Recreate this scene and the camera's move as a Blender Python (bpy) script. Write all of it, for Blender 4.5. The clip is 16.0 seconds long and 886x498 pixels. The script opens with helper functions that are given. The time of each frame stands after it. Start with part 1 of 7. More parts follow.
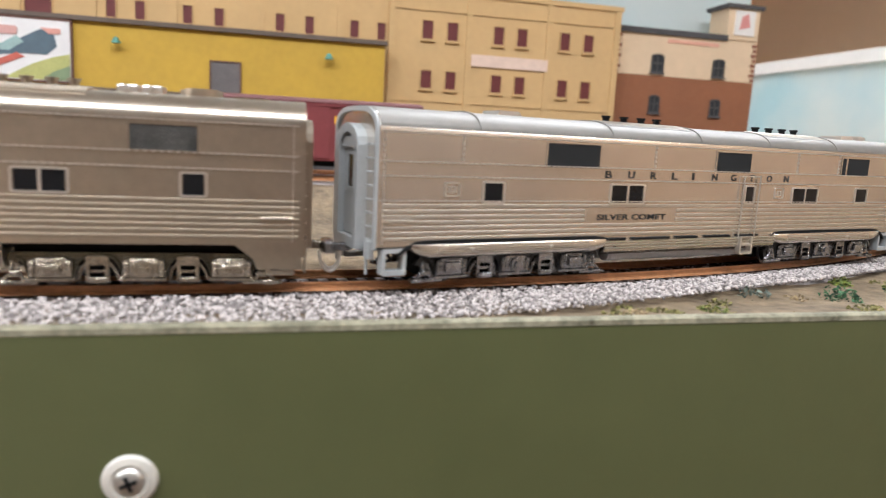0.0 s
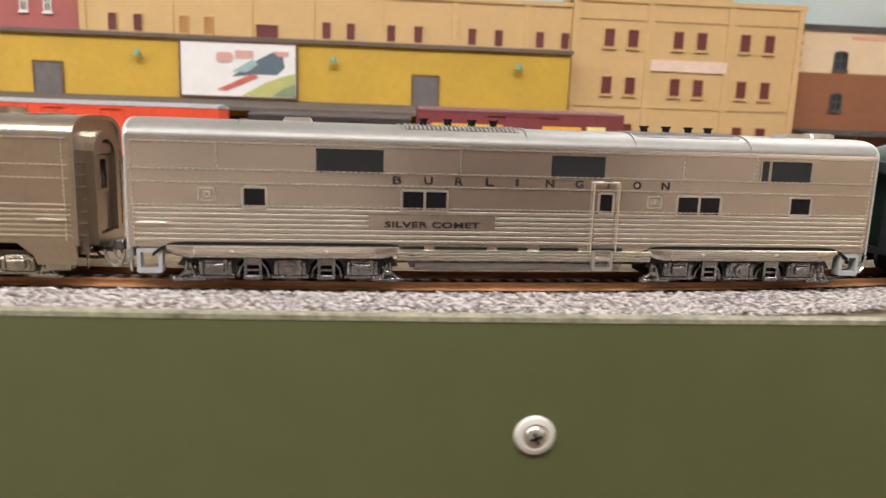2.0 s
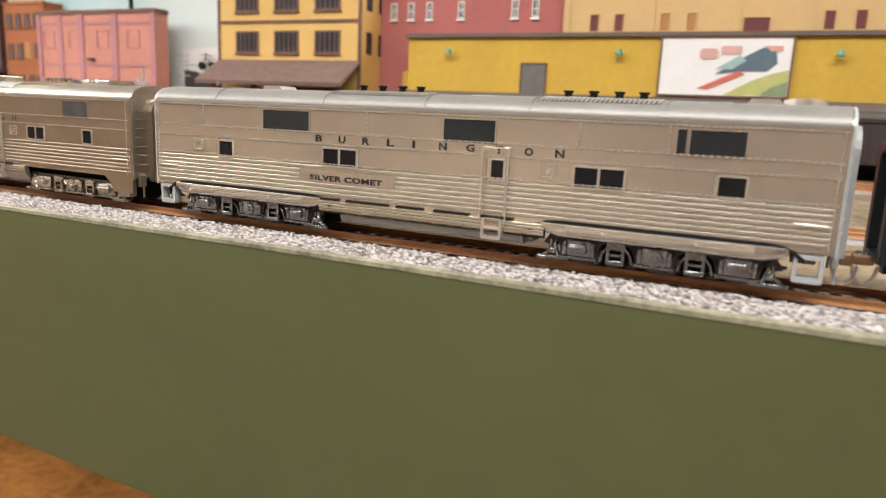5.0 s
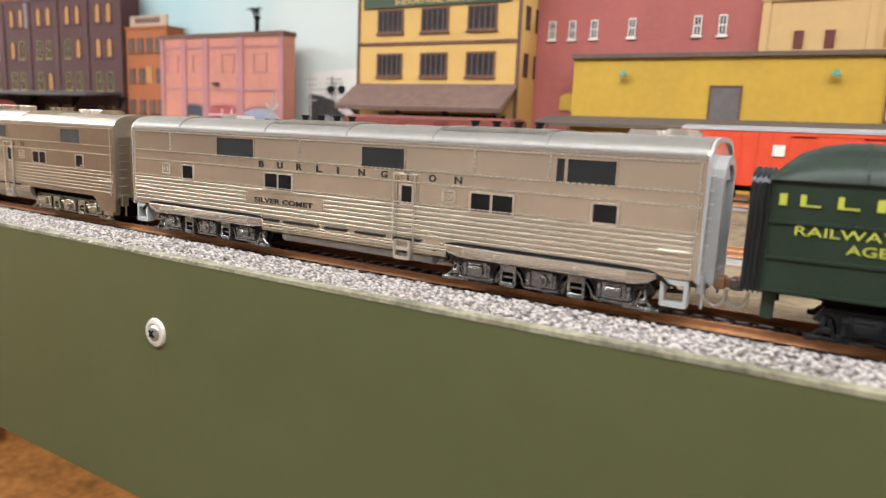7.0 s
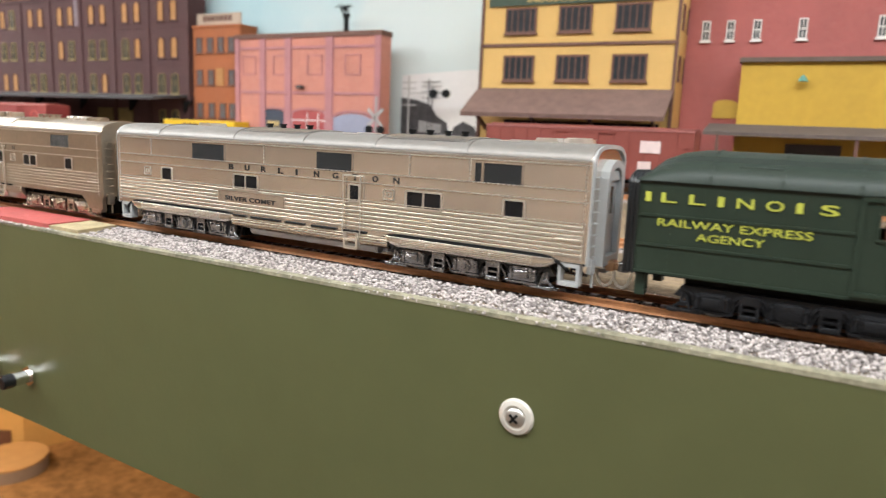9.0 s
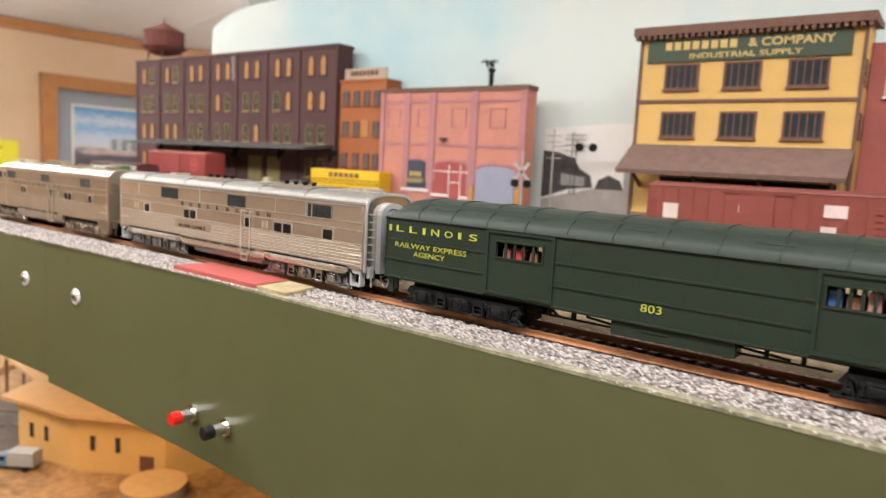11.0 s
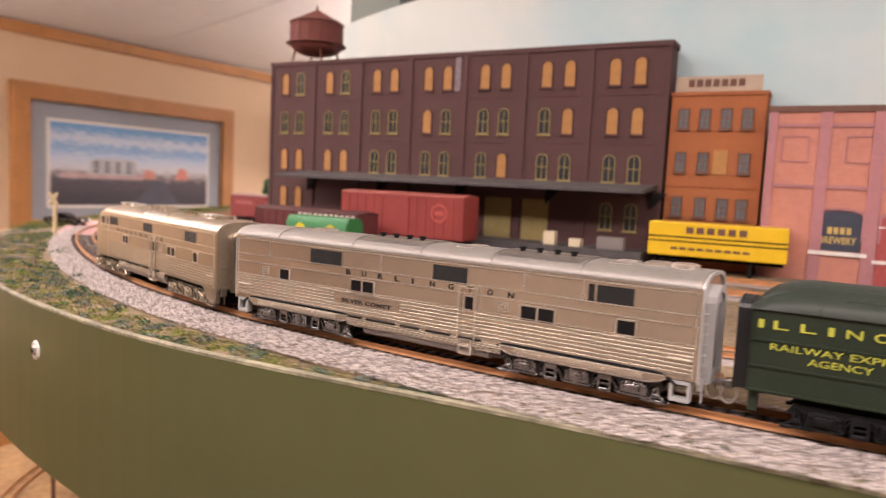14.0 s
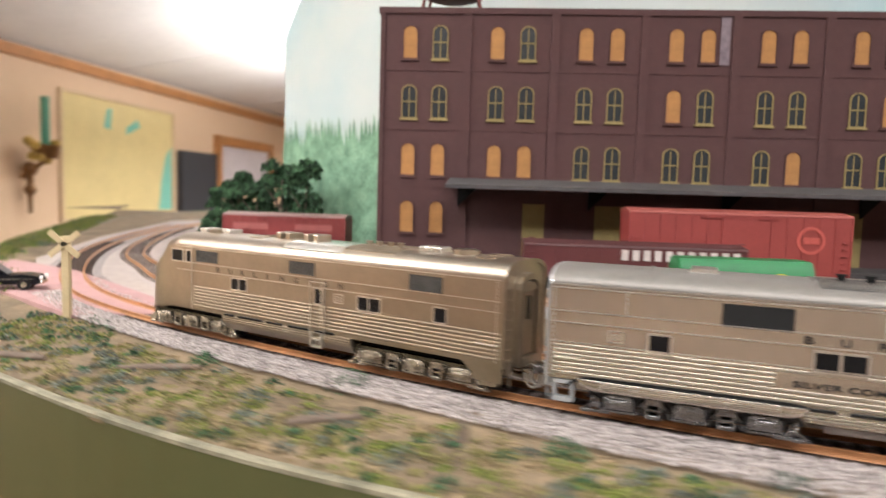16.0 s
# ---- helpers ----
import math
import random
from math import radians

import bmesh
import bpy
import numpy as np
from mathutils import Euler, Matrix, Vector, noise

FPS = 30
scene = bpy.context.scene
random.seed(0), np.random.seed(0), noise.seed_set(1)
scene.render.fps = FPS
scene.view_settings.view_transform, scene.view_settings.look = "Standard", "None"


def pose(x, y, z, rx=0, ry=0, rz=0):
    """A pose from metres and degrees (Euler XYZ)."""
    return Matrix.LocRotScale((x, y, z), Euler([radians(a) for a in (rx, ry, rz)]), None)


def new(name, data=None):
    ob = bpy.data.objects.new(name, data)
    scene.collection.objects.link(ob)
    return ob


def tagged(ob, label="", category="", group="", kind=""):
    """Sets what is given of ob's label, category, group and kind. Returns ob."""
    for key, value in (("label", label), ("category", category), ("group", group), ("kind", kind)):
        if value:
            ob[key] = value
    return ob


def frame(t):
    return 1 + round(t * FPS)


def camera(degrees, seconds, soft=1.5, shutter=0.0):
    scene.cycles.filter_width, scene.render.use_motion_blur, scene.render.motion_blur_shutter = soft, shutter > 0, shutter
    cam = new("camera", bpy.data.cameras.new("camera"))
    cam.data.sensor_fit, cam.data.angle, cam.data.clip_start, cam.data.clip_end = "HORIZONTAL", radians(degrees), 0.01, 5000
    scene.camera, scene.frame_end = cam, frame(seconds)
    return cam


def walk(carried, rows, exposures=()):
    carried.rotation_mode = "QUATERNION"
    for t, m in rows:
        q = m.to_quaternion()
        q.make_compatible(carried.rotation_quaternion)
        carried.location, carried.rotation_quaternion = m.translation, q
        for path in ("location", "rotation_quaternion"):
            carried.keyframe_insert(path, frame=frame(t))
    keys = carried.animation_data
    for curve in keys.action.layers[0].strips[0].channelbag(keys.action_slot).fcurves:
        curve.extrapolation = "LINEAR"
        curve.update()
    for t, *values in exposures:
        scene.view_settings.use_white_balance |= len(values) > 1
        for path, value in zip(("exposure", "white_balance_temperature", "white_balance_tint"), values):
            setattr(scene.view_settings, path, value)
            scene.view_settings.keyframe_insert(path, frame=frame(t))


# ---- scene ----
# ---------- camera ----------
cam = camera(65.97, 16.0, soft=1.15, shutter=0.4)
PATH = [
    (0, pose(-0.1401, -0.2249, 0.0425, 80.75, -2.90, -13.46)),
    (0.5, pose(-0.1517, -0.2330, 0.0432, 80.34, -2.32, -10.70)),
    (1, pose(-0.1625, -0.2419, 0.0436, 80.22, -1.97, -7.78)),
    (1.5, pose(-0.1791, -0.2497, 0.0445, 80.22, -2.16, -6.41)),
    (2, pose(-0.2132, -0.2524, 0.0501, 79.87, -1.86, -4.35)),
    (2.5, pose(-0.2524, -0.2514, 0.0533, 79.35, -0.07, -3.92)),
    (3, pose(-0.2633, -0.2430, 0.0473, 78.69, -0.32, -0.17)),
    (3.5, pose(-0.2581, -0.2496, 0.0464, 79.23, -1.73, 8.41)),
    (4, pose(-0.2693, -0.2505, 0.0424, 79.17, -2.84, 16.06)),
    (6.5, pose(-0.4047, -0.2291, 0.0463, 79.89, -1.81, 28.07)),
    (7, pose(-0.4318, -0.2291, 0.0484, 80.30, -2.44, 29.10)),
    (7.5, pose(-0.4573, -0.2284, 0.0464, 80.02, -2.50, 30.52)),
    (8, pose(-0.5023, -0.2338, 0.0484, 80.12, -3.01, 29.62)),
    (8.5, pose(-0.5652, -0.2387, 0.0518, 80.39, -1.14, 24.61)),
    (9, pose(-0.5840, -0.2453, 0.0525, 80.20, -2.38, 27.85)),
    (11.4, pose(-0.6596, -0.2784, 0.0731, 84.05, -3.08, 36.49)),
    (11.5, pose(-0.6744, -0.2827, 0.0746, 84.36, -3.19, 36.17)),
    (12, pose(-0.7521, -0.3172, 0.0733, 83.79, -2.98, 35.09)),
    (12.5, pose(-0.8305, -0.3342, 0.0815, 84.45, -2.99, 37.33)),
    (13, pose(-0.9438, -0.2763, 0.0741, 83.67, -2.31, 36.82)),
    (13.5, pose(-1.0482, -0.2482, 0.0708, 83.28, -3.63, 38.64)),
    (14, pose(-1.1869, -0.2628, 0.0770, 84.61, -2.75, 29.29)),
    (14.5, pose(-1.3303, -0.2809, 0.0690, 82.51, -2.78, 22.83)),
    (15, pose(-1.4522, -0.2254, 0.0651, 83.33, -1.61, 20.91)),
    (15.5, pose(-1.5669, -0.1721, 0.0656, 84.25, -2.55, 17.14)),
    (16, pose(-1.7449, -0.1495, 0.0748, 85.16, -1.67, 4.22)),
]
walk(cam, PATH, exposures=((0, -0.05, 5350, 10), (0.5, -0.15, 5450, 10), (1.5, -0.12, 5650, 10), (3.5, 0, 5950, 10), (6.5, 0, 5600, 8), (9, 0, 5550, 8), (11.5, -0.05, 6050, 14), (12.5, -0.15, 6400, 22), (13.5, -0.3, 6600, 29), (15, -0.4, 6500, 26), (16, -0.4, 5850, 13)))
cam.data.dof.use_dof, cam.data.dof.focus_distance, cam.data.dof.aperture_fstop = True, 0.27, 15.0

# ---------- light: unseen ceiling lamps over the aisle and the layout, some added as fill ---
world = bpy.data.worlds.new("world")
scene.world = world
world.use_nodes = True
world.node_tree.nodes["Background"].inputs[0].default_value = (0.9, 0.85, 0.78, 1)
world.node_tree.nodes["Background"].inputs[1].default_value = 0.3
# x, y, turn, share of light downwards, share upwards, drop below the ceiling
# the west, north and south-east lamps are added to lift dark walls and reflections
LAMPS = ((-0.3, -0.5, 0, 1.0, 0.3, 0.24), (-1.6, -0.45, 0, 0.8, 0.3, 0.24), (-2.75, 0.05, 0, 0.4, 2.2, 0.28), (0.75, 0.75, 0, 1.0, 0.8, 0.24), (-2.12, 2.5, 90, 1.3, 3.2, 0.5), (-1.6, 3.6, 0, 1.6, 0.5, 0.24), (1.9, -1.5, 0, 0.75, 0.3, 0.24))
LAMP_W = 21.0
LAMP_COLOR = (1.0, 0.93, 0.82)


# ---------- the track's line ----------
KNOTS = np.array([-0.5, -0.3, -0.1, 0.1, 0.3, 0.5, 0.7, 0.9, 1.1, 1.3, 1.5, 1.7, 1.9, 2.1, 2.3, 2.6, 3.2])
CURVE = np.array([-1.394, -1.449, -1.601, -1.162, -0.182, -0.096, -0.046, 0.076, 0.226, -0.461, -1.121, -0.856, -0.468, -2.222, -0.641, -0.684, 1.707])
STEP = 0.005
ARC = np.arange(-0.9, 3.2, STEP)
_turn = np.cumsum(np.interp(ARC, KNOTS, CURVE)) * STEP
_zero = int(np.argmin(abs(ARC)))
_turn = _turn - _turn[_zero] + radians(14.34)
LINE_X = np.cumsum(-np.cos(_turn)) * STEP
LINE_Y = np.cumsum(-np.sin(_turn)) * STEP
LINE_X, LINE_Y = LINE_X - LINE_X[_zero] + 0.0017, LINE_Y - LINE_Y[_zero] - 0.0007
# the train's run: seconds, metres along the line
RUN = ((0, 0.0025), (0.5, 0.0478), (1, 0.0924), (1.5, 0.1345), (2, 0.1743), (2.5, 0.2142), (3, 0.2566), (3.5, 0.2969),
       (4, 0.3342), (6.5, 0.5423), (7, 0.5809), (7.5, 0.6205), (8, 0.6662), (8.5, 0.7145), (9, 0.7656), (10.25, 0.8955),
       (11.5, 1.0295), (12, 1.0938), (12.5, 1.1533), (13, 1.2133), (13.5, 1.2779), (14, 1.3441), (14.5, 1.4093), (15, 1.4759),
       (15.5, 1.5462), (16, 1.6157))



def rail_at(s, off=0.0):
    """Place on the track's line at arc s, moved off metres towards the aisle, and the heading."""
    x, y, a = (float(np.interp(s, ARC, v)) for v in (LINE_X, LINE_Y, _turn))
    hx, hy = -math.cos(a), -math.sin(a)
    return x - hy * off, y + hx * off, math.atan2(hy, hx)


def car_pose(s, pivot):
    ax, ay, _ = rail_at(s + pivot)
    bx, by, _ = rail_at(s - pivot)
    return pose((ax + bx) / 2, (ay + by) / 2, 0, 0, 0, math.degrees(math.atan2(ay - by, ax - bx)))


# ---------- materials ----------
def mat(name, col, rough=0.6, metal=0.0, var=0.12, scale=120.0, bump=0.0, bscale=600.0, col2=None, spec=0.5, island=False):
    m = bpy.data.materials.new(name)
    m.use_nodes = True
    nt = m.node_tree
    p = nt.nodes["Principled BSDF"]
    p.inputs["Roughness"].default_value, p.inputs["Metallic"].default_value = rough, metal
    p.inputs["Specular IOR Level"].default_value = spec
    tc = nt.nodes.new("ShaderNodeTexCoord")
    n1, n2 = nt.nodes.new("ShaderNodeTexNoise"), nt.nodes.new("ShaderNodeTexNoise")
    n1.inputs["Scale"].default_value, n2.inputs["Scale"].default_value = scale, scale * 7
    n1.inputs["Detail"].default_value = 6
    for n in (n1, n2):
        nt.links.new(tc.outputs["Object"], n.inputs["Vector"])
    mx = nt.nodes.new("ShaderNodeMix")
    mx.inputs[0].default_value = 0.4
    nt.links.new(n1.outputs["Fac"], mx.inputs[2])
    nt.links.new(n2.outputs["Fac"], mx.inputs[3])
    ramp = nt.nodes.new("ShaderNodeValToRGB")
    ramp.color_ramp.elements[0].position, ramp.color_ramp.elements[1].position = 0.3, 0.7
    c2 = col2 or col
    ramp.color_ramp.elements[0].color = (*[c * (1 - var) for c in col], 1)
    ramp.color_ramp.elements[1].color = (*[min(1, c * (1 + var)) for c in c2], 1)
    if island:
        ge = nt.nodes.new("ShaderNodeNewGeometry")
        nt.links.new(ge.outputs["Random Per Island"], ramp.inputs[0])
    else:
        nt.links.new(mx.outputs[0], ramp.inputs[0])
    nt.links.new(ramp.outputs[0], p.inputs["Base Color"])
    if not metal:
        mr = nt.nodes.new("ShaderNodeMapRange")
        mr.inputs[3].default_value, mr.inputs[4].default_value = max(0.05, rough - 0.08), min(1, rough + 0.08)
        nt.links.new(n1.outputs["Fac"], mr.inputs[0])
        nt.links.new(mr.outputs[0], p.inputs["Roughness"])
    if bump:
        nb, bp = nt.nodes.new("ShaderNodeTexNoise"), nt.nodes.new("ShaderNodeBump")
        nb.inputs["Scale"].default_value, nb.inputs["Detail"].default_value = bscale, 4
        bp.inputs["Strength"].default_value, bp.inputs["Distance"].default_value = bump, 0.001
        nt.links.new(tc.outputs["Object"], nb.inputs["Vector"])
        nt.links.new(nb.outputs["Fac"], bp.inputs["Height"])
        nt.links.new(bp.outputs[0], p.inputs["Normal"])
    return m


def brick_mat(name, col, col2, mortar, size=0.0009, rough=0.85):
    """Brick courses on an upright wall, at the model's scale."""
    m = mat(name, col, rough, var=0.24, scale=28)
    nt = m.node_tree
    p = nt.nodes["Principled BSDF"]
    tc, sx, cx = (nt.nodes.new(k) for k in ("ShaderNodeTexCoord", "ShaderNodeSeparateXYZ", "ShaderNodeCombineXYZ"))
    nt.links.new(tc.outputs["Object"], sx.inputs[0])
    nt.links.new(sx.outputs[0], cx.inputs[0])
    nt.links.new(sx.outputs[2], cx.inputs[1])
    b = nt.nodes.new("ShaderNodeTexBrick")
    b.inputs["Scale"].default_value = 1.0
    b.inputs["Brick Width"].default_value, b.inputs["Row Height"].default_value = size * 3, size
    b.inputs["Mortar Size"].default_value = size * 0.1
    b.inputs["Color1"].default_value, b.inputs["Color2"].default_value, b.inputs["Mortar"].default_value = (*col, 1), (*col2, 1), (*mortar, 1)
    nt.links.new(cx.outputs[0], b.inputs["Vector"])
    old = p.inputs["Base Color"].links[0].from_socket
    mul = nt.nodes.new("ShaderNodeMix")
    mul.data_type, mul.blend_type = "RGBA", "MIX"
    mul.inputs[0].default_value = 0.45
    nt.links.new(b.outputs["Color"], mul.inputs[6])
    nt.links.new(old, mul.inputs[7])
    nt.links.new(mul.outputs[2], p.inputs["Base Color"])
    return m


NICKEL = mat("satin_nickel", (0.7, 0.645, 0.575), 0.2, 0.92, var=0.07, scale=40, bump=0.03, bscale=2500)
FLUTE = mat("fluting_nickel", (0.62, 0.57, 0.5), 0.34, 0.9, var=0.06, scale=80)
FLUTE_OLD = mat("dull_fluting", (0.42, 0.36, 0.275), 0.42, 0.9, var=0.1, scale=80)
# frame metals darker than the boxes: the shade behind these is in the colour
CAST_DARK = mat("shaded_frame_steel", (0.07, 0.07, 0.074), 0.3, 0.9, var=0.3, scale=400, bump=0.3, bscale=1500)
CAST_OLD_DARK = mat("shaded_plated_frame", (0.13, 0.115, 0.085), 0.26, 0.95, var=0.3, scale=300, bump=0.3, bscale=1200)
NICKEL_TRIM = mat("bright_nickel", (0.78, 0.75, 0.7), 0.28, 0.9, var=0.05)
NICKEL_OLD = mat("dull_nickel", (0.45, 0.39, 0.31), 0.28, 0.92, var=0.1, scale=70, bump=0.05, bscale=1800)
ROOF_SILVER = mat("roof_silver", (0.23, 0.215, 0.195), 0.5, 0.45, var=0.1, scale=60, bump=0.03, bscale=2000)
LOUVRE = mat("louvre_grey", (0.09, 0.09, 0.095), 0.4, 0.6, var=0.3, scale=300)
CAST = mat("cast_silver", (0.33, 0.33, 0.34), 0.2, 1.0, var=0.35, scale=500, bump=0.5, bscale=1400)
CAST_OLD = mat("plated_casting", (0.46, 0.42, 0.35), 0.16, 1.0, var=0.3, scale=500, bump=0.5, bscale=1400)
GREY_PLASTIC = mat("grey_paint", (0.4, 0.41, 0.41), 0.4, 0.25, var=0.08)
BLACK = mat("black_paint", (0.008, 0.008, 0.008), 0.7, var=0.2, spec=0.15)
DARKPANE = mat("dark_glass", (0.008, 0.008, 0.009), 0.1, var=0.2, spec=0.25)
SCREEN = mat("screen_wire", (0.03, 0.029, 0.028), 0.6, spec=0.3)
GRILLE_BACK = mat("grille_back", (0.09, 0.085, 0.075), 0.5, 0.4, var=0.7, scale=160)
LETTER = mat("black_lettering", (0.01, 0.01, 0.01), 0.4)
LETTER_FAINT = mat("faint_lettering", (0.1, 0.085, 0.062), 0.5, 0.3)
TANKGREY = mat("tank_grey", (0.5, 0.5, 0.5), 0.5, 0.2, var=0.1)
COPPER = mat("copper_wire", (0.45, 0.28, 0.16), 0.35, 0.9)
GREEN_CAR = mat("dark_green_paint", (0.018, 0.028, 0.018), 0.42, var=0.1, scale=90, spec=0.35)
GREEN_ROOF = mat("roof_green", (0.022, 0.031, 0.023), 0.5, var=0.1, scale=90, spec=0.3)
YELLOW_LETTER = mat("yellow_lettering", (0.4, 0.42, 0.05), 0.5)
FASCIA = mat("olive_paint", (0.079, 0.085, 0.033), 0.42, var=0.07, scale=9, bump=0.06, bscale=350)
FASCIA_EDGE = mat("worn_olive_edge", (0.12, 0.115, 0.065), 0.8, var=0.5, scale=70, bump=0.4, bscale=400, col2=(0.24, 0.22, 0.15))
RAIL = mat("rusty_rail", (0.42, 0.2, 0.085), 0.5, 0.25, var=0.3, scale=90, bump=0.2)
TIE = mat("tie_brown", (0.055, 0.035, 0.026), 0.85, var=0.35, scale=200, bump=0.4, bscale=900)
BALLAST = mat("ballast_grey", (0.28, 0.245, 0.23), 0.9, var=0.2, island=True, col2=(0.47, 0.42, 0.395))
ROADBED = mat("fine_ballast", (0.3, 0.265, 0.25), 0.95, var=0.35, scale=500, bump=0.8, bscale=900)
EARTH = mat("ground_earth", (0.11, 0.078, 0.045), 0.95, var=0.4, scale=30, bump=0.9, bscale=500, col2=(0.21, 0.155, 0.092))
WASHER = mat("washer_steel", (0.55, 0.52, 0.46), 0.4, 0.15, var=0.12, scale=300)
SCREW = mat("screw_steel", (0.5, 0.48, 0.44), 0.32, 0.8, var=0.2, scale=400)
PALE_PINK_ROAD = mat("pink_road", (0.42, 0.25, 0.24), 0.9, var=0.15, scale=60, bump=0.3)
RED_PATCH = mat("red_crossing_board", (0.36, 0.07, 0.06), 0.75, var=0.2, scale=90, bump=0.3)


# ---------- builders ----------
def bm_new():
    return bmesh.new()


def box(bm, x0, x1, y0, y1, z0, z1, bevel=0.0):
    r = bmesh.ops.create_cube(bm, size=1, matrix=Matrix.Translation(((x0 + x1) / 2, (y0 + y1) / 2, (z0 + z1) / 2)) @ Matrix.Diagonal((abs(x1 - x0), abs(y1 - y0), abs(z1 - z0), 1)))
    if bevel:
        es = list({e for v in r["verts"] for e in v.link_edges})
        bmesh.ops.bevel(bm, geom=es, offset=bevel, segments=2, profile=0.5, affect="EDGES")
    return bm


def rod(bm, a, b, r, seg=10, r2=None):
    a, b = Vector(a), Vector(b)
    m = Matrix.Translation((a + b) / 2) @ (b - a).to_track_quat("Z", "Y").to_matrix().to_4x4()
    bmesh.ops.create_cone(bm, cap_ends=True, segments=seg, radius1=r, radius2=r if r2 is None else r2, depth=(b - a).length, matrix=m)
    return bm


def ball(bm, c, r, sub=2, squash=(1, 1, 1)):
    bmesh.ops.create_icosphere(bm, subdivisions=sub, radius=r, matrix=Matrix.Translation(c) @ Matrix.Diagonal((*squash, 1)))
    return bm


def prism(bm, pts, axis, d0, d1):
    """Extrudes a closed outline. axis 'y': pts are x, z; 'x': pts are y, z; 'z': pts are x, y."""
    put = {"y": lambda p, d: (p[0], d, p[1]), "x": lambda p, d: (d, p[0], p[1]), "z": lambda p, d: (p[0], p[1], d)}[axis]
    a = [bm.verts.new(put(p, d0)) for p in pts]
    b = [bm.verts.new(put(p, d1)) for p in pts]
    n = len(pts)
    fs = [bm.faces.new(a), bm.faces.new(b[::-1])]
    fs += [bm.faces.new((a[i], a[i - 1], b[i - 1], b[i])) for i in range(n)]
    bmesh.ops.recalc_face_normals(bm, faces=fs)
    return bm


def ring(bm, outer, inner, axis, d0, d1):
    """A frame between two outlines of the same count."""
    put = {"y": lambda p, d: (p[0], d, p[1]), "x": lambda p, d: (d, p[0], p[1]), "z": lambda p, d: (p[0], p[1], d)}[axis]
    vs = [[bm.verts.new(put(p, d)) for p in o] for o in (outer, inner) for d in (d0, d1)]
    n, fs = len(outer), []
    for i in range(n):
        for p, q in ((0, 2), (2, 3), (3, 1), (1, 0)):
            fs.append(bm.faces.new((vs[p][i - 1], vs[p][i], vs[q][i], vs[q][i - 1])))
    bmesh.ops.recalc_face_normals(bm, faces=fs)
    return bm


def rect(x0, x1, z0, z1):
    return [(x0, z0), (x1, z0), (x1, z1), (x0, z1)]


def round_rect(x0, x1, z0, z1, r, n=4):
    pts = []
    for cx, cz, a0 in ((x1 - r, z1 - r, 0), (x0 + r, z1 - r, 90), (x0 + r, z0 + r, 180), (x1 - r, z0 + r, 270)):
        pts += [(cx + r * math.cos(radians(a0 + 90 * i / n)), cz + r * math.sin(radians(a0 + 90 * i / n))) for i in range(n + 1)]
    return pts


def arch(x0, x1, z0, z1, rise, n=8):
    """Outline with a segmental arch of that rise at the top."""
    w, cx = (x1 - x0) / 2, (x0 + x1) / 2
    return [(x0, z0), (x1, z0)] + [(cx + w * math.cos(math.pi * i / n), z1 - rise + rise * math.sin(math.pi * i / n)) for i in range(n + 1)]


def mesh_of(name, bm, material, smooth=False):
    me = bpy.data.meshes.new(name)
    bm.to_mesh(me)
    bm.free()
    me.materials.append(material)
    if smooth:
        me.polygons.foreach_set("use_smooth", [True] * len(me.polygons))
        me.set_sharp_from_angle(angle=radians(40))
    return me


def part(name, bm, material, parent=None, label="", smooth=False, kind=""):
    ob = new(name, bm if isinstance(bm, bpy.types.Mesh) else mesh_of(name, bm, material, smooth))
    if parent is not None:
        ob.parent = parent
    return tagged(ob, label, kind=kind)


def thing(name, label, category, m=None, group="", kind=""):
    ob = new(name)
    ob.empty_display_size = 0.02
    if m is not None:
        ob.matrix_basis = m
    return tagged(ob, label, category, group, kind)


def text_mesh(words, height, width, material, depth=0.00012, spacing=1.0, bold=0.0):
    """Words as a flat mesh in the x, z plane, reading towards -y; scaled to that height and width, from its lower left corner."""
    cu = bpy.data.curves.new("lettering", "FONT")
    cu.body, cu.extrude, cu.space_character, cu.offset, cu.resolution_u = words, 0.02, spacing, bold, 3
    ob = bpy.data.objects.new("lettering", cu)
    scene.collection.objects.link(ob)
    me = bpy.data.meshes.new_from_object(ob.evaluated_get(bpy.context.evaluated_depsgraph_get()))
    bpy.data.objects.remove(ob)
    co = np.empty(len(me.vertices) * 3)
    me.vertices.foreach_get("co", co)
    co = co.reshape(-1, 3)
    lo, hi = co.min(0), co.max(0)
    out = np.zeros_like(co)
    out[:, 0] = (co[:, 0] - lo[0]) / (hi[0] - lo[0]) * width
    out[:, 2] = (co[:, 1] - lo[1]) / (hi[1] - lo[1]) * height
    out[:, 1] = -(co[:, 2] - lo[2]) / (hi[2] - lo[2]) * depth
    me.vertices.foreach_set("co", out.ravel())
    me.materials.clear()
    me.materials.append(material)
    return me


def bars(bm, x, z, letters, w, h, gap, y0, y1):
    """Unreadable writing: a row of plain bars."""
    for i in range(letters):
        box(bm, x + i * (w + gap), x + i * (w + gap) + w, y0, y1, z, z + h)
    return bm


# ---------- the train (each car: x ahead, +y the aisle side, z up from the rail heads) ----------
HW = 0.0172


def section(scale=1.0, top=0.0502, shoulder=0.0435, low=0.0122):
    """The cross-section of the streamlined body: y, z from the lower aisle side over the roof."""
    w = HW * scale
    arc = [(w * math.cos(a) ** 0.62, shoulder + (top - shoulder) * math.sin(a) ** 0.9) for a in [math.pi / 2 * i / 9 for i in range(1, 9)]]
    half = [(w, low), (w, 0.024), (w, shoulder - 0.002), (w * 0.998, shoulder)] + arc
    return half + [(0, top)] + [(-y, z) for y, z in half[::-1]]


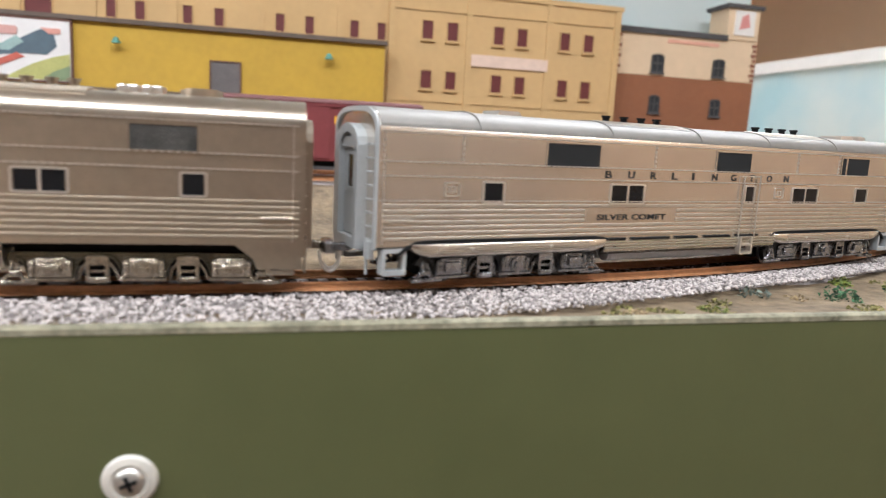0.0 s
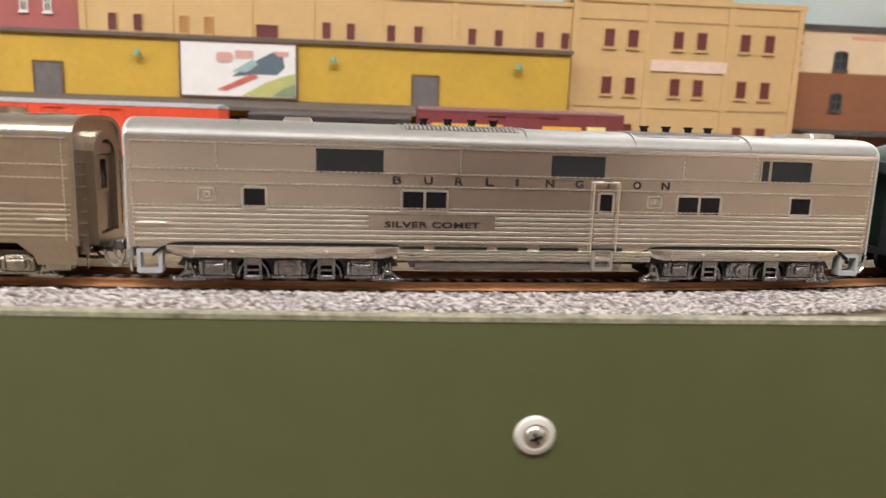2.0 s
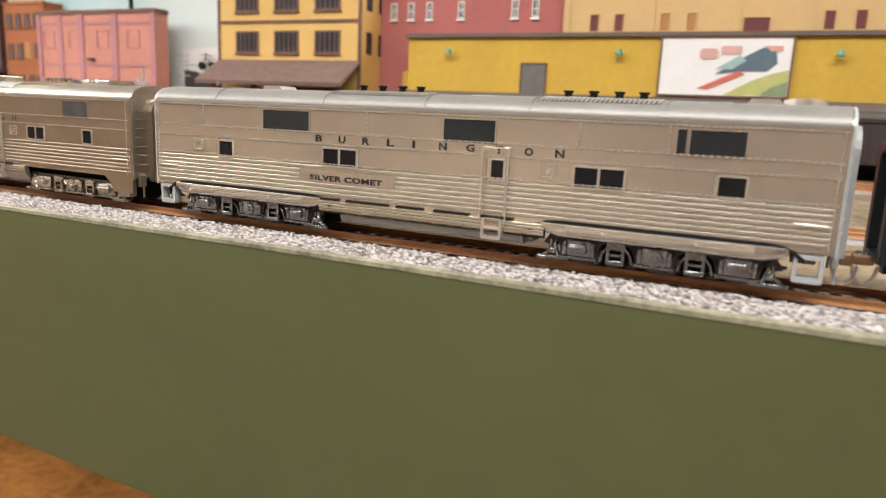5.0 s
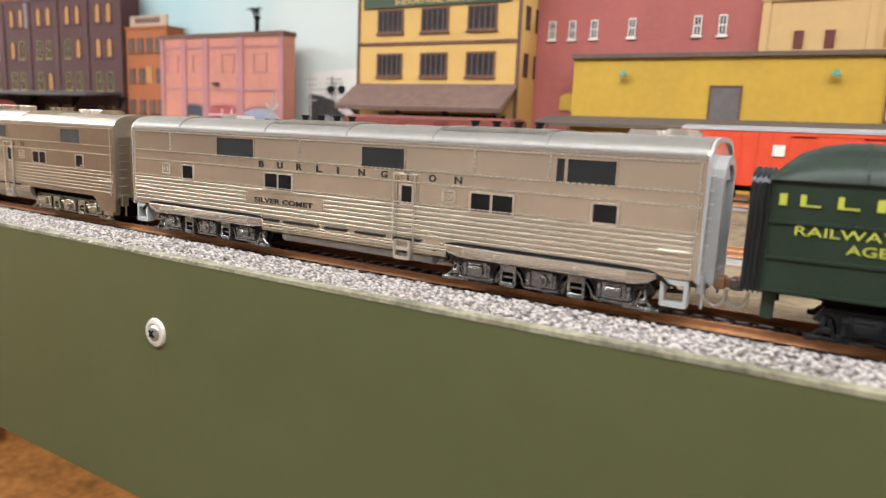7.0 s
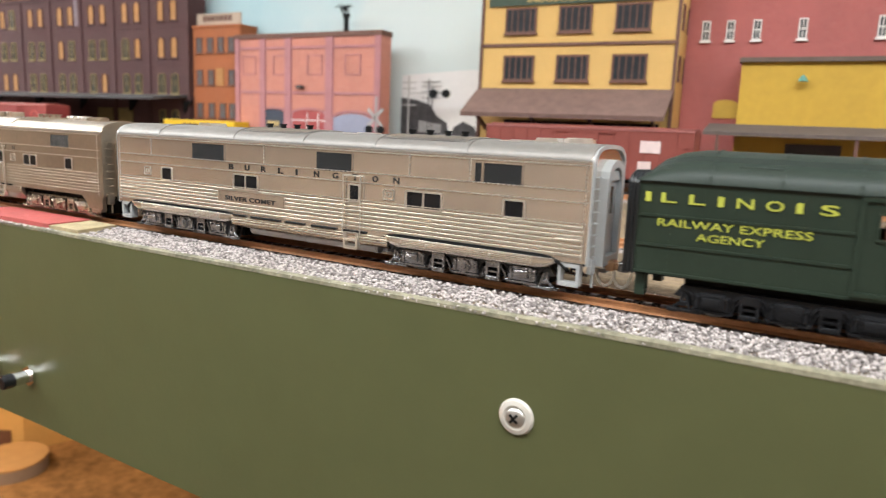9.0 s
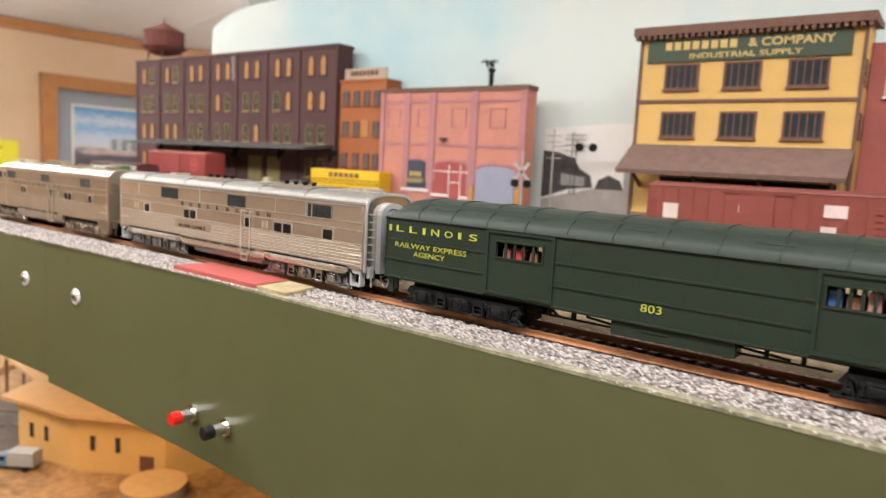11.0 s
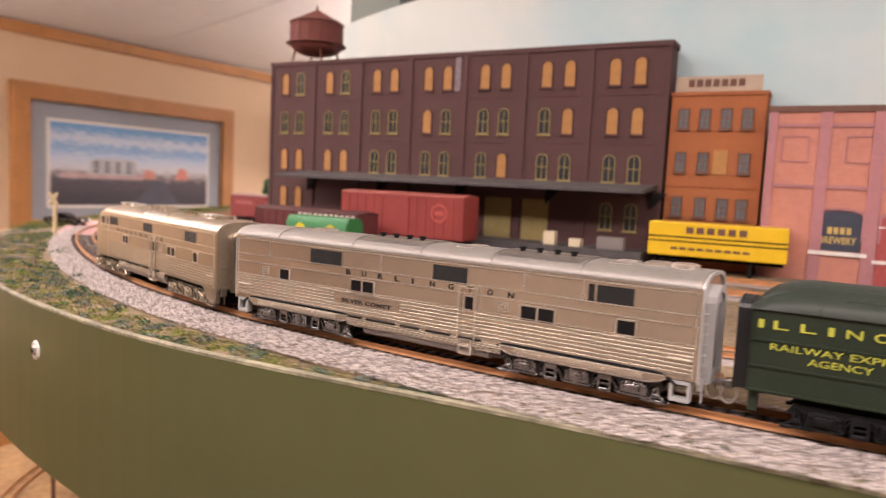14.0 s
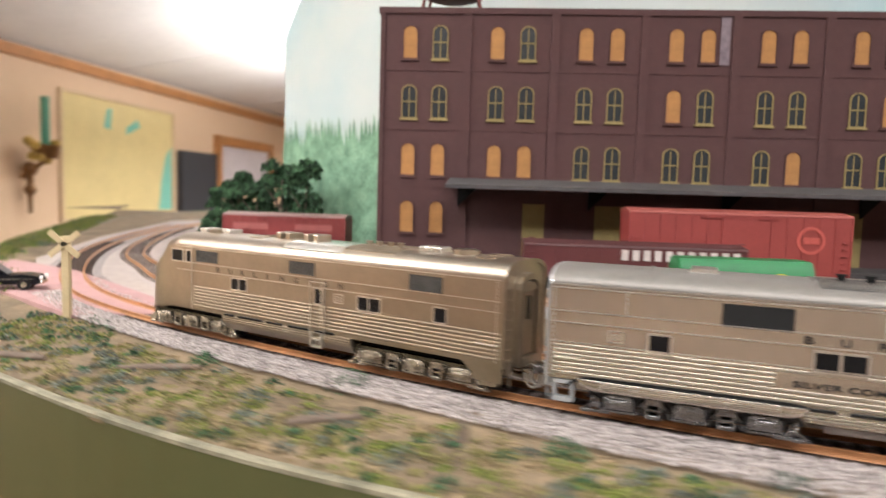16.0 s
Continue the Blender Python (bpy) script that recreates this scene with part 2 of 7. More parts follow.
def loft(bm, rows):
    """A skin through sections, each a list of points; both ends closed."""
    vs = [[bm.verts.new(p) for p in r] for r in rows]
    fs = []
    for a, b in zip(vs, vs[1:]):
        for i in range(len(a) - 1):
            fs.append(bm.faces.new((a[i], a[i + 1], b[i + 1], b[i])))
        fs.append(bm.faces.new((a[-1], a[0], b[0], b[-1])))
    fs += [bm.faces.new(vs[0]), bm.faces.new(vs[-1])]
    bmesh.ops.recalc_face_normals(bm, faces=fs)
    return bm


def side_window(parent, x0, w, z1, h, side, panes, metal):
    """Square window with a raised frame; x0 its front edge."""
    y = HW * side
    bm = bm_new()
    ring(bm, round_rect(x0 - w - 0.0006, x0 + 0.0006, z1 - h - 0.0006, z1 + 0.0006, 0.0008), round_rect(x0 - w, x0, z1 - h, z1, 0.0004), "y", y - side * 0.0002, y + side * 0.00035)
    if panes == 2:
        box(bm, x0 - w / 2 - 0.0004, x0 - w / 2 + 0.0004, y, y + side * 0.0003, z1 - h, z1)
    fr = part("window_frame", bm, metal, parent)
    for i in range(panes):
        pw = w / panes
        part("window_pane", box(bm_new(), x0 - (i + 1) * pw + 0.0003, x0 - i * pw - 0.0003, y - side * 0.0002, y + side * 0.0001, z1 - h, z1), DARKPANE, fr, "dark window glass")


def side_grille(parent, x0, w, z1, h, side, metal):
    """Air intake with a diamond wire screen."""
    y = HW * side
    gr = part("grille_opening", box(bm_new(), x0 - w, x0, y - side * 0.0002, y + side * 0.00008, z1 - h, z1), GRILLE_BACK if metal is NICKEL_OLD else BLACK, parent, "dark air intake behind a screen")
    bm = bm_new()
    ring(bm, rect(x0 - w - 0.0005, x0 + 0.0005, z1 - h - 0.0005, z1 + 0.0005), rect(x0 - w, x0, z1 - h, z1), "y", y - side * 0.0002, y + side * 0.0003)
    part("grille_frame", bm, metal, gr)
    bm = bm_new()
    step, k = 0.0011, -h
    while k < w:
        for d in (1, -1):
            a, b = max(0, k), min(w, k + h)
            if b > a:
                za, zb = (a - k, b - k) if d > 0 else (h - a + k, h - b + k)
                rod(bm, (x0 - w + a, y + side * 0.0001, z1 - h + za), (x0 - w + b, y + side * 0.0001, z1 - h + zb), 0.00008, 4)
        k += step
    part("wire_screen", bm, SCREEN, gr, kind="stuff")


def rivets(parent, metal, rows_z, cols_x, x0, x1, side, z0=0.025, z1=0.0435):
    bm = bm_new()
    y = HW * side
    for z in rows_z:
        box(bm, x0, x1, y - 0.0001, y + side * 0.00012, z - 0.00012, z + 0.00012)
        n = int((x1 - x0) / 0.0019)
        for i in range(n):
            x = x0 + (i + 0.5) * (x1 - x0) / n
            box(bm, x - 0.0005, x + 0.0005, y, y + side * 0.00042, z - 0.0002, z + 0.0002)
    for x, za, zb in cols_x:
        n = int((zb - za) / 0.0014)
        box(bm, x - 0.0001, x + 0.0001, y - 0.0001, y + side * 0.00012, za, zb)
        for i in range(n):
            z = za + (i + 0.5) * (zb - za) / n
            box(bm, x - 0.00018, x + 0.00018, y, y + side * 0.00042, z - 0.0004, z + 0.0004)
    part("rivet_seam", bm, metal, parent, kind="stuff")


def flutes(parent, metal, spans, side, z0=0.0136, z1=0.0244, n=7):
    """The fluted lower side: raised half-round ribs, each a part."""
    y = HW * side
    for i in range(n):
        z = z0 + (z1 - z0) * (i + 0.5) / n
        whole = [(min(a for a, b in spans), max(b for a, b in spans))]
        for xa, xb in (spans if i in (3, 4, 5) else whole):
            bm = prism(bm_new(), [(y - side * 0.0001, z - 0.00054), (y + side * 0.00012, z - 0.00048), (y + side * 0.00017, z - 0.00036), (y + side * 0.00019, z), (y + side * 0.00017, z + 0.00036), (y + side * 0.00012, z + 0.00048), (y - side * 0.0001, z + 0.00054)], "x", xa, xb)
            part("flute", bm, FLUTE_OLD if metal is NICKEL_OLD else FLUTE, parent)


def bent_rod(bm, pts, r, seg=6):
    for a, b in zip(pts, pts[1:]):
        rod(bm, a, b, r, seg)
    return bm


def truck(parent, cx, metal, axles, wheels):
    """Three-axle truck: scalloped side frames, journal boxes, spring boxes, arch bars, brake gear, and wheel sets that roll."""
    end = axles + 0.0113
    top = [(-end, 0.0064), (-end + 0.0022, 0.0096), (end - 0.0022, 0.0096), (end, 0.0064), (end - 0.0028, 0.0058)]
    low = []
    for k in (1, 0, -1):
        low += [(k * axles + dx, z) for dx, z in ((0.0066, 0.0080), (0.0055, 0.0066), (0.0049, 0.0031), (-0.0049, 0.0031), (-0.0055, 0.0066), (-0.0066, 0.0080))]
    low.append((-end + 0.0028, 0.0058))
    bm = bm_new()
    for side in (1, -1):
        prism(bm, [(cx + a, b) for a, b in top + low], "y", side * 0.0125, side * 0.0147)
    tk = part("truck", bm, {CAST: CAST_DARK, CAST_OLD: CAST_OLD_DARK}.get(metal, metal), parent, "cast three-axle truck frame")
    for side in (1, -1):
        # black plate added to darken the gaps above the wheels
        part("dark_gap_plate", box(bm_new(), cx - axles - 0.009, cx + axles + 0.009, side * 0.0108, side * 0.0120, 0.0056, 0.0112), BLACK, tk)
        for k in (-1, 0, 1):
            x = cx + k * axles
            bm = bm_new()
            box(bm, x - 0.0037, x + 0.0037, side * 0.0145, side * 0.0161, 0.0033, 0.0084, 0.0006)
            if k:
                box(bm, x - 0.0026, x + 0.0026, side * 0.0158, side * 0.0174, 0.0043, 0.0073, 0.0005)
                box(bm, x - 0.0022, x + 0.0022, side * 0.0156, side * 0.0168, 0.0073, 0.0080, 0.0003)
            else:
                rod(bm, (x, side * 0.0158, 0.0057), (x, side * 0.0172, 0.0057), 0.0023, 16)
                rod(bm, (x, side * 0.017, 0.0057), (x, side * 0.0178, 0.0057), 0.0011, 10)
            for e in (-1, 1):
                rod(bm, (x + e * 0.0042, side * 0.0156, 0.0036), (x + e * 0.0042, side * 0.0156, 0.0078), 0.0008, 8)
                ball(bm, (x + e * 0.0042, side * 0.0160, 0.0070), 0.0009, 1)
            rod(bm, (x - 0.0056, side * 0.0154, 0.0028), (x + 0.0056, side * 0.0154, 0.0028), 0.0006, 6)
            part("journal_box", bm, metal, tk, smooth=True)
            for e in (-1, 1):
                bm = bm_new()
                pts = [(x + e * dx, side * 0.0150, z) for dx, z in ((0.0050, 0.0030), (0.0054, 0.0052), (0.0061, 0.0070), (0.0072, 0.0082), (0.0086, 0.0086))]
                part("arch_bar", bent_rod(bm, pts, 0.0004), {CAST: CAST_DARK, CAST_OLD: CAST_OLD_DARK}.get(metal, metal), tk)
        for k in (-0.5, 0.5):
            x = cx + k * axles
            bm = bm_new()
            ring(bm, round_rect(x - 0.0027, x + 0.0027, 0.0020, 0.0090, 0.0008), round_rect(x - 0.0018, x + 0.0018, 0.0034, 0.0066, 0.0003), "y", side * 0.0132, side * 0.0162)
            box(bm, x - 0.0019, x + 0.0019, side * 0.0134, side * 0.0156, 0.0046, 0.0053)
            box(bm, x - 0.0022, x + 0.0022, side * 0.0160, side * 0.0168, 0.0022, 0.0036, 0.0003)
            for e in (-1, 1):
                bent_rod(bm, [(x + e * 0.0024, side * 0.0150, 0.0074), (x + e * 0.0040, side * 0.0148, 0.0052), (x + e * 0.0046, side * 0.0146, 0.0026)], 0.00045)
            part("spring_box", bm, metal, tk)
        for e in (-1, 1):
            x = cx + e * (end - 0.001)
            bm = bm_new()
            rod(bm, (x - e * 0.0075, side * 0.0152, 0.0020), (x + e * 0.0026, side * 0.0152, 0.0020), 0.0006, 6)
            box(bm, x - 0.0008, x + 0.0024, side * 0.0136, side * 0.0162, 0.0014, 0.0027, 0.0003)
            bent_rod(bm, [(x + e * 0.001, side * 0.0148, 0.0022), (x - e * 0.0014, side * 0.0150, 0.0044), (x - e * 0.0016, side * 0.0146, 0.0074)], 0.0006)
            rod(bm, (x - e * 0.0042, side * 0.0150, 0.0022), (x - e * 0.0026, side * 0.0148, 0.0070), 0.0006, 6)
            box(bm, x - e * 0.0032, x - e * 0.0012, side * 0.0140, side * 0.0158, 0.0034, 0.0050, 0.0003)
            part("brake_rigging", bm, metal, tk)
    # black block added to hide the bright ground behind the wheels
    part("dark_gap_block", box(bm_new(), cx - 0.029, cx + 0.029, -0.0064, 0.0064, 0.0016, 0.0112, 0.0006), BLACK, tk)
    for k in (-1, 0, 1):
        ws = wheel_set(tk, cx + k * axles)
        wheels.append((ws, cx + k * axles))
    return tk


def wheel_set(parent, x):
    bm = bm_new()
    rod(bm, (0, -0.012, 0), (0, 0.012, 0), 0.0012, 8)
    for s in (1, -1):
        rod(bm, (0, s * 0.0072, 0), (0, s * 0.0095, 0), 0.0052, 24)
        rod(bm, (0, s * 0.0066, 0), (0, s * 0.0072, 0), 0.0059, 24)
        rod(bm, (0, s * 0.0095, 0), (0, s * 0.0099, 0), 0.0036, 16)
        for a in range(5):
            c, d = math.cos(a * 1.2566), math.sin(a * 1.2566)
            rod(bm, (c * 0.0025, s * 0.0096, d * 0.0025), (c * 0.0025, s * 0.0101, d * 0.0025), 0.0006, 6)
    ob = part("wheel_set", bm, WHEEL, parent, "steel wheels on one axle", smooth=True)
    ob.location = (x, 0, 0.0052)
    return ob


WHEEL = mat("wheel_steel", (0.16, 0.15, 0.14), 0.35, 0.9, var=0.2)


def coupler(parent, x, e, metal):
    bm = bm_new()
    box(bm, x, x + e * 0.006, -0.0014, 0.0014, 0.0088, 0.0112, 0.0004)
    box(bm, x + e * 0.0052, x + e * 0.0085, -0.0026, 0.0022, 0.0082, 0.0118, 0.0006)
    part("coupler", bm, metal, parent)
    bm = bm_new()
    prev = None
    for i in range(9):
        a = math.pi * i / 8
        p = (x + e * (0.0045 + 0.003 * (1 - math.cos(a))), 0.004, 0.0088 - 0.0052 * math.sin(a))
        if prev:
            rod(bm, prev, p, 0.00045, 6)
        prev = p
    part("air_hose", bm, NICKEL_TRIM, parent, "bright curved air hose")


def end_wall(parent, x, e, metal, frame_mat):
    """Body end with the vestibule arch, door and grab irons."""
    bm = bm_new()
    out = [(y, z) for y, z in section(0.99, 0.0503, 0.0437, 0.0115)]
    inn = [(y * 0.93, 0.0115 + (z - 0.0115) * 0.965) for y, z in section(0.99, 0.0503, 0.0437, 0.0115)]
    ring(bm, out, inn, "x", x, x + e * 0.0007)
    part("end_rim", bm, frame_mat, parent)
    bm = bm_new()
    ring(bm, arch(-0.0088, 0.0088, 0.0105, 0.0455, 0.006), arch(-0.0062, 0.0062, 0.0135, 0.043, 0.005), "x", x, x + e * 0.0030)
    ob = part("vestibule", bm, frame_mat, parent, "arched grey diaphragm round the end door")
    bm = bm_new()
    box(bm, x, x + e * 0.0012, -0.0061, 0.0061, 0.0138, 0.0418, 0.0002)
    box(bm, x + e * 0.001, x + e * 0.0022, -0.006, 0.006, 0.0385, 0.0418, 0.0002)
    ring(bm, rect(-0.003, 0.003, 0.0265, 0.0375), rect(-0.0022, 0.0022, 0.0273, 0.0367), "x", x + e * 0.0011, x + e * 0.0017)
    rod(bm, (x + e * 0.0016, 0.0035, 0.0245), (x + e * 0.0018, 0.0052, 0.0245), 0.0003, 6)
    d = part("end_door", bm, frame_mat, parent)
    part("door_window", box(bm_new(), x + e * 0.0008, x + e * 0.0014, -0.0021, 0.0021, 0.0274, 0.0366), DARKPANE, d)
    bm = bm_new()
    for s in (1, -1):
        for i in range(8):
            z = 0.014 + i * 0.0037
            for a, b in ((0.0115, 0.0143),):
                rod(bm, (x + e * 0.0012, s * a, z), (x + e * 0.0012, s * b, z), 0.00022, 5)
                for q in (a, b):
                    rod(bm, (x, s * q, z), (x + e * 0.0012, s * q, z), 0.0002, 5)
    part("grab_iron", bm, frame_mat, parent, kind="stuff")
    for s in (1, -1):
        bm = rod(bm_new(), (x + e * 0.001, s * 0.0125, 0.004), (x + e * 0.001, s * 0.0125, 0.0135), 0.0004, 6)
        box(bm, x - e * 0.0005, x + e * 0.0014, s * 0.0112, s * 0.0146, 0.0085, 0.0135, 0.0003)
        part("buffer_beam", bm, frame_mat, parent)


def corner_step(parent, x, side, metal):
    bm = bm_new()
    ring(bm, round_rect(x - 0.0036, x + 0.0036, 0.0042, 0.0118, 0.0006), round_rect(x - 0.0026, x + 0.0026, 0.0056, 0.0105, 0.0004), "y", side * 0.0138, side * 0.0172)
    part("corner_step", bm, metal, parent)


def roof_fittings(parent, xs, metal, fan_mat):
    """xs: x of vents, louvre fields, stacks and hatches along the roof."""
    for x in xs.get("vent", ()):
        bm = bm_new()
        prism(bm, [(x - 0.0056, 0.0486), (x - 0.0036, 0.0517), (x + 0.0036, 0.0517), (x + 0.0056, 0.0486)], "y", -0.0048, 0.0048)
        part("roof_vent", bm, metal, parent, "bright wedge-shaped roof vent")
    for xa, xb in xs.get("louvre", ()):
        bm = bm_new()
        n = 26
        cap = [(y, z + 0.0003) for y, z in section() if abs(y) < 0.0142 and z > 0.04]
        loft(bm, [[(x, y, z) for y, z in cap] + [(x, y, z - 0.0008) for y, z in cap[::-1]] for x in (xb, xa)])
        lf = part("louvre_field", bm, fan_mat, parent, "dark louvred radiator grilles")
        bm = bm_new()
        for i in range(n):
            x = xb + (xa - xb) * (i + 0.5) / n
            for s in (1, -1):
                rod(bm, (x, s * 0.0128, 0.0490), (x, s * 0.009, 0.0502), 0.00035, 5)
                rod(bm, (x, s * 0.009, 0.0502), (x, s * 0.003, 0.0507), 0.00028, 5)
        part("louvre_slat", bm, FLUTE_OLD if fan_mat is NICKEL_OLD else FLUTE, lf, kind="stuff")
        for k in (0.18, 0.4, 0.62, 0.82):
            x = xa + (xb - xa) * k
            bm = bm_new()
            rod(bm, (x, 0.003, 0.0495), (x, 0.003, 0.0524), 0.0012, 10)
            rod(bm, (x, 0.003, 0.0521), (x, 0.003, 0.0527), 0.0016, 10)
            part("exhaust_pipe", bm, BLACK if fan_mat is not NICKEL_OLD else NICKEL_OLD, parent)
    for x in xs.get("hatch", ()):
        bm = bm_new()
        ring(bm, round_rect(x - 0.0042, x + 0.0042, -0.0085, -0.0005, 0.0015), round_rect(x - 0.0033, x + 0.0033, -0.0076, -0.0014, 0.0012), "z", 0.0485, 0.0506)
        ring(bm, round_rect(x - 0.0042, x + 0.0042, 0.0025, 0.0085, 0.0015), round_rect(x - 0.0033, x + 0.0033, 0.0032, 0.0078, 0.0012), "z", 0.0482, 0.0503)
        part("roof_hatch", bm, metal, parent)
    for x in xs.get("fan", ()):
        bm = bm_new()
        rod(bm, (x, 0, 0.0495), (x, 0, 0.0517), 0.0055, 24)
        rod(bm, (x, 0, 0.0515), (x, 0, 0.0521), 0.0044, 20)
        part("steam_vent", bm, metal, parent, smooth=True)
    bm = bm_new()
    for x in xs.get("eye", ()):
        for s in (1, -1):
            ball(bm, (x, s * 0.0075, 0.0496), 0.0005, 1)
    if xs.get("eye"):
        part("lifting_eye", bm, metal, parent)


def diesel(lead):
    """One streamlined unit; lead: with a cab and a raked nose."""
    metal, cast, roof = (NICKEL_OLD, CAST_OLD, NICKEL_OLD) if lead else (NICKEL, CAST, ROOF_SILVER)
    grey = NICKEL_OLD if lead else GREY_PLASTIC
    if lead:
        ob = thing("lead_locomotive", "dull nickel streamlined cab locomotive with a raked nose, on the track", "locomotive", group="train")
        xr, xf = -0.1105, 0.078
    else:
        ob = thing("booster_locomotive", "satin nickel fluted cabless booster locomotive, coupled in the train", "locomotive", group="train")
        xr, xf = -0.12, 0.12
    wheels = []
    sec = section()
    bm = bm_new()
    rows = [[(x, y, z) for y, z in sec] for x in (xr, xr + 0.0015, xf - 0.0015, xf)]
    if lead:
        rows = rows[:-1]
        for x, k, top, low in ((0.079, 1.0, 0.0500, 0.0122), (0.0865, 0.985, 0.0478, 0.0115), (0.0905, 0.96, 0.0425, 0.011), (0.096, 0.92, 0.0372, 0.0105), (0.1005, 0.82, 0.034, 0.009), (0.1035, 0.66, 0.031, 0.007), (0.105, 0.42, 0.027, 0.006)):
            rows.append([(x + max(0, 0.02 - z) * 0.15, y, z) for y, z in section(k, top, top - (top - 0.0125) * 0.2, low)])
    loft(bm, rows)
    body = part("body", bm, metal, ob, smooth=True)
    # roof skin, a shade greyer, laid just over the body
    if not lead:
        bm = bm_new()
        cap = [(y * 1.002, z + 0.0002) for y, z in sec if z > 0.0445]
        low = [(y * 0.99, z - 0.0006) for y, z in cap[::-1]]
        loft(bm, [[(x, y, z) for y, z in cap + low] for x in (xr + 0.0004, xf - 0.0004)])
        part("roof", bm, roof, ob, "grey silver arched roof", smooth=True)
        for x in (0.089, 0.04, 0.0005, -0.035, -0.0745):
            bm = loft(bm_new(), [[(x + d, y * 1.003, z + 0.0004) for y, z in cap] + [(x + d, y * 0.99, z - 0.0004) for y, z in cap[::-1]] for d in (-0.0002, 0.0002)])
            part("roof_seam", bm, roof, ob)
    for side in (1, -1):
        if lead:
            side_window(ob, -0.0805, 0.0057, 0.0303, 0.0053, side, 1, NICKEL_TRIM)
            side_window(ob, -0.0425, 0.0118, 0.0303, 0.0052, side, 2, NICKEL_TRIM)
            side_window(ob, 0.036, 0.0105, 0.0305, 0.0050, side, 2, NICKEL_TRIM)
            side_window(ob, -0.0182, 0.0042, 0.0312, 0.0062, side, 1, NICKEL_TRIM)
            side_window(ob, 0.0815, 0.0085, 0.0415, 0.0055, side, 1, NICKEL_TRIM)
            side_window(ob, 0.0700, 0.0036, 0.0415, 0.0055, side, 1, NICKEL_TRIM)
            side_grille(ob, -0.0686, 0.0158, 0.0422, 0.0062, side, metal)
            side_grille(ob, -0.0024, 0.0155, 0.0422, 0.0056, side, metal)
            side_grille(ob, 0.0625, 0.0165, 0.0422, 0.0056, side, metal)
            rivets(ob, NICKEL_TRIM, (0.0435, 0.0357, 0.0318), ((-0.108, 0.013, 0.0435), (-0.022, 0.0125, 0.036), (0.066, 0.0125, 0.0435)), -0.1095, 0.078, side)
            flutes(ob, metal, ((-0.1095, 0.064),), side)
            spans = ((-0.1075, -0.0375), (0.040, 0.0885))
        else:
            side_window(ob, 0.0870, 0.0066, 0.0302, 0.0054, side, 1, NICKEL_TRIM)
            side_window(ob, 0.0393, 0.0138, 0.0302, 0.0056, side, 2, NICKEL_TRIM)
            side_window(ob, -0.0240, 0.0044, 0.0305, 0.0058, side, 1, NICKEL_TRIM)
            side_window(ob, -0.0505, 0.0147, 0.0301, 0.0056, side, 2, NICKEL_TRIM)
            side_window(ob, -0.0902, 0.0072, 0.0303, 0.0053, side, 1, NICKEL_TRIM)
            side_grille(ob, 0.0655, 0.0202, 0.0426, 0.0072, side, metal)
            side_grille(ob, -0.0074, 0.0175, 0.0424, 0.0070, side, metal)
            side_grille(ob, -0.0820, 0.0141, 0.0424, 0.0067, side, metal)
            side_grille(ob, -0.0786, 0.0024, 0.0424, 0.0067, side, metal)
            rivets(ob, NICKEL_TRIM, (0.0436, 0.0357, 0.0318, 0.0250), ((0.0945, 0.036, 0.0436), (0.0215, 0.036, 0.0436), (-0.0515, 0.036, 0.0436), (-0.0766, 0.036, 0.0436), (0.1185, 0.013, 0.0436), (-0.1185, 0.013, 0.0436)), -0.1193, 0.1193, side)
            flutes(ob, metal, ((0.0495, 0.1185), (-0.1185, 0.0098)), side)
            spans = ((-0.1105, -0.0405), (0.0385, 0.1105))
        # bulging covers over the booster's trucks; the lead unit has bare trucks and a corner panel
        y = side * HW
        for xa, xb in (() if lead else spans):
            prof = [(-0.0018, 0.0128), (0.0009, 0.0129), (0.0011, 0.0125), (0.0012, 0.0110), (0.0010, 0.0097), (0.0002, 0.0089), (-0.0018, 0.0087)]
            rows = [[(x, y + side * (d if d < 0 else d * k), 0.0129 - (0.0129 - z) * k) for d, z in prof]
                    for x, k in ((xa, 0.12), (xa + 0.0012, 0.45), (xa + 0.0032, 0.78), (xa + 0.007, 1), (xb - 0.007, 1), (xb - 0.0032, 0.78), (xb - 0.0012, 0.45), (xb, 0.12))]
            tc = part("truck_cover", loft(bm_new(), rows), metal, ob, "fluted cover above the truck", smooth=True)
            for z, d in ((0.0122, 0.0011), (0.0116, 0.00125), (0.0110, 0.0013), (0.0104, 0.00125)):
                part("cover_rib", rod(bm_new(), (xa + 0.009, y + side * d, z), (xb - 0.009, y + side * d, z), 0.00018, 6), FLUTE, tc)
            for x in (xa + 0.024, xb - 0.02):
                part("cover_latch", ball(bm_new(), (x, y + side * 0.0014, 0.0113), 0.0006, 1), NICKEL_TRIM, tc)
            # raised black strip stands in for the shaded gap above the cover
            bow = [(xa - 0.003, 0.0104), (xa - 0.0006, 0.0123), (xa + 0.0025, 0.0135), (xa + 0.007, 0.0139), (xb - 0.007, 0.0139), (xb - 0.0025, 0.0135), (xb + 0.0006, 0.0123), (xb + 0.003, 0.0104)]
            bm = prism(bm_new(), bow + [(a, b - 0.0011) for a, b in bow[::-1]], "y", side * (HW - 0.0005), side * (HW + 0.00045))
            part("dark_gap_strip", bm, BLACK, ob)
        if lead:
            part("corner_panel", prism(bm_new(), [(xr, 0.0125), (xr + 0.0175, 0.0125), (xr + 0.0125, 0.0085), (xr + 0.0115, 0.0058), (xr, 0.0058)], "y", y - side * 0.0012, y), metal, ob)
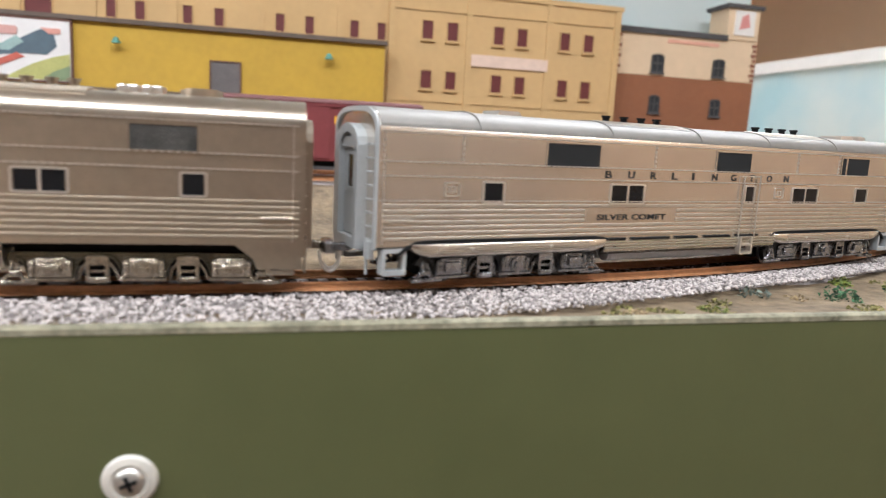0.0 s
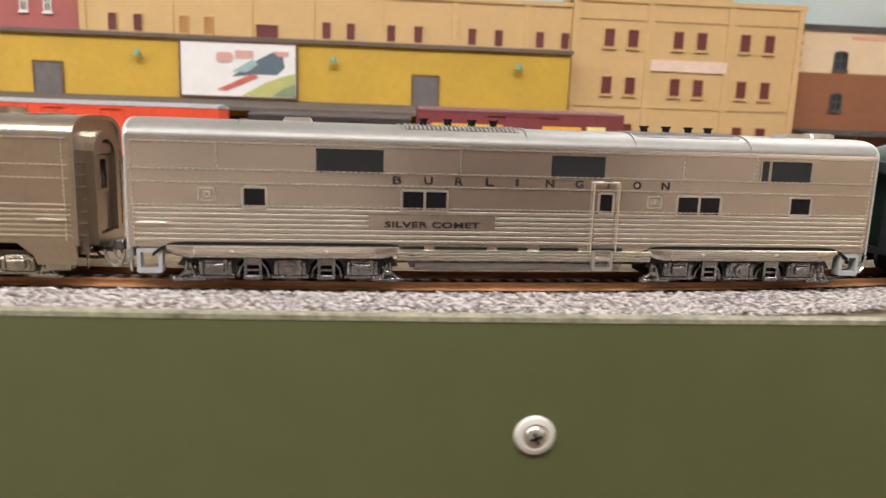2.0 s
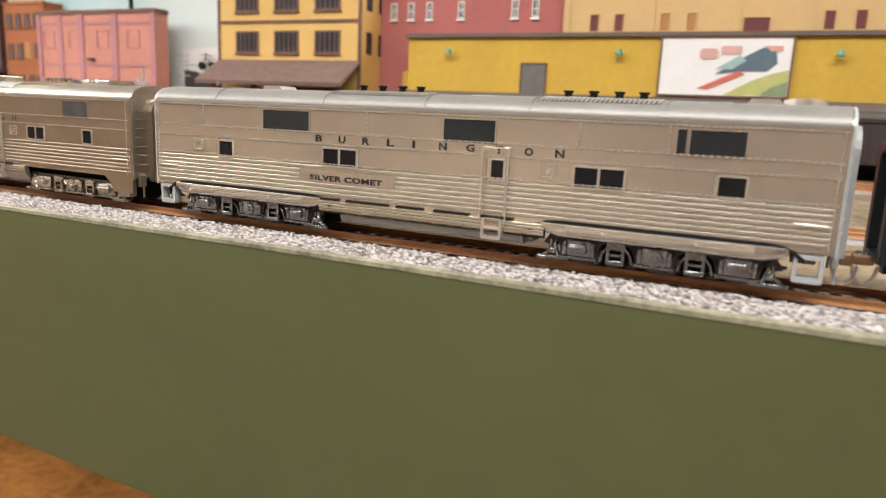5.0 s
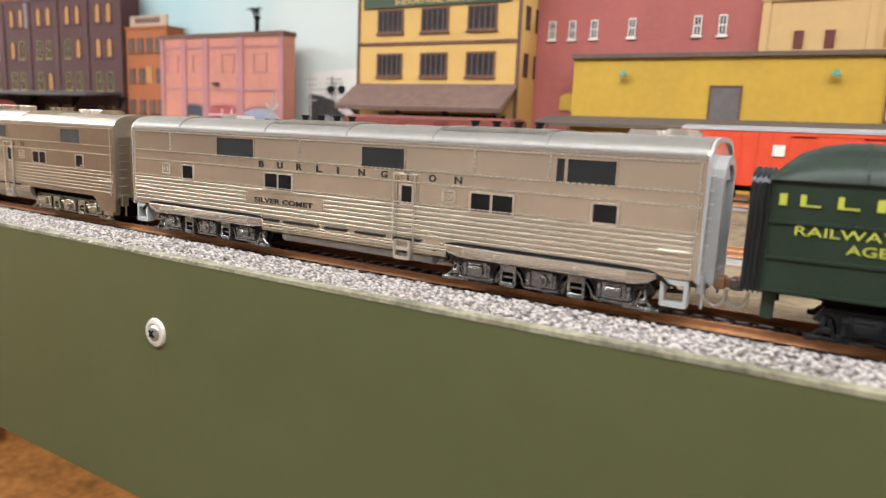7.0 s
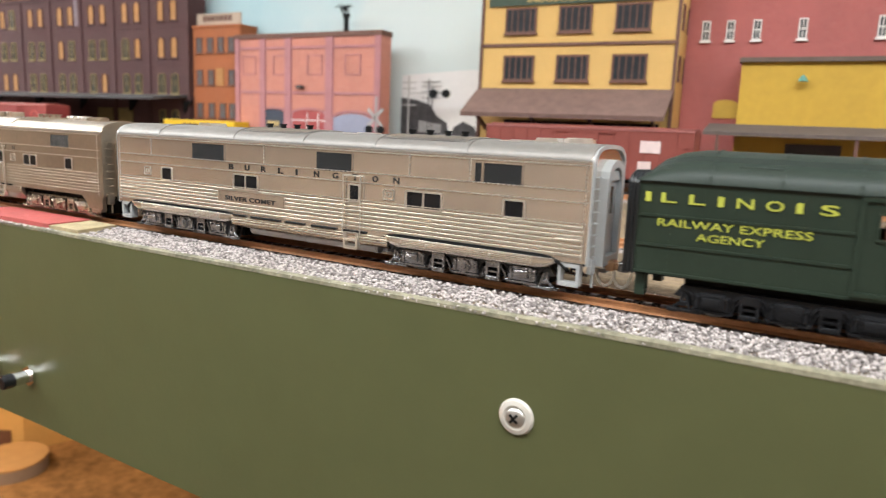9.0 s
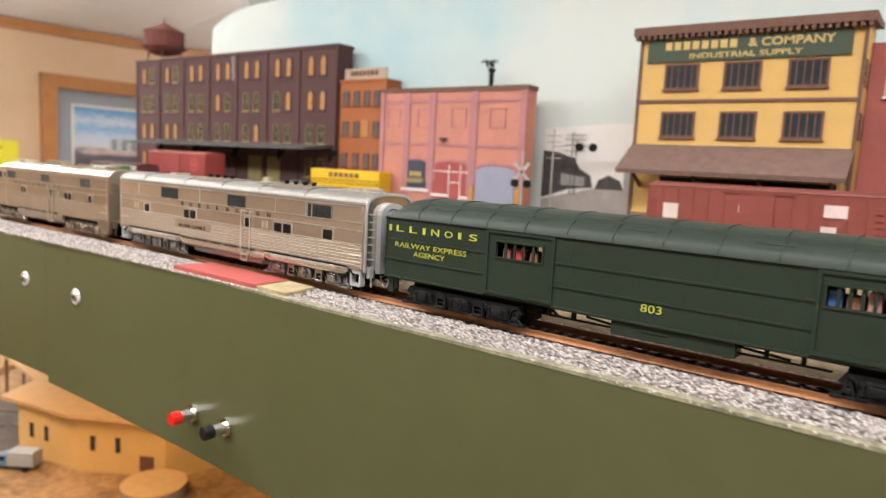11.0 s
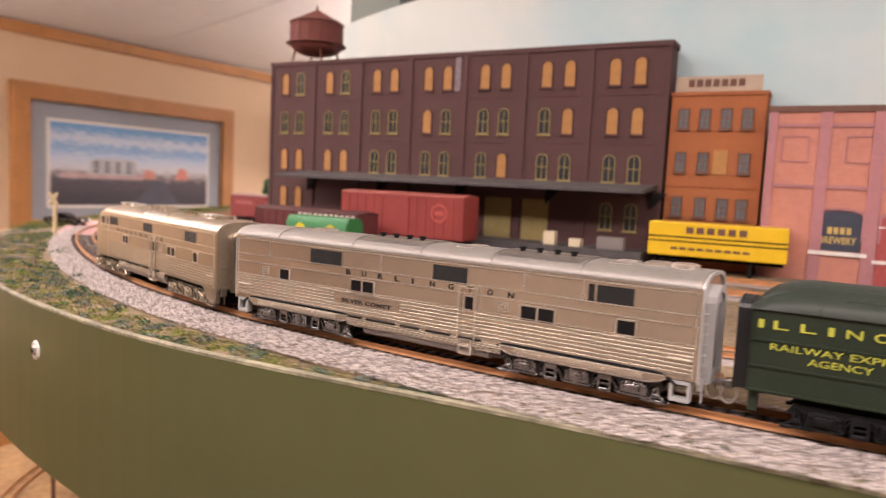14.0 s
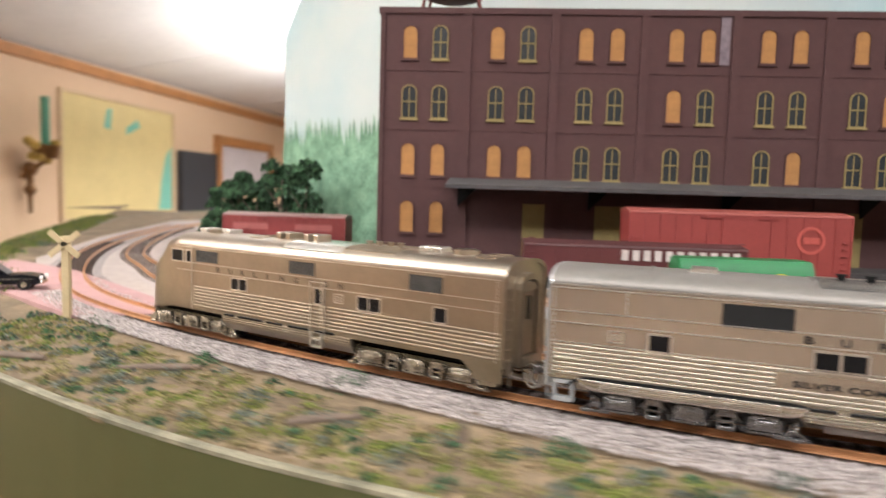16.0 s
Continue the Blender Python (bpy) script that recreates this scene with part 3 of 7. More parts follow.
        # middle skirt
        xa, xb = spans[0][1] - 0.002, spans[1][0] + 0.002
        bm = bm_new()
        y = side * HW
        prism(bm, [(y - side * 0.0012, 0.0123), (y + side * 0.0006, 0.0123), (y + side * 0.0002, 0.0086), (y - side * 0.0022, 0.0074 if not lead else 0.0055)], "x", xa, xb)
        sk = part("side_skirt", bm, metal, ob)
        for z in (0.0118, 0.0108, 0.0098):
            part("skirt_rib", rod(bm_new(), (xa, y + side * 0.0005, z), (xb, y + side * 0.0005, z), 0.0003, 6), FLUTE_OLD if lead else FLUTE, sk)
        for a, b in ((0.90, 0.99), (0.66, 0.86), (0.5, 0.62), (0.3, 0.45), (0.12, 0.25)):
            part("skirt_slot", box(bm_new(), xa + (xb - xa) * a, xa + (xb - xa) * b, y, y + side * 0.00095, 0.0124, 0.0131), BLACK, sk)
        # side door with rails and a step
        dx = -0.0258 if not lead else -0.0205
        bm = bm_new()
        ring(bm, rect(dx - 0.0036, dx + 0.0036, 0.0128, 0.0335), rect(dx - 0.0033, dx + 0.0033, 0.0131, 0.0332), "y", y - side * 0.0001, y + side * 0.0003)
        dr = part("side_door", bm, metal, ob)
        bm = bm_new()
        for e in (-1, 1):
            rod(bm, (dx + e * 0.0042, y + side * 0.0011, 0.0115), (dx + e * 0.0042, y + side * 0.0011, 0.0345), 0.00028, 6)
            for z in (0.012, 0.0342):
                rod(bm, (dx + e * 0.0042, y, z), (dx + e * 0.0042, y + side * 0.0011, z), 0.00025, 6)
        rod(bm, (dx - 0.0042, y + side * 0.0011, 0.0343), (dx + 0.0042, y + side * 0.0011, 0.0343), 0.00022, 6)
        part("grab_rail", bm, NICKEL_TRIM, dr)
        bm = bm_new()
        ring(bm, round_rect(dx - 0.0034, dx + 0.0034, 0.0058, 0.0125, 0.0008), round_rect(dx - 0.0025, dx + 0.0025, 0.0068, 0.0122, 0.0004), "y", y - side * 0.0004, y + side * 0.0016)
        box(bm, dx - 0.0028, dx + 0.0028, y, y + side * 0.0016, 0.0090, 0.0097)
        part("door_step", bm, NICKEL_TRIM, dr)
        # raised number plates and grab bars
        for x in ((-0.0425, 0.0975) if not lead else (-0.032,)):
            np_ = part("raised_plate", ring(bm_new(), round_rect(x - 0.0025, x + 0.0025, 0.0262, 0.0303, 0.0005), round_rect(x - 0.0021, x + 0.0021, 0.0266, 0.0299, 0.0003), "y", y - side * 0.0001, y + side * 0.0003), NICKEL_TRIM, ob)
            part("plate_mark", ring(bm_new(), rect(x - 0.0011, x + 0.0011, 0.0273, 0.0292), rect(x - 0.0007, x + 0.0007, 0.0276, 0.0289), "y", y - side * 0.0001, y + side * 0.0003), NICKEL_TRIM, np_)
        for x in ((0.1135, -0.1135) if not lead else (-0.104,)):
            bm = bm_new()
            rod(bm, (x - 0.004, y + side * 0.0008, 0.0195), (x + 0.004, y + side * 0.0008, 0.0195), 0.00028, 6)
            for e in (-1, 1):
                rod(bm, (x + e * 0.004, y, 0.0195), (x + e * 0.004, y + side * 0.0008, 0.0195), 0.00028, 6)
            part("side_grab_bar", bm, NICKEL_TRIM, ob)
        corner_step(ob, (xr + 0.0055), side, grey if not lead else metal)
        if not lead:
            corner_step(ob, xf - 0.0055, side, grey)
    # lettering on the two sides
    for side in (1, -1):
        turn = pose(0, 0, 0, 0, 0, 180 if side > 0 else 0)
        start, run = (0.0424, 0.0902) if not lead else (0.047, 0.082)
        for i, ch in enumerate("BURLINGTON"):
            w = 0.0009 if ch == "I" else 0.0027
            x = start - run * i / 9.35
            # the lead unit's letters are paler
            ink = LETTER_FAINT if lead else LETTER
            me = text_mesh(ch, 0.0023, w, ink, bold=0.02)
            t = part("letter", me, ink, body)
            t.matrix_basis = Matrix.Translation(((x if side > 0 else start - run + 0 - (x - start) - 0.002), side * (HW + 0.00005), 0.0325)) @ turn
        if not lead:
            bm = bm_new()
            box(bm, 0.0103, 0.0489, side * HW, side * (HW + 0.00022), 0.0184, 0.0216)
            pl = part("name_plate", bm, metal, ob)
            me = text_mesh("SILVER COMET", 0.0019, 0.0298, LETTER, bold=0.025, spacing=1.05)
            t = part("nameplate_lettering", me, LETTER, pl)
            t.matrix_basis = Matrix.Translation(((0.0446 if side > 0 else 0.0148), side * (HW + 0.00024), 0.0190)) @ turn
    # ends, underframe, trucks
    end_wall(ob, xr, -1, metal, grey)
    coupler(ob, xr - 0.001, -1, cast)
    if not lead:
        end_wall(ob, xf, 1, metal, grey)
        coupler(ob, xf + 0.001, 1, cast)
    bm = bm_new()
    box(bm, xr + 0.002, (xf if not lead else 0.095), -0.0125, 0.0125, 0.0105, 0.0128)
    part("underframe", bm, BLACK, ob)
    bm = bm_new()
    for s in (1, -1):
        rod(bm, (-0.0345, s * 0.0105, 0.0066), (0.0345, s * 0.0105, 0.0066), 0.0024, 14)
        for x in (-0.033, 0.002, 0.033):
            rod(bm, (x - 0.0003, s * 0.0105, 0.0066), (x + 0.0003, s * 0.0105, 0.0066), 0.0026, 14)
    box(bm, -0.036, 0.036, -0.0075, 0.0075, 0.0042, 0.0108, 0.0008)
    part("fuel_tank", bm, TANKGREY if not lead else metal, ob, "long grey tanks under the frame", smooth=True)
    ax = 0.0222 if not lead else 0.0215
    tks = (0.0735, -0.0755) if not lead else (0.068, -0.071)
    for cx in tks:
        truck(ob, cx, cast, ax, wheels)
    if lead:
        bm = bm_new()
        prism(bm, [(-0.0135, 0.0128), (-0.0148, 0.0022), (0, 0.0015), (0.0148, 0.0022), (0.0135, 0.0128)], "x", 0.094, 0.0975)
        prism(bm, [(0.0965, 0.0115), (0.1085, 0.0022), (0.0965, 0.0018)], "y", -0.0125, 0.0125)
        part("pilot", bm, NICKEL_OLD, ob, "sloping nickel pilot under the nose")
        bm = bm_new()
        ring(bm, round_rect(-0.0125, -0.001, 0.0402, 0.0455, 0.0008), round_rect(-0.0115, -0.002, 0.0412, 0.0446, 0.0006), "x", 0.0885, 0.0902)
        ring(bm, round_rect(0.001, 0.0125, 0.0402, 0.0455, 0.0008), round_rect(0.002, 0.0115, 0.0412, 0.0446, 0.0006), "x", 0.0885, 0.0902)
        w = part("windscreen", bm, NICKEL_OLD, ob)
        for s in (1, -1):
            part("windscreen_pane", box(bm_new(), 0.0885, 0.0899, s * 0.002, s * 0.0115, 0.0412, 0.0446), DARKPANE, w)
        bm = bm_new()
        rod(bm, (0.098, 0, 0.0302), (0.1045, 0, 0.0296), 0.0032, 18)
        part("headlight", bm, NICKEL_TRIM, ob, smooth=True)
        roof_fittings(ob, {"louvre": ((-0.032, -0.058),), "fan": (-0.084, 0.066), "hatch": (-0.097, 0.03), "vent": (), "eye": (-0.1, -0.06, 0.0, 0.05)}, NICKEL_OLD, NICKEL_OLD)
        # smooth hatch panel; the lamp's glare on it is put into its paler metal
        cap = [(y * 1.004, z + 0.0005) for y, z in sec if z > 0.0462]
        bm = loft(bm_new(), [[(x, y, z) for y, z in cap] + [(x, y * 0.98, z - 0.0009) for y, z in cap[::-1]] for x in (-0.031, 0.003)])
        part("roof_panel", bm, mat("glare_nickel", (0.8, 0.77, 0.71), 0.2, 0.95, var=0.05), ob, "smooth roof panel, paler to stand for lamp glare", smooth=True)
        for x in (0.018, 0.012, 0.0, -0.006):
            bm = box(bm_new(), x - 0.0016, x + 0.0016, -0.0045, 0.0045, 0.0492, 0.0532, 0.0004)
            part("exhaust_stack", bm, NICKEL_OLD, ob)
        for x in (-0.066, -0.072, 0.074, 0.056):
            bm = bm_new()
            box(bm, x - 0.0026, x + 0.0026, -0.004, 0.004, 0.0495, 0.0522, 0.0005)
            rod(bm, (x, -0.006, 0.0515), (x, 0.006, 0.0515), 0.0006, 6)
            part("roof_horn", bm, NICKEL_TRIM, ob)
    else:
        roof_fittings(ob, {"louvre": ((0.0385, 0.0025), (-0.0365, -0.0725)), "vent": (0.072, -0.099), "hatch": (-0.0165, -0.0865), "fan": (-0.109,), "eye": (0.1, 0.085, 0.052, -0.005, -0.028, -0.078, -0.112)}, NICKEL_TRIM, LOUVRE)
        bm = bm_new()
        for a, b in ((0.092, 0.078), (0.06, 0.045)):
            box(bm, b, a, 0.0108, 0.0112, 0.0468, 0.0480)
        part("roof_rail", bm, NICKEL_TRIM, ob)
    return ob, wheels


def baggage_car():
    ob = thing("baggage_car", "dark green heavyweight baggage car with yellow lettering, coupled behind", "railway car", group="train")
    wheels = []
    L, W2 = 0.1328, 0.0168
    # side walls pierced by the two barred door windows
    wins = ((0.0700, 0.0480), (-0.0515, -0.0675))
    for side in (1, -1):
        bm = bm_new()
        xs = [L, wins[0][0], wins[0][1], wins[1][0], wins[1][1], -L]
        ya, yb = side * (W2 - 0.0012), side * W2
        for i in range(5):
            if i % 2 == 0:
                box(bm, xs[i + 1], xs[i], ya, yb, 0.0125, 0.0405)
            else:
                box(bm, xs[i + 1], xs[i], ya, yb, 0.0125, 0.0292)
                box(bm, xs[i + 1], xs[i], ya, yb, 0.0355, 0.0405)
        bmesh.ops.remove_doubles(bm, verts=bm.verts, dist=1e-6)
        part("side_wall", bm, GREEN_CAR, ob)
        for z in (0.0405, 0.0302, 0.0212, 0.0128):
            for xa, xb in ((0.0752, L), (-0.0485, 0.0422), (-L, -0.0733)):
                part("belt_rail", box(bm_new(), xa, xb, yb, yb + side * 0.0004, z - 0.0004, z + 0.0004), GREEN_CAR, ob)
        bm = bm_new()
        for x in [L - 0.001 - i * 0.0088 for i in range(31)]:
            if not (0.0422 < x < 0.0752 or -0.0733 < x < -0.0485):
                for j in range(12):
                    z = 0.0138 + j * 0.0022
                    box(bm, x - 0.00014, x + 0.00014, yb, yb + side * 0.0002, z - 0.00014, z + 0.00014)
        part("rivets", bm, GREEN_CAR, ob, kind="stuff")
        for (wa, wb), (da, db) in zip(wins, ((0.0750, 0.0424), (-0.0487, -0.0731))):
            bm = bm_new()
            ring(bm, rect(db, da, 0.0135, 0.0402), rect(db + 0.0012, da - 0.0012, 0.0147, 0.0390), "y", yb - side * 0.0003, yb + side * 0.0006)
            ring(bm, rect(wb - 0.0007, wa + 0.0007, 0.0285, 0.0362), rect(wb, wa, 0.0292, 0.0355), "y", yb - side * 0.0003, yb + side * 0.0004)
            dr = part("sliding_door", bm, GREEN_CAR, ob)
            bm = bm_new()
            n = 5
            for i in range(1, n):
                x = wa + (wb - wa) * i / n
                box(bm, x - 0.0005, x + 0.0005, yb - side * 0.0008, yb - side * 0.0002, 0.0292, 0.0355)
            part("window_bar", bm, GREEN_CAR, dr)
    # clerestory roof with rounded ends
    def roof_sec(k, h):
        w = (W2 + 0.0008) * k
        pts = [(w, 0.0405), (w * 0.97, 0.0405 + 0.0022 * h), (w * 0.86, 0.0405 + 0.0045 * h), (w * 0.66, 0.0405 + 0.0060 * h), (w * 0.6, 0.0405 + 0.0064 * h), (w * 0.58, 0.0405 + 0.0080 * h), (w * 0.42, 0.0405 + 0.0090 * h), (w * 0.2, 0.0405 + 0.0095 * h)]
        return pts + [(0, 0.0405 + 0.0096 * h)] + [(-y, z) for y, z in pts[::-1]]
    bm = bm_new()
    rows = []
    for x, h in ((-L - 0.001, 0.05), (-L + 0.0015, 0.35), (-L + 0.005, 0.68), (-L + 0.010, 0.9), (-L + 0.016, 1.0), (0, 1.0), (L - 0.016, 1.0), (L - 0.010, 0.9), (L - 0.005, 0.68), (L - 0.0015, 0.35), (L + 0.001, 0.05)):
        rows.append([(x, y, z) for y, z in roof_sec(1.0, h)])
    loft(bm, rows)
    part("roof", bm, GREEN_ROOF, ob, "rounded clerestory roof", smooth=True)
    for i in range(13):
        x = L - 0.02 - i * 0.0188
        bm = loft(bm_new(), [[(x + d, y * 1.004, z + 0.0003) for y, z in roof_sec(1, 1)] for d in (-0.0003, 0.0003)])
        part("roof_rib", bm, GREEN_ROOF, ob)
    for x in (0.1, 0.055, 0.01, -0.035, -0.08):
        for s in (1, -1):
            bm = box(bm_new(), x - 0.006, x + 0.006, s * 0.0128, s * 0.0138, 0.0449, 0.0461, 0.0002)
            part("roof_hatch", bm, GREEN_ROOF, ob)
    for e in (1, -1):
        bm = box(bm_new(), e * (L - 0.001), e * L, -W2, W2, 0.0125, 0.0405)
        part("end_wall", bm, GREEN_CAR, ob)
    bm = bm_new()
    box(bm, -L, L, -W2 + 0.001, W2 - 0.001, 0.0118, 0.0130)
    part("floor_pan", bm, BLACK, ob)
    for e in (1, -1):
        bm = bm_new()
        ring(bm, arch(-0.0088, 0.0088, 0.0105, 0.0425, 0.0035), arch(-0.0058, 0.0058, 0.0125, 0.0395, 0.002), "x", e * L, e * (L + 0.0055))
        for k in range(4):
            ring(bm, arch(-0.0094, 0.0094, 0.0100, 0.0430, 0.0035), arch(-0.0089, 0.0089, 0.0105, 0.0425, 0.0035), "x", e * (L + 0.0006 + k * 0.0013), e * (L + 0.0011 + k * 0.0013))
        part("diaphragm", bm, mat_black_rubber, ob, "black ribbed gangway diaphragm")
        for s in (1, -1):
            bm = ring(bm_new(), rect(s * 0.0125 - 0.0022, s * 0.0125 + 0.0022, 0.0048, 0.0122), rect(s * 0.0125 - 0.0015, s * 0.0125 + 0.0015, 0.0062, 0.0112), "x", e * (L - 0.0035), e * (L - 0.0005))
            part("corner_step", bm, GREEN_CAR, ob)
    bm = bm_new()
    for s in (1, -1):
        box(bm, -0.027, 0.0176, s * 0.0085, s * 0.0158, 0.0068, 0.0124, 0.0004)
        box(bm, -0.004, 0.006, s * 0.0157, s * 0.0162, 0.0098, 0.0104)
    part("battery_box", bm, GREEN_CAR, ob)
    bm = bm_new()
    for s in (1, -1):
        for a, b in ((0.0295, 0.0176), (-0.027, -0.043)):
            rod(bm, (a, s * 0.012, 0.0105), (b, s * 0.012, 0.0092), 0.0005, 6)
        for x in (0.034, 0.045, -0.036, -0.047):
            box(bm, x - 0.0006, x + 0.0006, s * 0.0125, s * 0.0145, 0.0085, 0.0122)
        rod(bm, (-0.055, s * 0.0128, 0.0085), (0.055, s * 0.0128, 0.0085), 0.00045, 6)
    part("truss_rod", bm, BLACK, ob)
    coupler(ob, L + 0.0045, 1, COPPER)
    for cx in (0.0885, -0.0885):
        truck(ob, cx, BLACK_TRUCK, 0.0205, wheels)
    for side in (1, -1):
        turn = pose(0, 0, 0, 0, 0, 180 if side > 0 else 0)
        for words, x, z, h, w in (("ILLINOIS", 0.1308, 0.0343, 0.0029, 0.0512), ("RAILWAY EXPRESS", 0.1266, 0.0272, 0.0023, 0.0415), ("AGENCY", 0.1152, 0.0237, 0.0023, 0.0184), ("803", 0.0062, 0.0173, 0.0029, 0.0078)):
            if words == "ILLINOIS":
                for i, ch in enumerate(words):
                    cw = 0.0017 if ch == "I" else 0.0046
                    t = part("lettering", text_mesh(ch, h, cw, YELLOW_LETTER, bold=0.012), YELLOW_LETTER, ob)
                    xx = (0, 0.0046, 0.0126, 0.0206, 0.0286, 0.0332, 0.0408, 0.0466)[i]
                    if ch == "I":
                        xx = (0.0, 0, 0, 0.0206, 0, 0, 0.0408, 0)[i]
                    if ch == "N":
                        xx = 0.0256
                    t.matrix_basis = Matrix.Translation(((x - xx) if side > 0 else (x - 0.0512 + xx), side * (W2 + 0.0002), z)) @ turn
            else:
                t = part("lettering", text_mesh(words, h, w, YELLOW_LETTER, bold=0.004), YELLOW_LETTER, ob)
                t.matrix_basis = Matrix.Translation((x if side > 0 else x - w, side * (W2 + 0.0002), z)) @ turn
        bm = bm_new()
        box(bm, -0.0895, -0.077, side * W2, side * (W2 + 0.0003), 0.0345, 0.0375)
        box(bm, -0.077, -0.0755, side * W2, side * (W2 + 0.0003), 0.0335, 0.0385)
        part("lettering_bar", bm, YELLOW_LETTER, ob)
    # added coloured blocks stand in for the background seen through the barred windows
    for x, c in ((0.0665, 0), (0.061, 1), (0.0535, 0), (-0.0535, 2), (-0.0585, 0), (-0.064, 3)):
        bm = box(bm_new(), x - 0.0019, x + 0.0019, 0.009, 0.0142, 0.0130, 0.0328 + 0.0006 * c, 0.0003)
        part("view_block", bm, VIEW_COLOURS[c], ob)
    return ob, wheels


mat_black_rubber = mat("black_rubber", (0.018, 0.02, 0.022), 0.4, var=0.2)
BLACK_TRUCK = mat("black_truck", (0.008, 0.008, 0.009), 0.45, var=0.3, scale=400, bump=0.2, spec=0.25)
VIEW_COLOURS = [mat("view_brown", (0.35, 0.16, 0.09), 0.8), mat("view_red", (0.6, 0.06, 0.05), 0.7), mat("view_blue", (0.08, 0.2, 0.55), 0.7), mat("view_pink", (0.6, 0.35, 0.28), 0.8)]
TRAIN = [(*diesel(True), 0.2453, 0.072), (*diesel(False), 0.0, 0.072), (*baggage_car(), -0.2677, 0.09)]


# ---------- layout: fascia, ground, track ----------
EDGE = ((0.9, -0.066), (0.45, -0.07), (0.0, -0.0725), (-0.17, -0.0735), (-0.3, -0.0715), (-0.42, -0.0655), (-0.55, -0.0605), (-0.7, -0.0525), (-0.85, -0.045), (-0.97, -0.0385),
        (-1.13, -0.0365), (-1.28, -0.0395), (-1.40, -0.047), (-1.49, -0.045), (-1.58, -0.0315), (-1.67, -0.0105), (-1.75, 0.016), (-1.83, 0.0455), (-1.91, 0.087), (-2.0, 0.147),
        (-2.1, 0.245), (-2.2, 0.375), (-2.28, 0.52), (-2.37, 0.75), (-2.47, 1.03), (-2.6, 1.45), (-2.62, 2.0))


def edge_lift(x):
    """How far the fascia's top stands above its usual height."""
    return float(np.interp(x, (-1.9, -1.6, -1.4, -1.1, -0.65, -0.3, 0.3), (-0.0012, -0.0018, -0.0012, -0.0005, 0.0008, 0.0026, 0.0032)))


GROUND = -0.0048


def smooth_line(pts, step=0.02):
    """A Catmull-Rom line through points."""
    p = [Vector(q) for q in pts]
    p = [p[0] * 2 - p[1]] + p + [p[-1] * 2 - p[-2]]
    out = []
    for i in range(1, len(p) - 2):
        n = max(2, int((p[i + 1] - p[i]).length / step))
        for k in range(n):
            t = k / n
            out.append(0.5 * ((2 * p[i]) + (p[i + 1] - p[i - 1]) * t + (2 * p[i - 1] - 5 * p[i] + 4 * p[i + 1] - p[i + 2]) * t * t + (3 * p[i] - p[i - 1] - 3 * p[i + 1] + p[i + 2]) * t ** 3))
    return out + [p[-2]]


EDGE_LINE = smooth_line(EDGE)


def ribbon(bm, line, sect, lift=None):
    """Sweeps a closed section (offset to the left of the way, z) along a line in the plan; lift: moves its upper points."""
    rows = []
    for i, q in enumerate(line):
        d = (line[min(i + 1, len(line) - 1)] - line[max(i - 1, 0)]).normalized()
        rows.append([(q.x - d.y * o, q.y + d.x * o, z + (lift(q.x) if lift and z > -0.05 else 0)) for o, z in sect])
    return loft(bm, rows)


_edge = sorted((q.x, q.y) for q in EDGE_LINE)


def edge_y(x):
    return float(np.interp(x, *zip(*_edge)))


fascia = thing("fascia", "olive green painted hardboard fascia with a worn top edge", "fascia", kind="structure")
_cut = min(range(len(EDGE_LINE)), key=lambda k: abs(EDGE_LINE[k].x + 1.15))
for seg, foot in ((EDGE_LINE[:_cut] + [EDGE_LINE[_cut] + Vector((0.0003, 0))], -0.110), (EDGE_LINE[_cut:], -0.105)):
    bm = ribbon(bm_new(), seg, [(0, foot), (0, -0.0042), (-0.0032, -0.0042), (-0.0032, foot)], edge_lift)
    part("fascia_board", bm, FASCIA, fascia, smooth=False)
    bm = ribbon(bm_new(), seg, [(0.0002, -0.0048), (0.0002, -0.0034), (-0.0008, -0.0029), (-0.0034, -0.0032), (-0.0034, -0.0048)], edge_lift)
    part("worn_edge", bm, FASCIA_EDGE, fascia, "pale worn top edge")


# ground: one sheet from the fascia to behind the backdrop, rising a little towards the yard
def ground_z(x, y):
    foot = float(np.interp(x, (-2.0, -1.8, -1.7, -1.5, -0.9), (0.3, 0.238, 0.205, 0.165, 0.15)))
    k = min(1, max(0, (y - foot) / 0.04)) * min(1, max(0, (x + 1.95) / 0.15))
    d = min(abs(float(v)) for v in (y - edge_y(x),))
    rough = 0.0012 * noise.noise((x * 22, y * 22, 0)) + 0.0007 * noise.noise((x * 90, y * 90, 3))
    return GROUND + 0.0126 * k + rough * min(1, d / 0.012) + edge_lift(x) * max(0, 1 - d / 0.03)


bm = bm_new()
cols = []
left, right, n = -3.0, 0.9, 240
for i in range(n + 1):
    x = left + (right - left) * i / n
    y0 = (edge_y(x) if x > -2.3 else 0.6 + (-2.3 - x) * 2.2) + 0.0028
    col = []
    for j in range(48):
        y = y0 + (1.75 - y0) * (j / 47) ** 1.9
        col.append(bm.verts.new((x, y, ground_z(x, y))))
    cols.append(col)
for a, b in zip(cols, cols[1:]):
    for j in range(47):
        bm.faces.new((a[j], b[j], b[j + 1], a[j + 1]))
ground = part("ground", bm, EARTH, None, "brown earth scenery ground with fine texture", smooth=True, kind="structure")
tagged(ground, category="ground")

# roadbed strip under the main track
ARCS = np.arange(-0.6, 3.0, 0.012)


def line_of(off, s0=-0.6, s1=2.95):
    return [Vector(rail_at(s, off)[:2]) for s in ARCS if s0 <= s <= s1]


TRACKS = {}


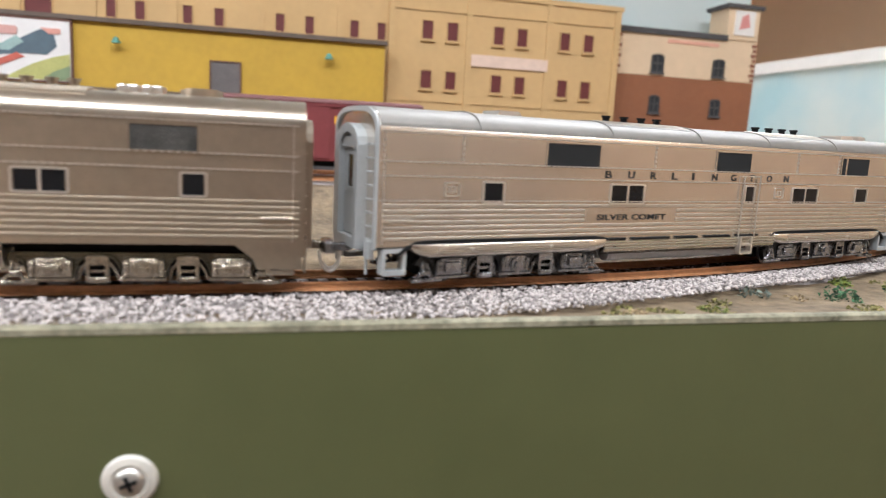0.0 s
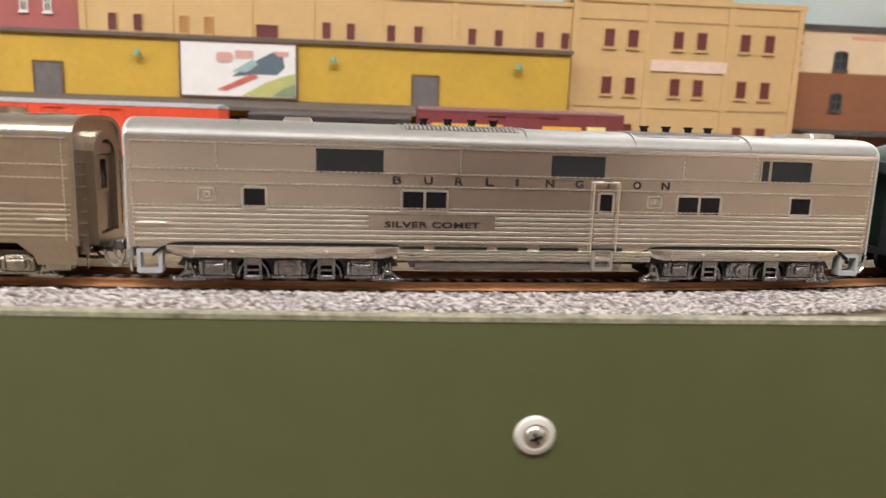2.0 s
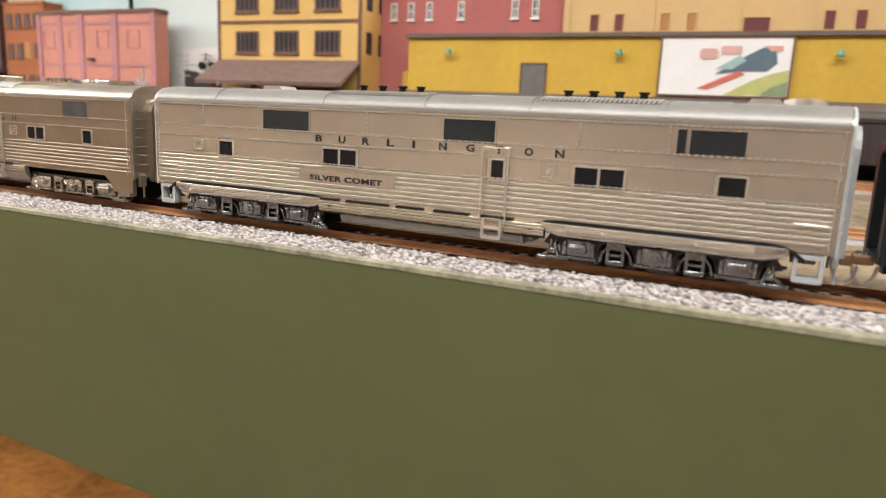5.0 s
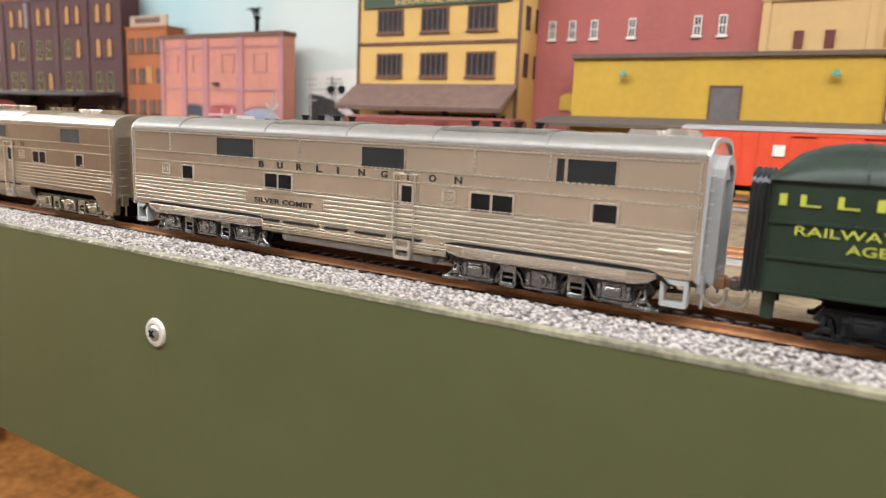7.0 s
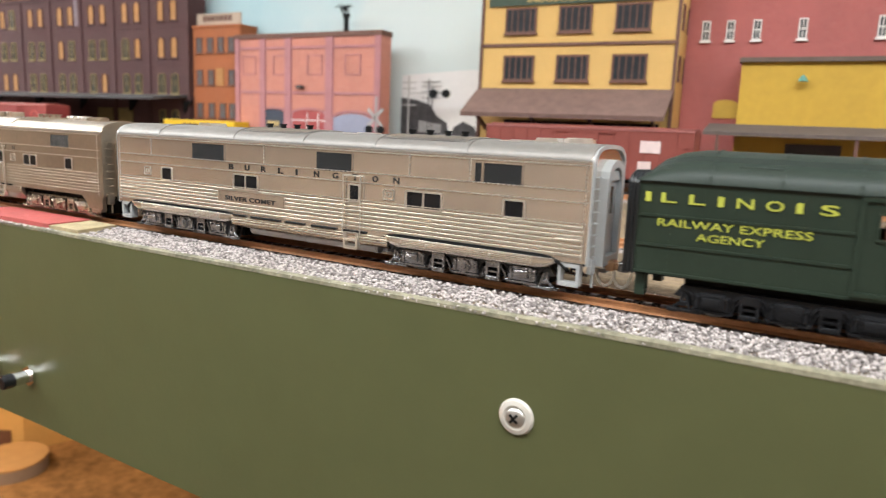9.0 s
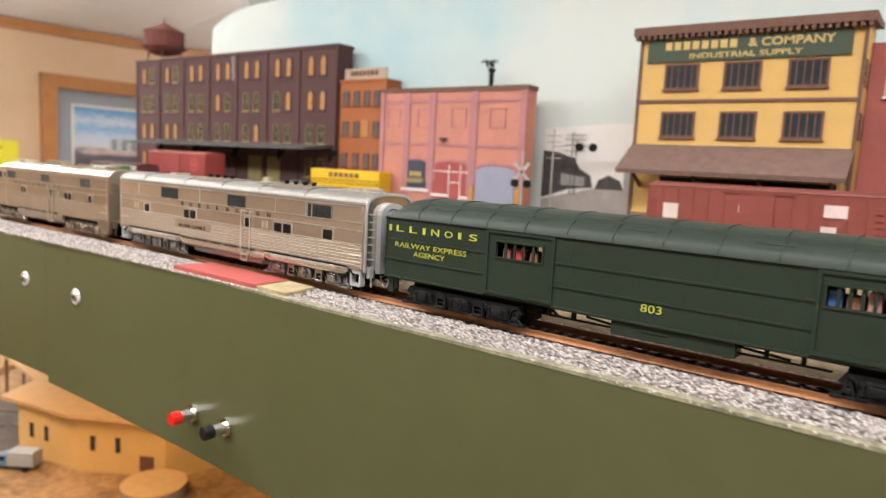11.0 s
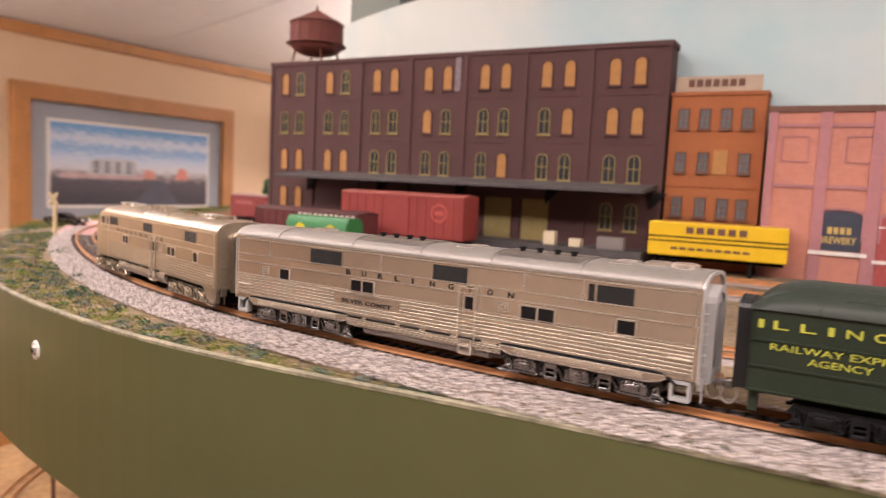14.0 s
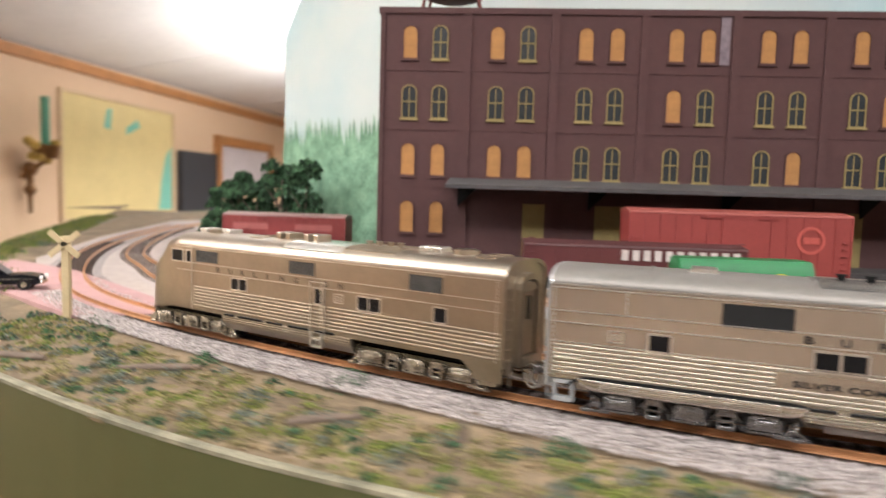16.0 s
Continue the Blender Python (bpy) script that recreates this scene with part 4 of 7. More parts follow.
def lay_track(line, label, tie_from=None, tie_to=None, base=0.0):
    """Two rails and a roadbed along a line; ties from tie_from to tie_to as pieces."""
    tr = thing("railway_track", label, "track", kind="structure")
    part("roadbed", ribbon(bm_new(), line, [(0.029, base - 0.0062), (0.021, base - 0.0034), (-0.021, base - 0.0034), (-0.029, base - 0.0062)]), ROADBED, tr, "pale grey roadbed")
    for s in (1, -1):
        c = s * 0.00865
        sec = [(c - 0.0011, base - 0.0025), (c + 0.0011, base - 0.0025), (c + 0.0009, base - 0.0020), (c + 0.0003, base - 0.0017), (c + 0.0003, base - 0.0008), (c + 0.0005, base - 0.0006), (c + 0.0005, base), (c - 0.0005, base), (c - 0.0005, base - 0.0006), (c - 0.0003, base - 0.0008), (c - 0.0003, base - 0.0017), (c - 0.0009, base - 0.0020)]
        part("rail", ribbon(bm_new(), line, sec), RAIL, tr, "rust brown steel rail")
    return tr


main = lay_track(line_of(0), "curved main line of rusty rails on dark ties")
inner = lay_track([q for q in smooth_line(((-0.2, 0.13), (-0.9, 0.115), (-1.5, 0.13), (-1.8, 0.22), (-1.98, 0.36), (-2.06, 0.46), (-2.14, 0.58), (-2.22, 0.78), (-2.3, 1.06), (-2.33, 1.5)))], "inner track curving away beside the main line", base=-0.001)
YARD_Z = 0.0115
yard_a = lay_track(smooth_line(((0.5, 0.262), (-1.0, 0.262), (-1.78, 0.262))), "yard track below the warehouses", base=YARD_Z)
yard_b = lay_track(smooth_line(((0.5, 0.335), (-1.0, 0.335), (-1.25, 0.343), (-1.45, 0.352), (-1.86, 0.353))), "siding beside the loading docks", base=YARD_Z)


# ballast: thousands of small stones
def stones(count, place, size, seed):
    rng = np.random.default_rng(seed)
    base = np.array([(1, 0, 0), (-1, 0, 0), (0, 1, 0), (0, -1, 0), (0, 0, 1), (0, 0, -1)], float)
    tri = np.array([(0, 2, 4), (2, 1, 4), (1, 3, 4), (3, 0, 4), (2, 0, 5), (1, 2, 5), (3, 1, 5), (0, 3, 5)])
    pts = place(rng, count)
    v = np.empty((count, 6, 3))
    for i in range(count):
        q = rng.normal(size=4)
        q /= np.linalg.norm(q)
        w, x, y, z = q
        r = np.array([[1 - 2 * (y * y + z * z), 2 * (x * y - z * w), 2 * (x * z + y * w)], [2 * (x * y + z * w), 1 - 2 * (x * x + z * z), 2 * (y * z - x * w)], [2 * (x * z - y * w), 2 * (y * z + x * w), 1 - 2 * (x * x + y * y)]])
        v[i] = (base * (size * rng.uniform(0.55, 1.25, (6, 1)))) @ r.T + pts[i]
    f = (tri[None] + 6 * np.arange(count)[:, None, None]).reshape(-1, 3)
    me = bpy.data.meshes.new("ballast")
    me.vertices.add(count * 6)
    me.vertices.foreach_set("co", v.ravel())
    me.loops.add(len(f) * 3)
    me.loops.foreach_set("vertex_index", f.ravel())
    me.polygons.add(len(f))
    me.polygons.foreach_set("loop_start", np.arange(0, len(f) * 3, 3))
    me.update(calc_edges=True)
    me.materials.append(BALLAST)
    return me


def strip_of(s0, s1, o0, o1, z0):
    def place(rng, count):
        s, o = rng.uniform(s0, s1, count), rng.uniform(0, 1, count)
        out = np.empty((count, 3))
        xs, ys, an = (np.interp(s, ARC, v) for v in (LINE_X, LINE_Y, _turn))
        hx, hy = -np.cos(an), -np.sin(an)
        edge = np.interp(s, (-0.2, 0.0, 0.1, 0.2, 0.4, 0.65, 0.9, 1.15, 1.3, 1.6, 1.8, 2.0, 3), (0.026, 0.0315, 0.0445, 0.0455, 0.0403, 0.04, 0.0385, 0.043, 0.0455, 0.0425, 0.037, 0.032, 0.032)) if o1 is None else np.full(count, o1)
        off = o0 + (edge - o0) * o
        out[:, 0], out[:, 1] = xs - hy * off, ys + hx * off
        drop = np.interp(xs, (-1.9, -1.5, -1.1, -0.65, -0.3), (-0.0004, -0.0006, -0.0012, -0.0008, 0.0004)) if o1 is None else -0.0026
        out[:, 2] = z0 + drop * np.clip((np.abs(off) - 0.018) / 0.012, 0, 1) + rng.uniform(-0.0003, 0.0004, count)
        return out
    return place


for nm, cnt, args, sd in (("ballast", 62000, (-0.22, 2.12, 0.0142, None, -0.0024), 1), ("ballast", 7000, (-0.3, 2.2, -0.0075, 0.0075, -0.0032), 2), ("ballast", 12000, (-0.3, 2.2, -0.03, -0.0125, -0.0026), 3)):
    ob = new(nm, stones(cnt, strip_of(*args), 0.00068, sd))
    tagged(ob, "loose pale grey crushed stone ballast beside the rails", "ballast", kind="stuff")


# screws and washers in the fascia, and two push buttons
def facing(x):
    """Pose on the fascia's face at x: its z axis points out to the aisle."""
    i = min(range(1, len(EDGE_LINE) - 1), key=lambda k: abs(EDGE_LINE[k].x - x))
    d = (EDGE_LINE[i + 1] - EDGE_LINE[i - 1]).normalized()
    return math.degrees(math.atan2(d.y, d.x)) + 180


def washer_screw(x, z, turn):
    ob = thing("washer_screw", "silver cross-head screw and cup washer in the green fascia", "screw", pose(x, edge_y(x) + 0.0003, z, 90, 0, facing(x)), group="fascia screws")
    bm = bm_new()
    prof = [(0.0, 0.0), (0.0058, 0.0), (0.0060, 0.0004), (0.0054, 0.0013), (0.0040, 0.0017), (0.0034, 0.0013), (0.0, 0.0011)]
    vs = []
    for i in range(28):
        a = 2 * math.pi * i / 28
        vs.append([bm.verts.new((r * math.cos(a), r * math.sin(a), h)) for r, h in prof[1:-1]])
    fs = []
    for i in range(28):
        for j in range(len(prof) - 3):
            fs.append(bm.faces.new((vs[i - 1][j], vs[i][j], vs[i][j + 1], vs[i - 1][j + 1])))
    bm.faces.new([v[-1] for v in vs])
    part("washer", bm, WASHER, ob, smooth=True)
    bm = bm_new()
    bmesh.ops.create_uvsphere(bm, u_segments=18, v_segments=8, radius=0.0035, matrix=Matrix.Translation((0, 0, 0.0008)) @ Matrix.Diagonal((1, 1, 0.55, 1)))
    sc = part("screw_head", bm, SCREW, ob, smooth=True)
    bm = bm_new()
    for a in (turn, turn + 90):
        c, s = math.cos(radians(a)), math.sin(radians(a))
        m = pose(0, 0, 0.0026, 0, 0, a)
        bmesh.ops.create_cube(bm, size=1, matrix=m @ Matrix.Diagonal((0.0036, 0.0008, 0.0006, 1)))
    part("cross_slot", bm, BLACK, sc)
    return ob


for x, z, a in ((-0.1707, -0.0352, 20), (-0.6545, -0.0344, 50), (-1.108, -0.0383, 10), (-1.185, -0.0363, 35), (-1.592, -0.0336, 0)):
    washer_screw(x, z, a)


def push_button(x, z, cap):
    ob = thing("push_button", "%s push button on a chrome collar in the fascia" % ("red" if cap is BTN_RED else "black"), "push button", pose(x, edge_y(x) - 0.0003, z, 90, 0, facing(x)))
    bm = bm_new()
    rod(bm, (0, 0, -0.0005), (0, 0, 0.0012), 0.0056, 6)
    rod(bm, (0, 0, 0.0012), (0, 0, 0.0085), 0.0034, 18)
    part("collar", bm, CHROME, ob, smooth=True)
    bm = bm_new()
    rod(bm, (0, 0, 0.0085), (0, 0, 0.0145), 0.0038, 20)
    bmesh.ops.bevel(bm, geom=[e for e in bm.edges if e.calc_face_angle(0) > 1], offset=0.0006, segments=2, affect="EDGES")
    part("button_cap", bm, cap, ob, smooth=True)


CHROME = mat("chrome", (0.75, 0.74, 0.72), 0.12, 1.0, var=0.05)
BTN_RED = mat("button_red", (0.62, 0.015, 0.01), 0.3)
push_button(-0.9655, -0.0848, BTN_RED)
push_button(-0.933, -0.0838, mat("button_black", (0.008, 0.008, 0.01), 0.25))

# crossings
def flat_piece(name, pts, z, h, material, label, category):
    ob = part(name, prism(bm_new(), pts, "z", z - 0.004, z + h), material, None, label)
    return tagged(ob, category=category)


flat_piece("crossing_board", [(-0.99, max(-0.046, edge_y(-0.99) + 0.0015)), (-0.911, max(-0.046, edge_y(-0.911) + 0.0015)), (-0.9117, -0.0165), (-0.987, -0.0135)], -0.0048, 0.004, RED_PATCH, "worn red painted road crossing panel beside the rails", "crossing")
flat_piece("crossing_board", [(-0.91, max(-0.046, edge_y(-0.91) + 0.0015)), (-0.886, max(-0.046, edge_y(-0.886) + 0.0015)), (-0.889, -0.0185), (-0.9105, -0.0165)], -0.0048, 0.0036, mat("bare_plaster", (0.36, 0.29, 0.16), 0.9, var=0.3, scale=90, bump=0.5), "unpainted tan end of the crossing panel", "crossing")
flat_piece("crossing_road", [(-2.25, 0.40), (-2.19, 0.375), (-1.985, 0.222), (-1.92, 0.245), (-1.99, 0.31), (-2.10, 0.41), (-2.2, 0.47)], -0.0035, 0.0012, PALE_PINK_ROAD, "dusty pink road surface across the tracks", "road")
flat_piece("crossing_road", [(-0.96, 0.16), (-0.885, 0.16), (-0.885, 0.455), (-0.975, 0.455)], 0.0085, 0.0015, mat("asphalt_pale", (0.22, 0.17, 0.155), 0.9, var=0.15, scale=60), "grey road leading up to the backdrop", "road")

flat_piece("gravel_patch", [(-1.86, 0.2), (-2.1, 0.36), (-2.2, 0.5), (-2.3, 0.78), (-2.42, 1.25), (-2.2, 1.6), (-2.0, 0.9), (-1.9, 0.5)], -0.0042, 0.0004, mat("pale_gravel", (0.4, 0.34, 0.31), 0.95, var=0.15, scale=90, bump=0.5, bscale=700), "pale pinkish gravel between the curving tracks", "gravel")

# weeds, bushes, brush along the front edge and far left
GRASS = [mat("grass_olive", (0.13, 0.115, 0.04), 0.95, var=0.25, island=True, col2=(0.21, 0.19, 0.065)), mat("turf_bright", (0.1, 0.13, 0.025), 0.95, var=0.2, island=True, col2=(0.17, 0.2, 0.035)),
         mat("bush_dark", (0.022, 0.06, 0.025), 0.95, var=0.4, island=True, col2=(0.05, 0.11, 0.05)), mat("bush_teal", (0.085, 0.1, 0.08), 0.95, var=0.3, island=True, col2=(0.14, 0.16, 0.13)),
         mat("dry_turf", (0.2, 0.145, 0.075), 0.95, var=0.2, island=True, col2=(0.29, 0.22, 0.12))]


def tuft_mesh(name, centres, material, seed, size=1.0):
    """Scatter of small leafy flakes round each centre (x, y, z, radius, height)."""
    rng = random.Random(seed)
    vs, fs = [], []
    for x, y, z, r, h, cnt in centres:
        for _ in range(cnt):
            a, d = rng.uniform(0, 6.283), r * math.sqrt(rng.random())
            k = math.sqrt(max(0, 1 - (d / r) ** 2))
            p = Vector((x + d * math.cos(a), y + d * math.sin(a), z + h * k * rng.uniform(0.2, 1.0)))
            s = rng.uniform(0.0005, 0.0012) * size
            i = len(vs)
            ax = Vector((rng.gauss(0, 1), rng.gauss(0, 1), rng.gauss(0, 1))).normalized() * s
            bx = Vector((rng.gauss(0, 1), rng.gauss(0, 1), rng.gauss(0, 1))).normalized() * s
            cx = Vector((rng.gauss(0, 1), rng.gauss(0, 1), abs(rng.gauss(0, 1)))).normalized() * s
            vs += [p - ax, p + ax, p + bx, p + cx]
            fs += [(i, i + 1, i + 2), (i, i + 1, i + 3), (i + 1, i + 2, i + 3), (i, i + 2, i + 3)]
    me = bpy.data.meshes.new(name)
    me.from_pydata([tuple(v) for v in vs], [], fs)
    me.materials.append(material)
    return me


def band_spot(rng, s0, s1):
    """A place in the grassy band between the ballast and the fascia."""
    s = rng.uniform(s0, s1)
    x, y, _ = rail_at(s, float(np.interp(s, (0.2, 0.6, 1.0, 1.2, 1.6, 1.8, 2.0), (0.033, 0.038, 0.0435, 0.0455, 0.0455, 0.043, 0.036))))
    e = edge_y(x) + 0.005
    return x + rng.uniform(-0.004, 0.004), e + max(0.002, y - e) * rng.random()


rng_w = random.Random(5)
spots = [[], [], [], [], []]
for s0, s1, cnt in ((-0.15, 0.06, 26), (1.12, 1.3, 30), (1.3, 1.55, 230), (1.55, 2.05, 980)):
    for _ in range(cnt):
        x, y = band_spot(rng_w, s0, s1)
        k = rng_w.choices(range(5), (40, 21, 7, 9, 23))[0]
        r = rng_w.uniform(0.0022, 0.006) * (0.8 if k == 2 else 1)
        spots[k].append((x, y, ground_z(x, y) - 0.0006, r, r * (0.75 if k in (2, 3) else 0.3), 46 if k in (2, 3) else 42))
for x, y, r, k in ((0.045, -0.038, 0.007, 2), (0.085, -0.028, 0.008, 2), (0.07, -0.012, 0.004, 1), (-1.415, -0.028, 0.0055, 3), (-1.21, -0.027, 0.003, 2), (-1.80, 0.115, 0.011, 2), (-1.95, 0.185, 0.012, 2), (-1.87, 0.14, 0.007, 2), (-1.72, 0.055, 0.0075, 2), (-1.66, 0.04, 0.006, 3), (-1.60, 0.0, 0.0055, 2), (-2.02, 0.20, 0.010, 2), (-2.06, 0.235, 0.009, 2)):
    spots[k].append((x, y, ground_z(x, y) - 0.001, r, r * 0.95, 130))
for i in range(760):
    x = rng_w.uniform(-2.62, -2.08)
    y = edge_y(x) + abs(rng_w.gauss(0.035, 0.02)) if x > -2.28 else 0.52 + (-2.28 - x) * 2.2 + rng_w.uniform(0.0, 0.11)
    r = rng_w.uniform(0.006, 0.013)
    spots[rng_w.choices(range(5), (24, 60, 10, 2, 4))[0]].append((x, y, GROUND - 0.001, r, r * 0.7, 80))
for i in range(90):
    x, y = rng_w.uniform(-1.75, 0.3), rng_w.uniform(0.16, 0.22)
    r = rng_w.uniform(0.003, 0.007)
    spots[rng_w.choice((0, 1, 4))].append((x, y, 0.006, r, r * 0.4, 20))
for k, (nm, lb) in enumerate((("grass", "olive ground foam grass on the earth"), ("turf", "bright green turf tufts on the earth"), ("bush", "dark green foam bushes on the earth"), ("brush", "blue-grey low brush clumps on the earth"), ("dry_grass", "dry tan turf over the earth"))):
    ob = new(nm, tuft_mesh(nm, spots[k], GRASS[k], k))
    tagged(ob, lb, "vegetation", kind="stuff")

LOGMAT = mat("weathered_timber", (0.16, 0.12, 0.09), 0.9, var=0.3, scale=200, bump=0.5)
for x, y, a, l in ((-1.885, 0.128, 12, 0.034), (-1.955, 0.135, -5, 0.03), (-1.80, 0.075, 25, 0.026)):
    ob = thing("timber_log", "weathered timber lying on the rough ground", "log", pose(x, y, ground_z(x, y) + 0.0012, 0, 0, a), group="loose timbers")
    part("log", rod(bm_new(), (-l / 2, 0, 0), (l / 2, 0, 0), 0.0013, 8), LOGMAT, ob)
    part("log", rod(bm_new(), (-l / 2 + 0.004, 0.0028, 0), (l / 2 - 0.006, 0.0032, 0), 0.0011, 8), LOGMAT, ob)
ob = thing("tree_stump", "small brown tree stump on the verge", "stump", pose(-1.752, 0.062, ground_z(-1.752, 0.062)))
bm = rod(bm_new(), (0, 0, -0.001), (0, 0, 0.0065), 0.0022, 9, 0.0015)
part("trunk", bm, LOGMAT, ob)


# ---------- background buildings along the backdrop ----------
PANE = mat("house_pane", (0.03, 0.035, 0.04), 0.2, var=0.3)
PANE_GREY = mat("grey_pane", (0.13, 0.14, 0.15), 0.25, var=0.4, scale=300)
BOARD = mat("boarded_orange", (0.38, 0.19, 0.06), 0.8, var=0.18, scale=150)
YELLOW_TRIM = mat("ochre_trim", (0.27, 0.21, 0.08), 0.8, var=0.15)
MAROON_PANE = mat("maroon_window", (0.12, 0.022, 0.02), 0.5, var=0.2)
BROWN_TRIM = mat("brown_trim", (0.14, 0.07, 0.05), 0.8, var=0.2)
DARKGREY = mat("dark_grey_tar", (0.07, 0.065, 0.065), 0.85, var=0.3, scale=90, bump=0.3)
WHITE = mat("white_paint", (0.75, 0.72, 0.68), 0.6, var=0.06)
BASE = 0.0078


def house(name, label, x0, x1, y, depth, z1, wall_mat, category="building", z0=BASE):
    ob = thing(name, label, category)
    part("wall", box(bm_new(), x0, x1, y, y + depth, z0, z1), wall_mat, ob)
    return ob


WIN_CACHE = {}


def window(parent, x, z, w, h, y, pane, frame_mat, rise=0.0, sash=True, rim=0.0012, bars_n=0, sill=True):
    """A window on an upright front: recess, frame, pane; x its left, z its foot. Alike ones share their meshes."""
    key = (round(w, 4), round(h, 4), pane.name, frame_mat.name, rise, sash, bars_n, sill)
    if key not in WIN_CACHE:
        shape = lambda d: arch(-d, w + d, -d, h + d, rise) if rise else rect(-d, w + d, -d, h + d)
        bm = ring(bm_new(), shape(rim * 0.2), shape(-rim * 0.8), "y", -0.0012, 0.0004)
        if sash:
            box(bm, 0, w, -0.0007, 0.0002, h * 0.5 - 0.0005, h * 0.5 + 0.0005)
            box(bm, w / 2 - 0.0004, w / 2 + 0.0004, -0.0007, 0.0002, 0, h * (0.97 if not rise else 0.92))
        for i in range(bars_n):
            xb = w * (i + 1) / (bars_n + 1)
            box(bm, xb - 0.0005, xb + 0.0005, -0.0008, 0.0002, 0, h)
        if sill:
            box(bm, -0.0014, w + 0.0014, -0.0022, 0.0003, -0.0018, -0.0002)
        f = mesh_of("window_frame", bm, frame_mat)
        p = mesh_of("window_pane", prism(bm_new(), shape(-0.0002), "y", -0.0003, 0.0006), pane)
        WIN_CACHE[key] = (f, p)
    f, p = WIN_CACHE[key]
    wi = part("window", f, None, parent)
    wi.location = (x, y, z)
    part("pane", p, None, wi)


# long dark factory
FAC_X, FAC_END, BAY = -1.8435, -1.329, 0.0726
FAC = brick_mat("maroon_brick", (0.08, 0.035, 0.034), (0.064, 0.028, 0.028), (0.09, 0.05, 0.047))
fac = house("brick_factory", "long dark maroon brick factory with boarded arched windows", FAC_X, FAC_END, 0.432, 0.029, 0.2245, FAC)
fac.location = (0, -0.002, 0)
bm = bm_new()
box(bm, FAC_X - 0.0015, FAC_END + 0.0015, 0.4302, 0.462, 0.2215, 0.2265)
part("cornice", bm, FAC, fac)
for i in range(8):
    x = FAC_X + BAY * i if i < 7 else FAC_END
    part("pilaster", box(bm_new(), max(FAC_X, x - 0.0035), min(FAC_END, x + 0.0035), 0.4302, 0.4325, BASE, 0.2215), FAC, fac)
for z in (0.176, 0.127, 0.079):
    part("brick_band", box(bm_new(), FAC_X, FAC_END, 0.4312, 0.4325, z - 0.0012, z + 0.0012), FAC, fac)


KIND = {0: "bgbgbbbbbbbbbb", 1: "ggggggbggggbbb", 2: "bbbbggggggbggg"[:14], 3: "bbgggggggggggg"}
KIND[1], KIND[2] = "ggggggbgggggbbb"[:10] + "gbbb", "bbbbgggggbgggg"
for r, z in ((0, 0.1845), (1, 0.1355), (2, 0.0875), (3, 0.039)):
    for i in range(14):
        b, k = divmod(i, 2)
        x = FAC_X + BAY * b + (0.0188 if k == 0 else 0.0440)
        if r == 3 and 2 <= i <= 11:
            continue
        boarded = KIND[r][i] == "b"
        window(fac, x, z, 0.0126, 0.0275, 0.4318, BOARD if boarded else PANE, FAC if boarded else YELLOW_TRIM, rise=0.0055, sash=not boarded, rim=0.0009 if not boarded else 0.0008)
can = part("canopy", prism(bm_new(), [(0.375, 0.0775), (0.4318, 0.0825), (0.4318, 0.0865), (0.375, 0.0805)], "x", -1.782, -1.334), DARKGREY, fac, "dark grey loading dock canopy")
bm = bm_new()
for i in range(5):
    x = -1.775 + i * 0.109
    part("bracket", prism(bm_new(), [(x, 0.0785), (x + 0.016, 0.0785), (x, 0.062)], "y", 0.428, 0.4318), BLACK, can)
part("loading_dock", box(bm_new(), -1.80, -1.334, 0.385, 0.4318, BASE - 0.002, 0.022), DARKGREY, fac, "low grey loading dock")
for x, w in ((-1.66, 0.03), (-1.52, 0.032), (-1.475, 0.03), (-1.72, 0.024)):
    part("dock_door", box(bm_new(), x, x + w, 0.4308, 0.4322, 0.022, 0.066), YELLOW_TRIM, fac, "ochre dock door in shade")
part("roof_stain", box(bm_new(), -1.566, -1.5585, 0.4312, 0.4322, 0.183, 0.221), mat("pale_patch", (0.2, 0.16, 0.18), 0.8, var=0.4, scale=200), fac)
# crates on the dock
CR = [mat("crate_cream", (0.6, 0.52, 0.36), 0.8), mat("drum_red", (0.4, 0.03, 0.03), 0.5), mat("crate_grey", (0.2, 0.18, 0.17), 0.8)]
for x, c, h, lb in ((-1.427, 0, 0.0135, "cream crate on the loading dock"), (-1.545, 1, 0.011, "red drum on the loading dock"), (-1.533, 1, 0.010, "red drum on the loading dock"), (-1.372, 2, 0.012, "dark grey crates on the loading dock"), (-1.40, 0, 0.008, "small pale sack on the loading dock")):
    if c == 1:
        bm = rod(bm_new(), (x, 0.392, 0.022), (x, 0.392, 0.022 + h), 0.0035, 14)
    else:
        bm = box(bm_new(), x - 0.006, x + (0.02 if c == 2 else 0.006), 0.387, 0.397, 0.022, 0.022 + h, 0.0006)
    tagged(part("drum" if c == 1 else "crate", bm, CR[c], None, lb), category="drum" if c == 1 else "crate")

# rooftop water tank
TANK = mat("tank_rust", (0.14, 0.035, 0.025), 0.7, var=0.2, scale=90)
tank = thing("water_tank", "rust red rooftop water tank with a conical roof on legs", "water tank", pose(-1.785, 0.448, 0.2265))
bm = bm_new()
rod(bm, (0, 0, 0.022), (0, 0, 0.05), 0.0335, 28)
bmesh.ops.create_uvsphere(bm, u_segments=24, v_segments=12, radius=0.0335, matrix=Matrix.Translation((0, 0, 0.0225)) @ Matrix.Diagonal((1, 1, 0.42, 1)))
part("tub", bm, TANK, tank, smooth=True)
stave = mesh_of("stave", box(bm_new(), -0.0006, 0.0006, -0.0006, 0.0006, 0.022, 0.05), TANK)
for i in range(16):
    a = i * math.pi / 8
    part("stave", stave, None, tank).location = (0.0335 * math.cos(a), 0.0335 * math.sin(a), 0)
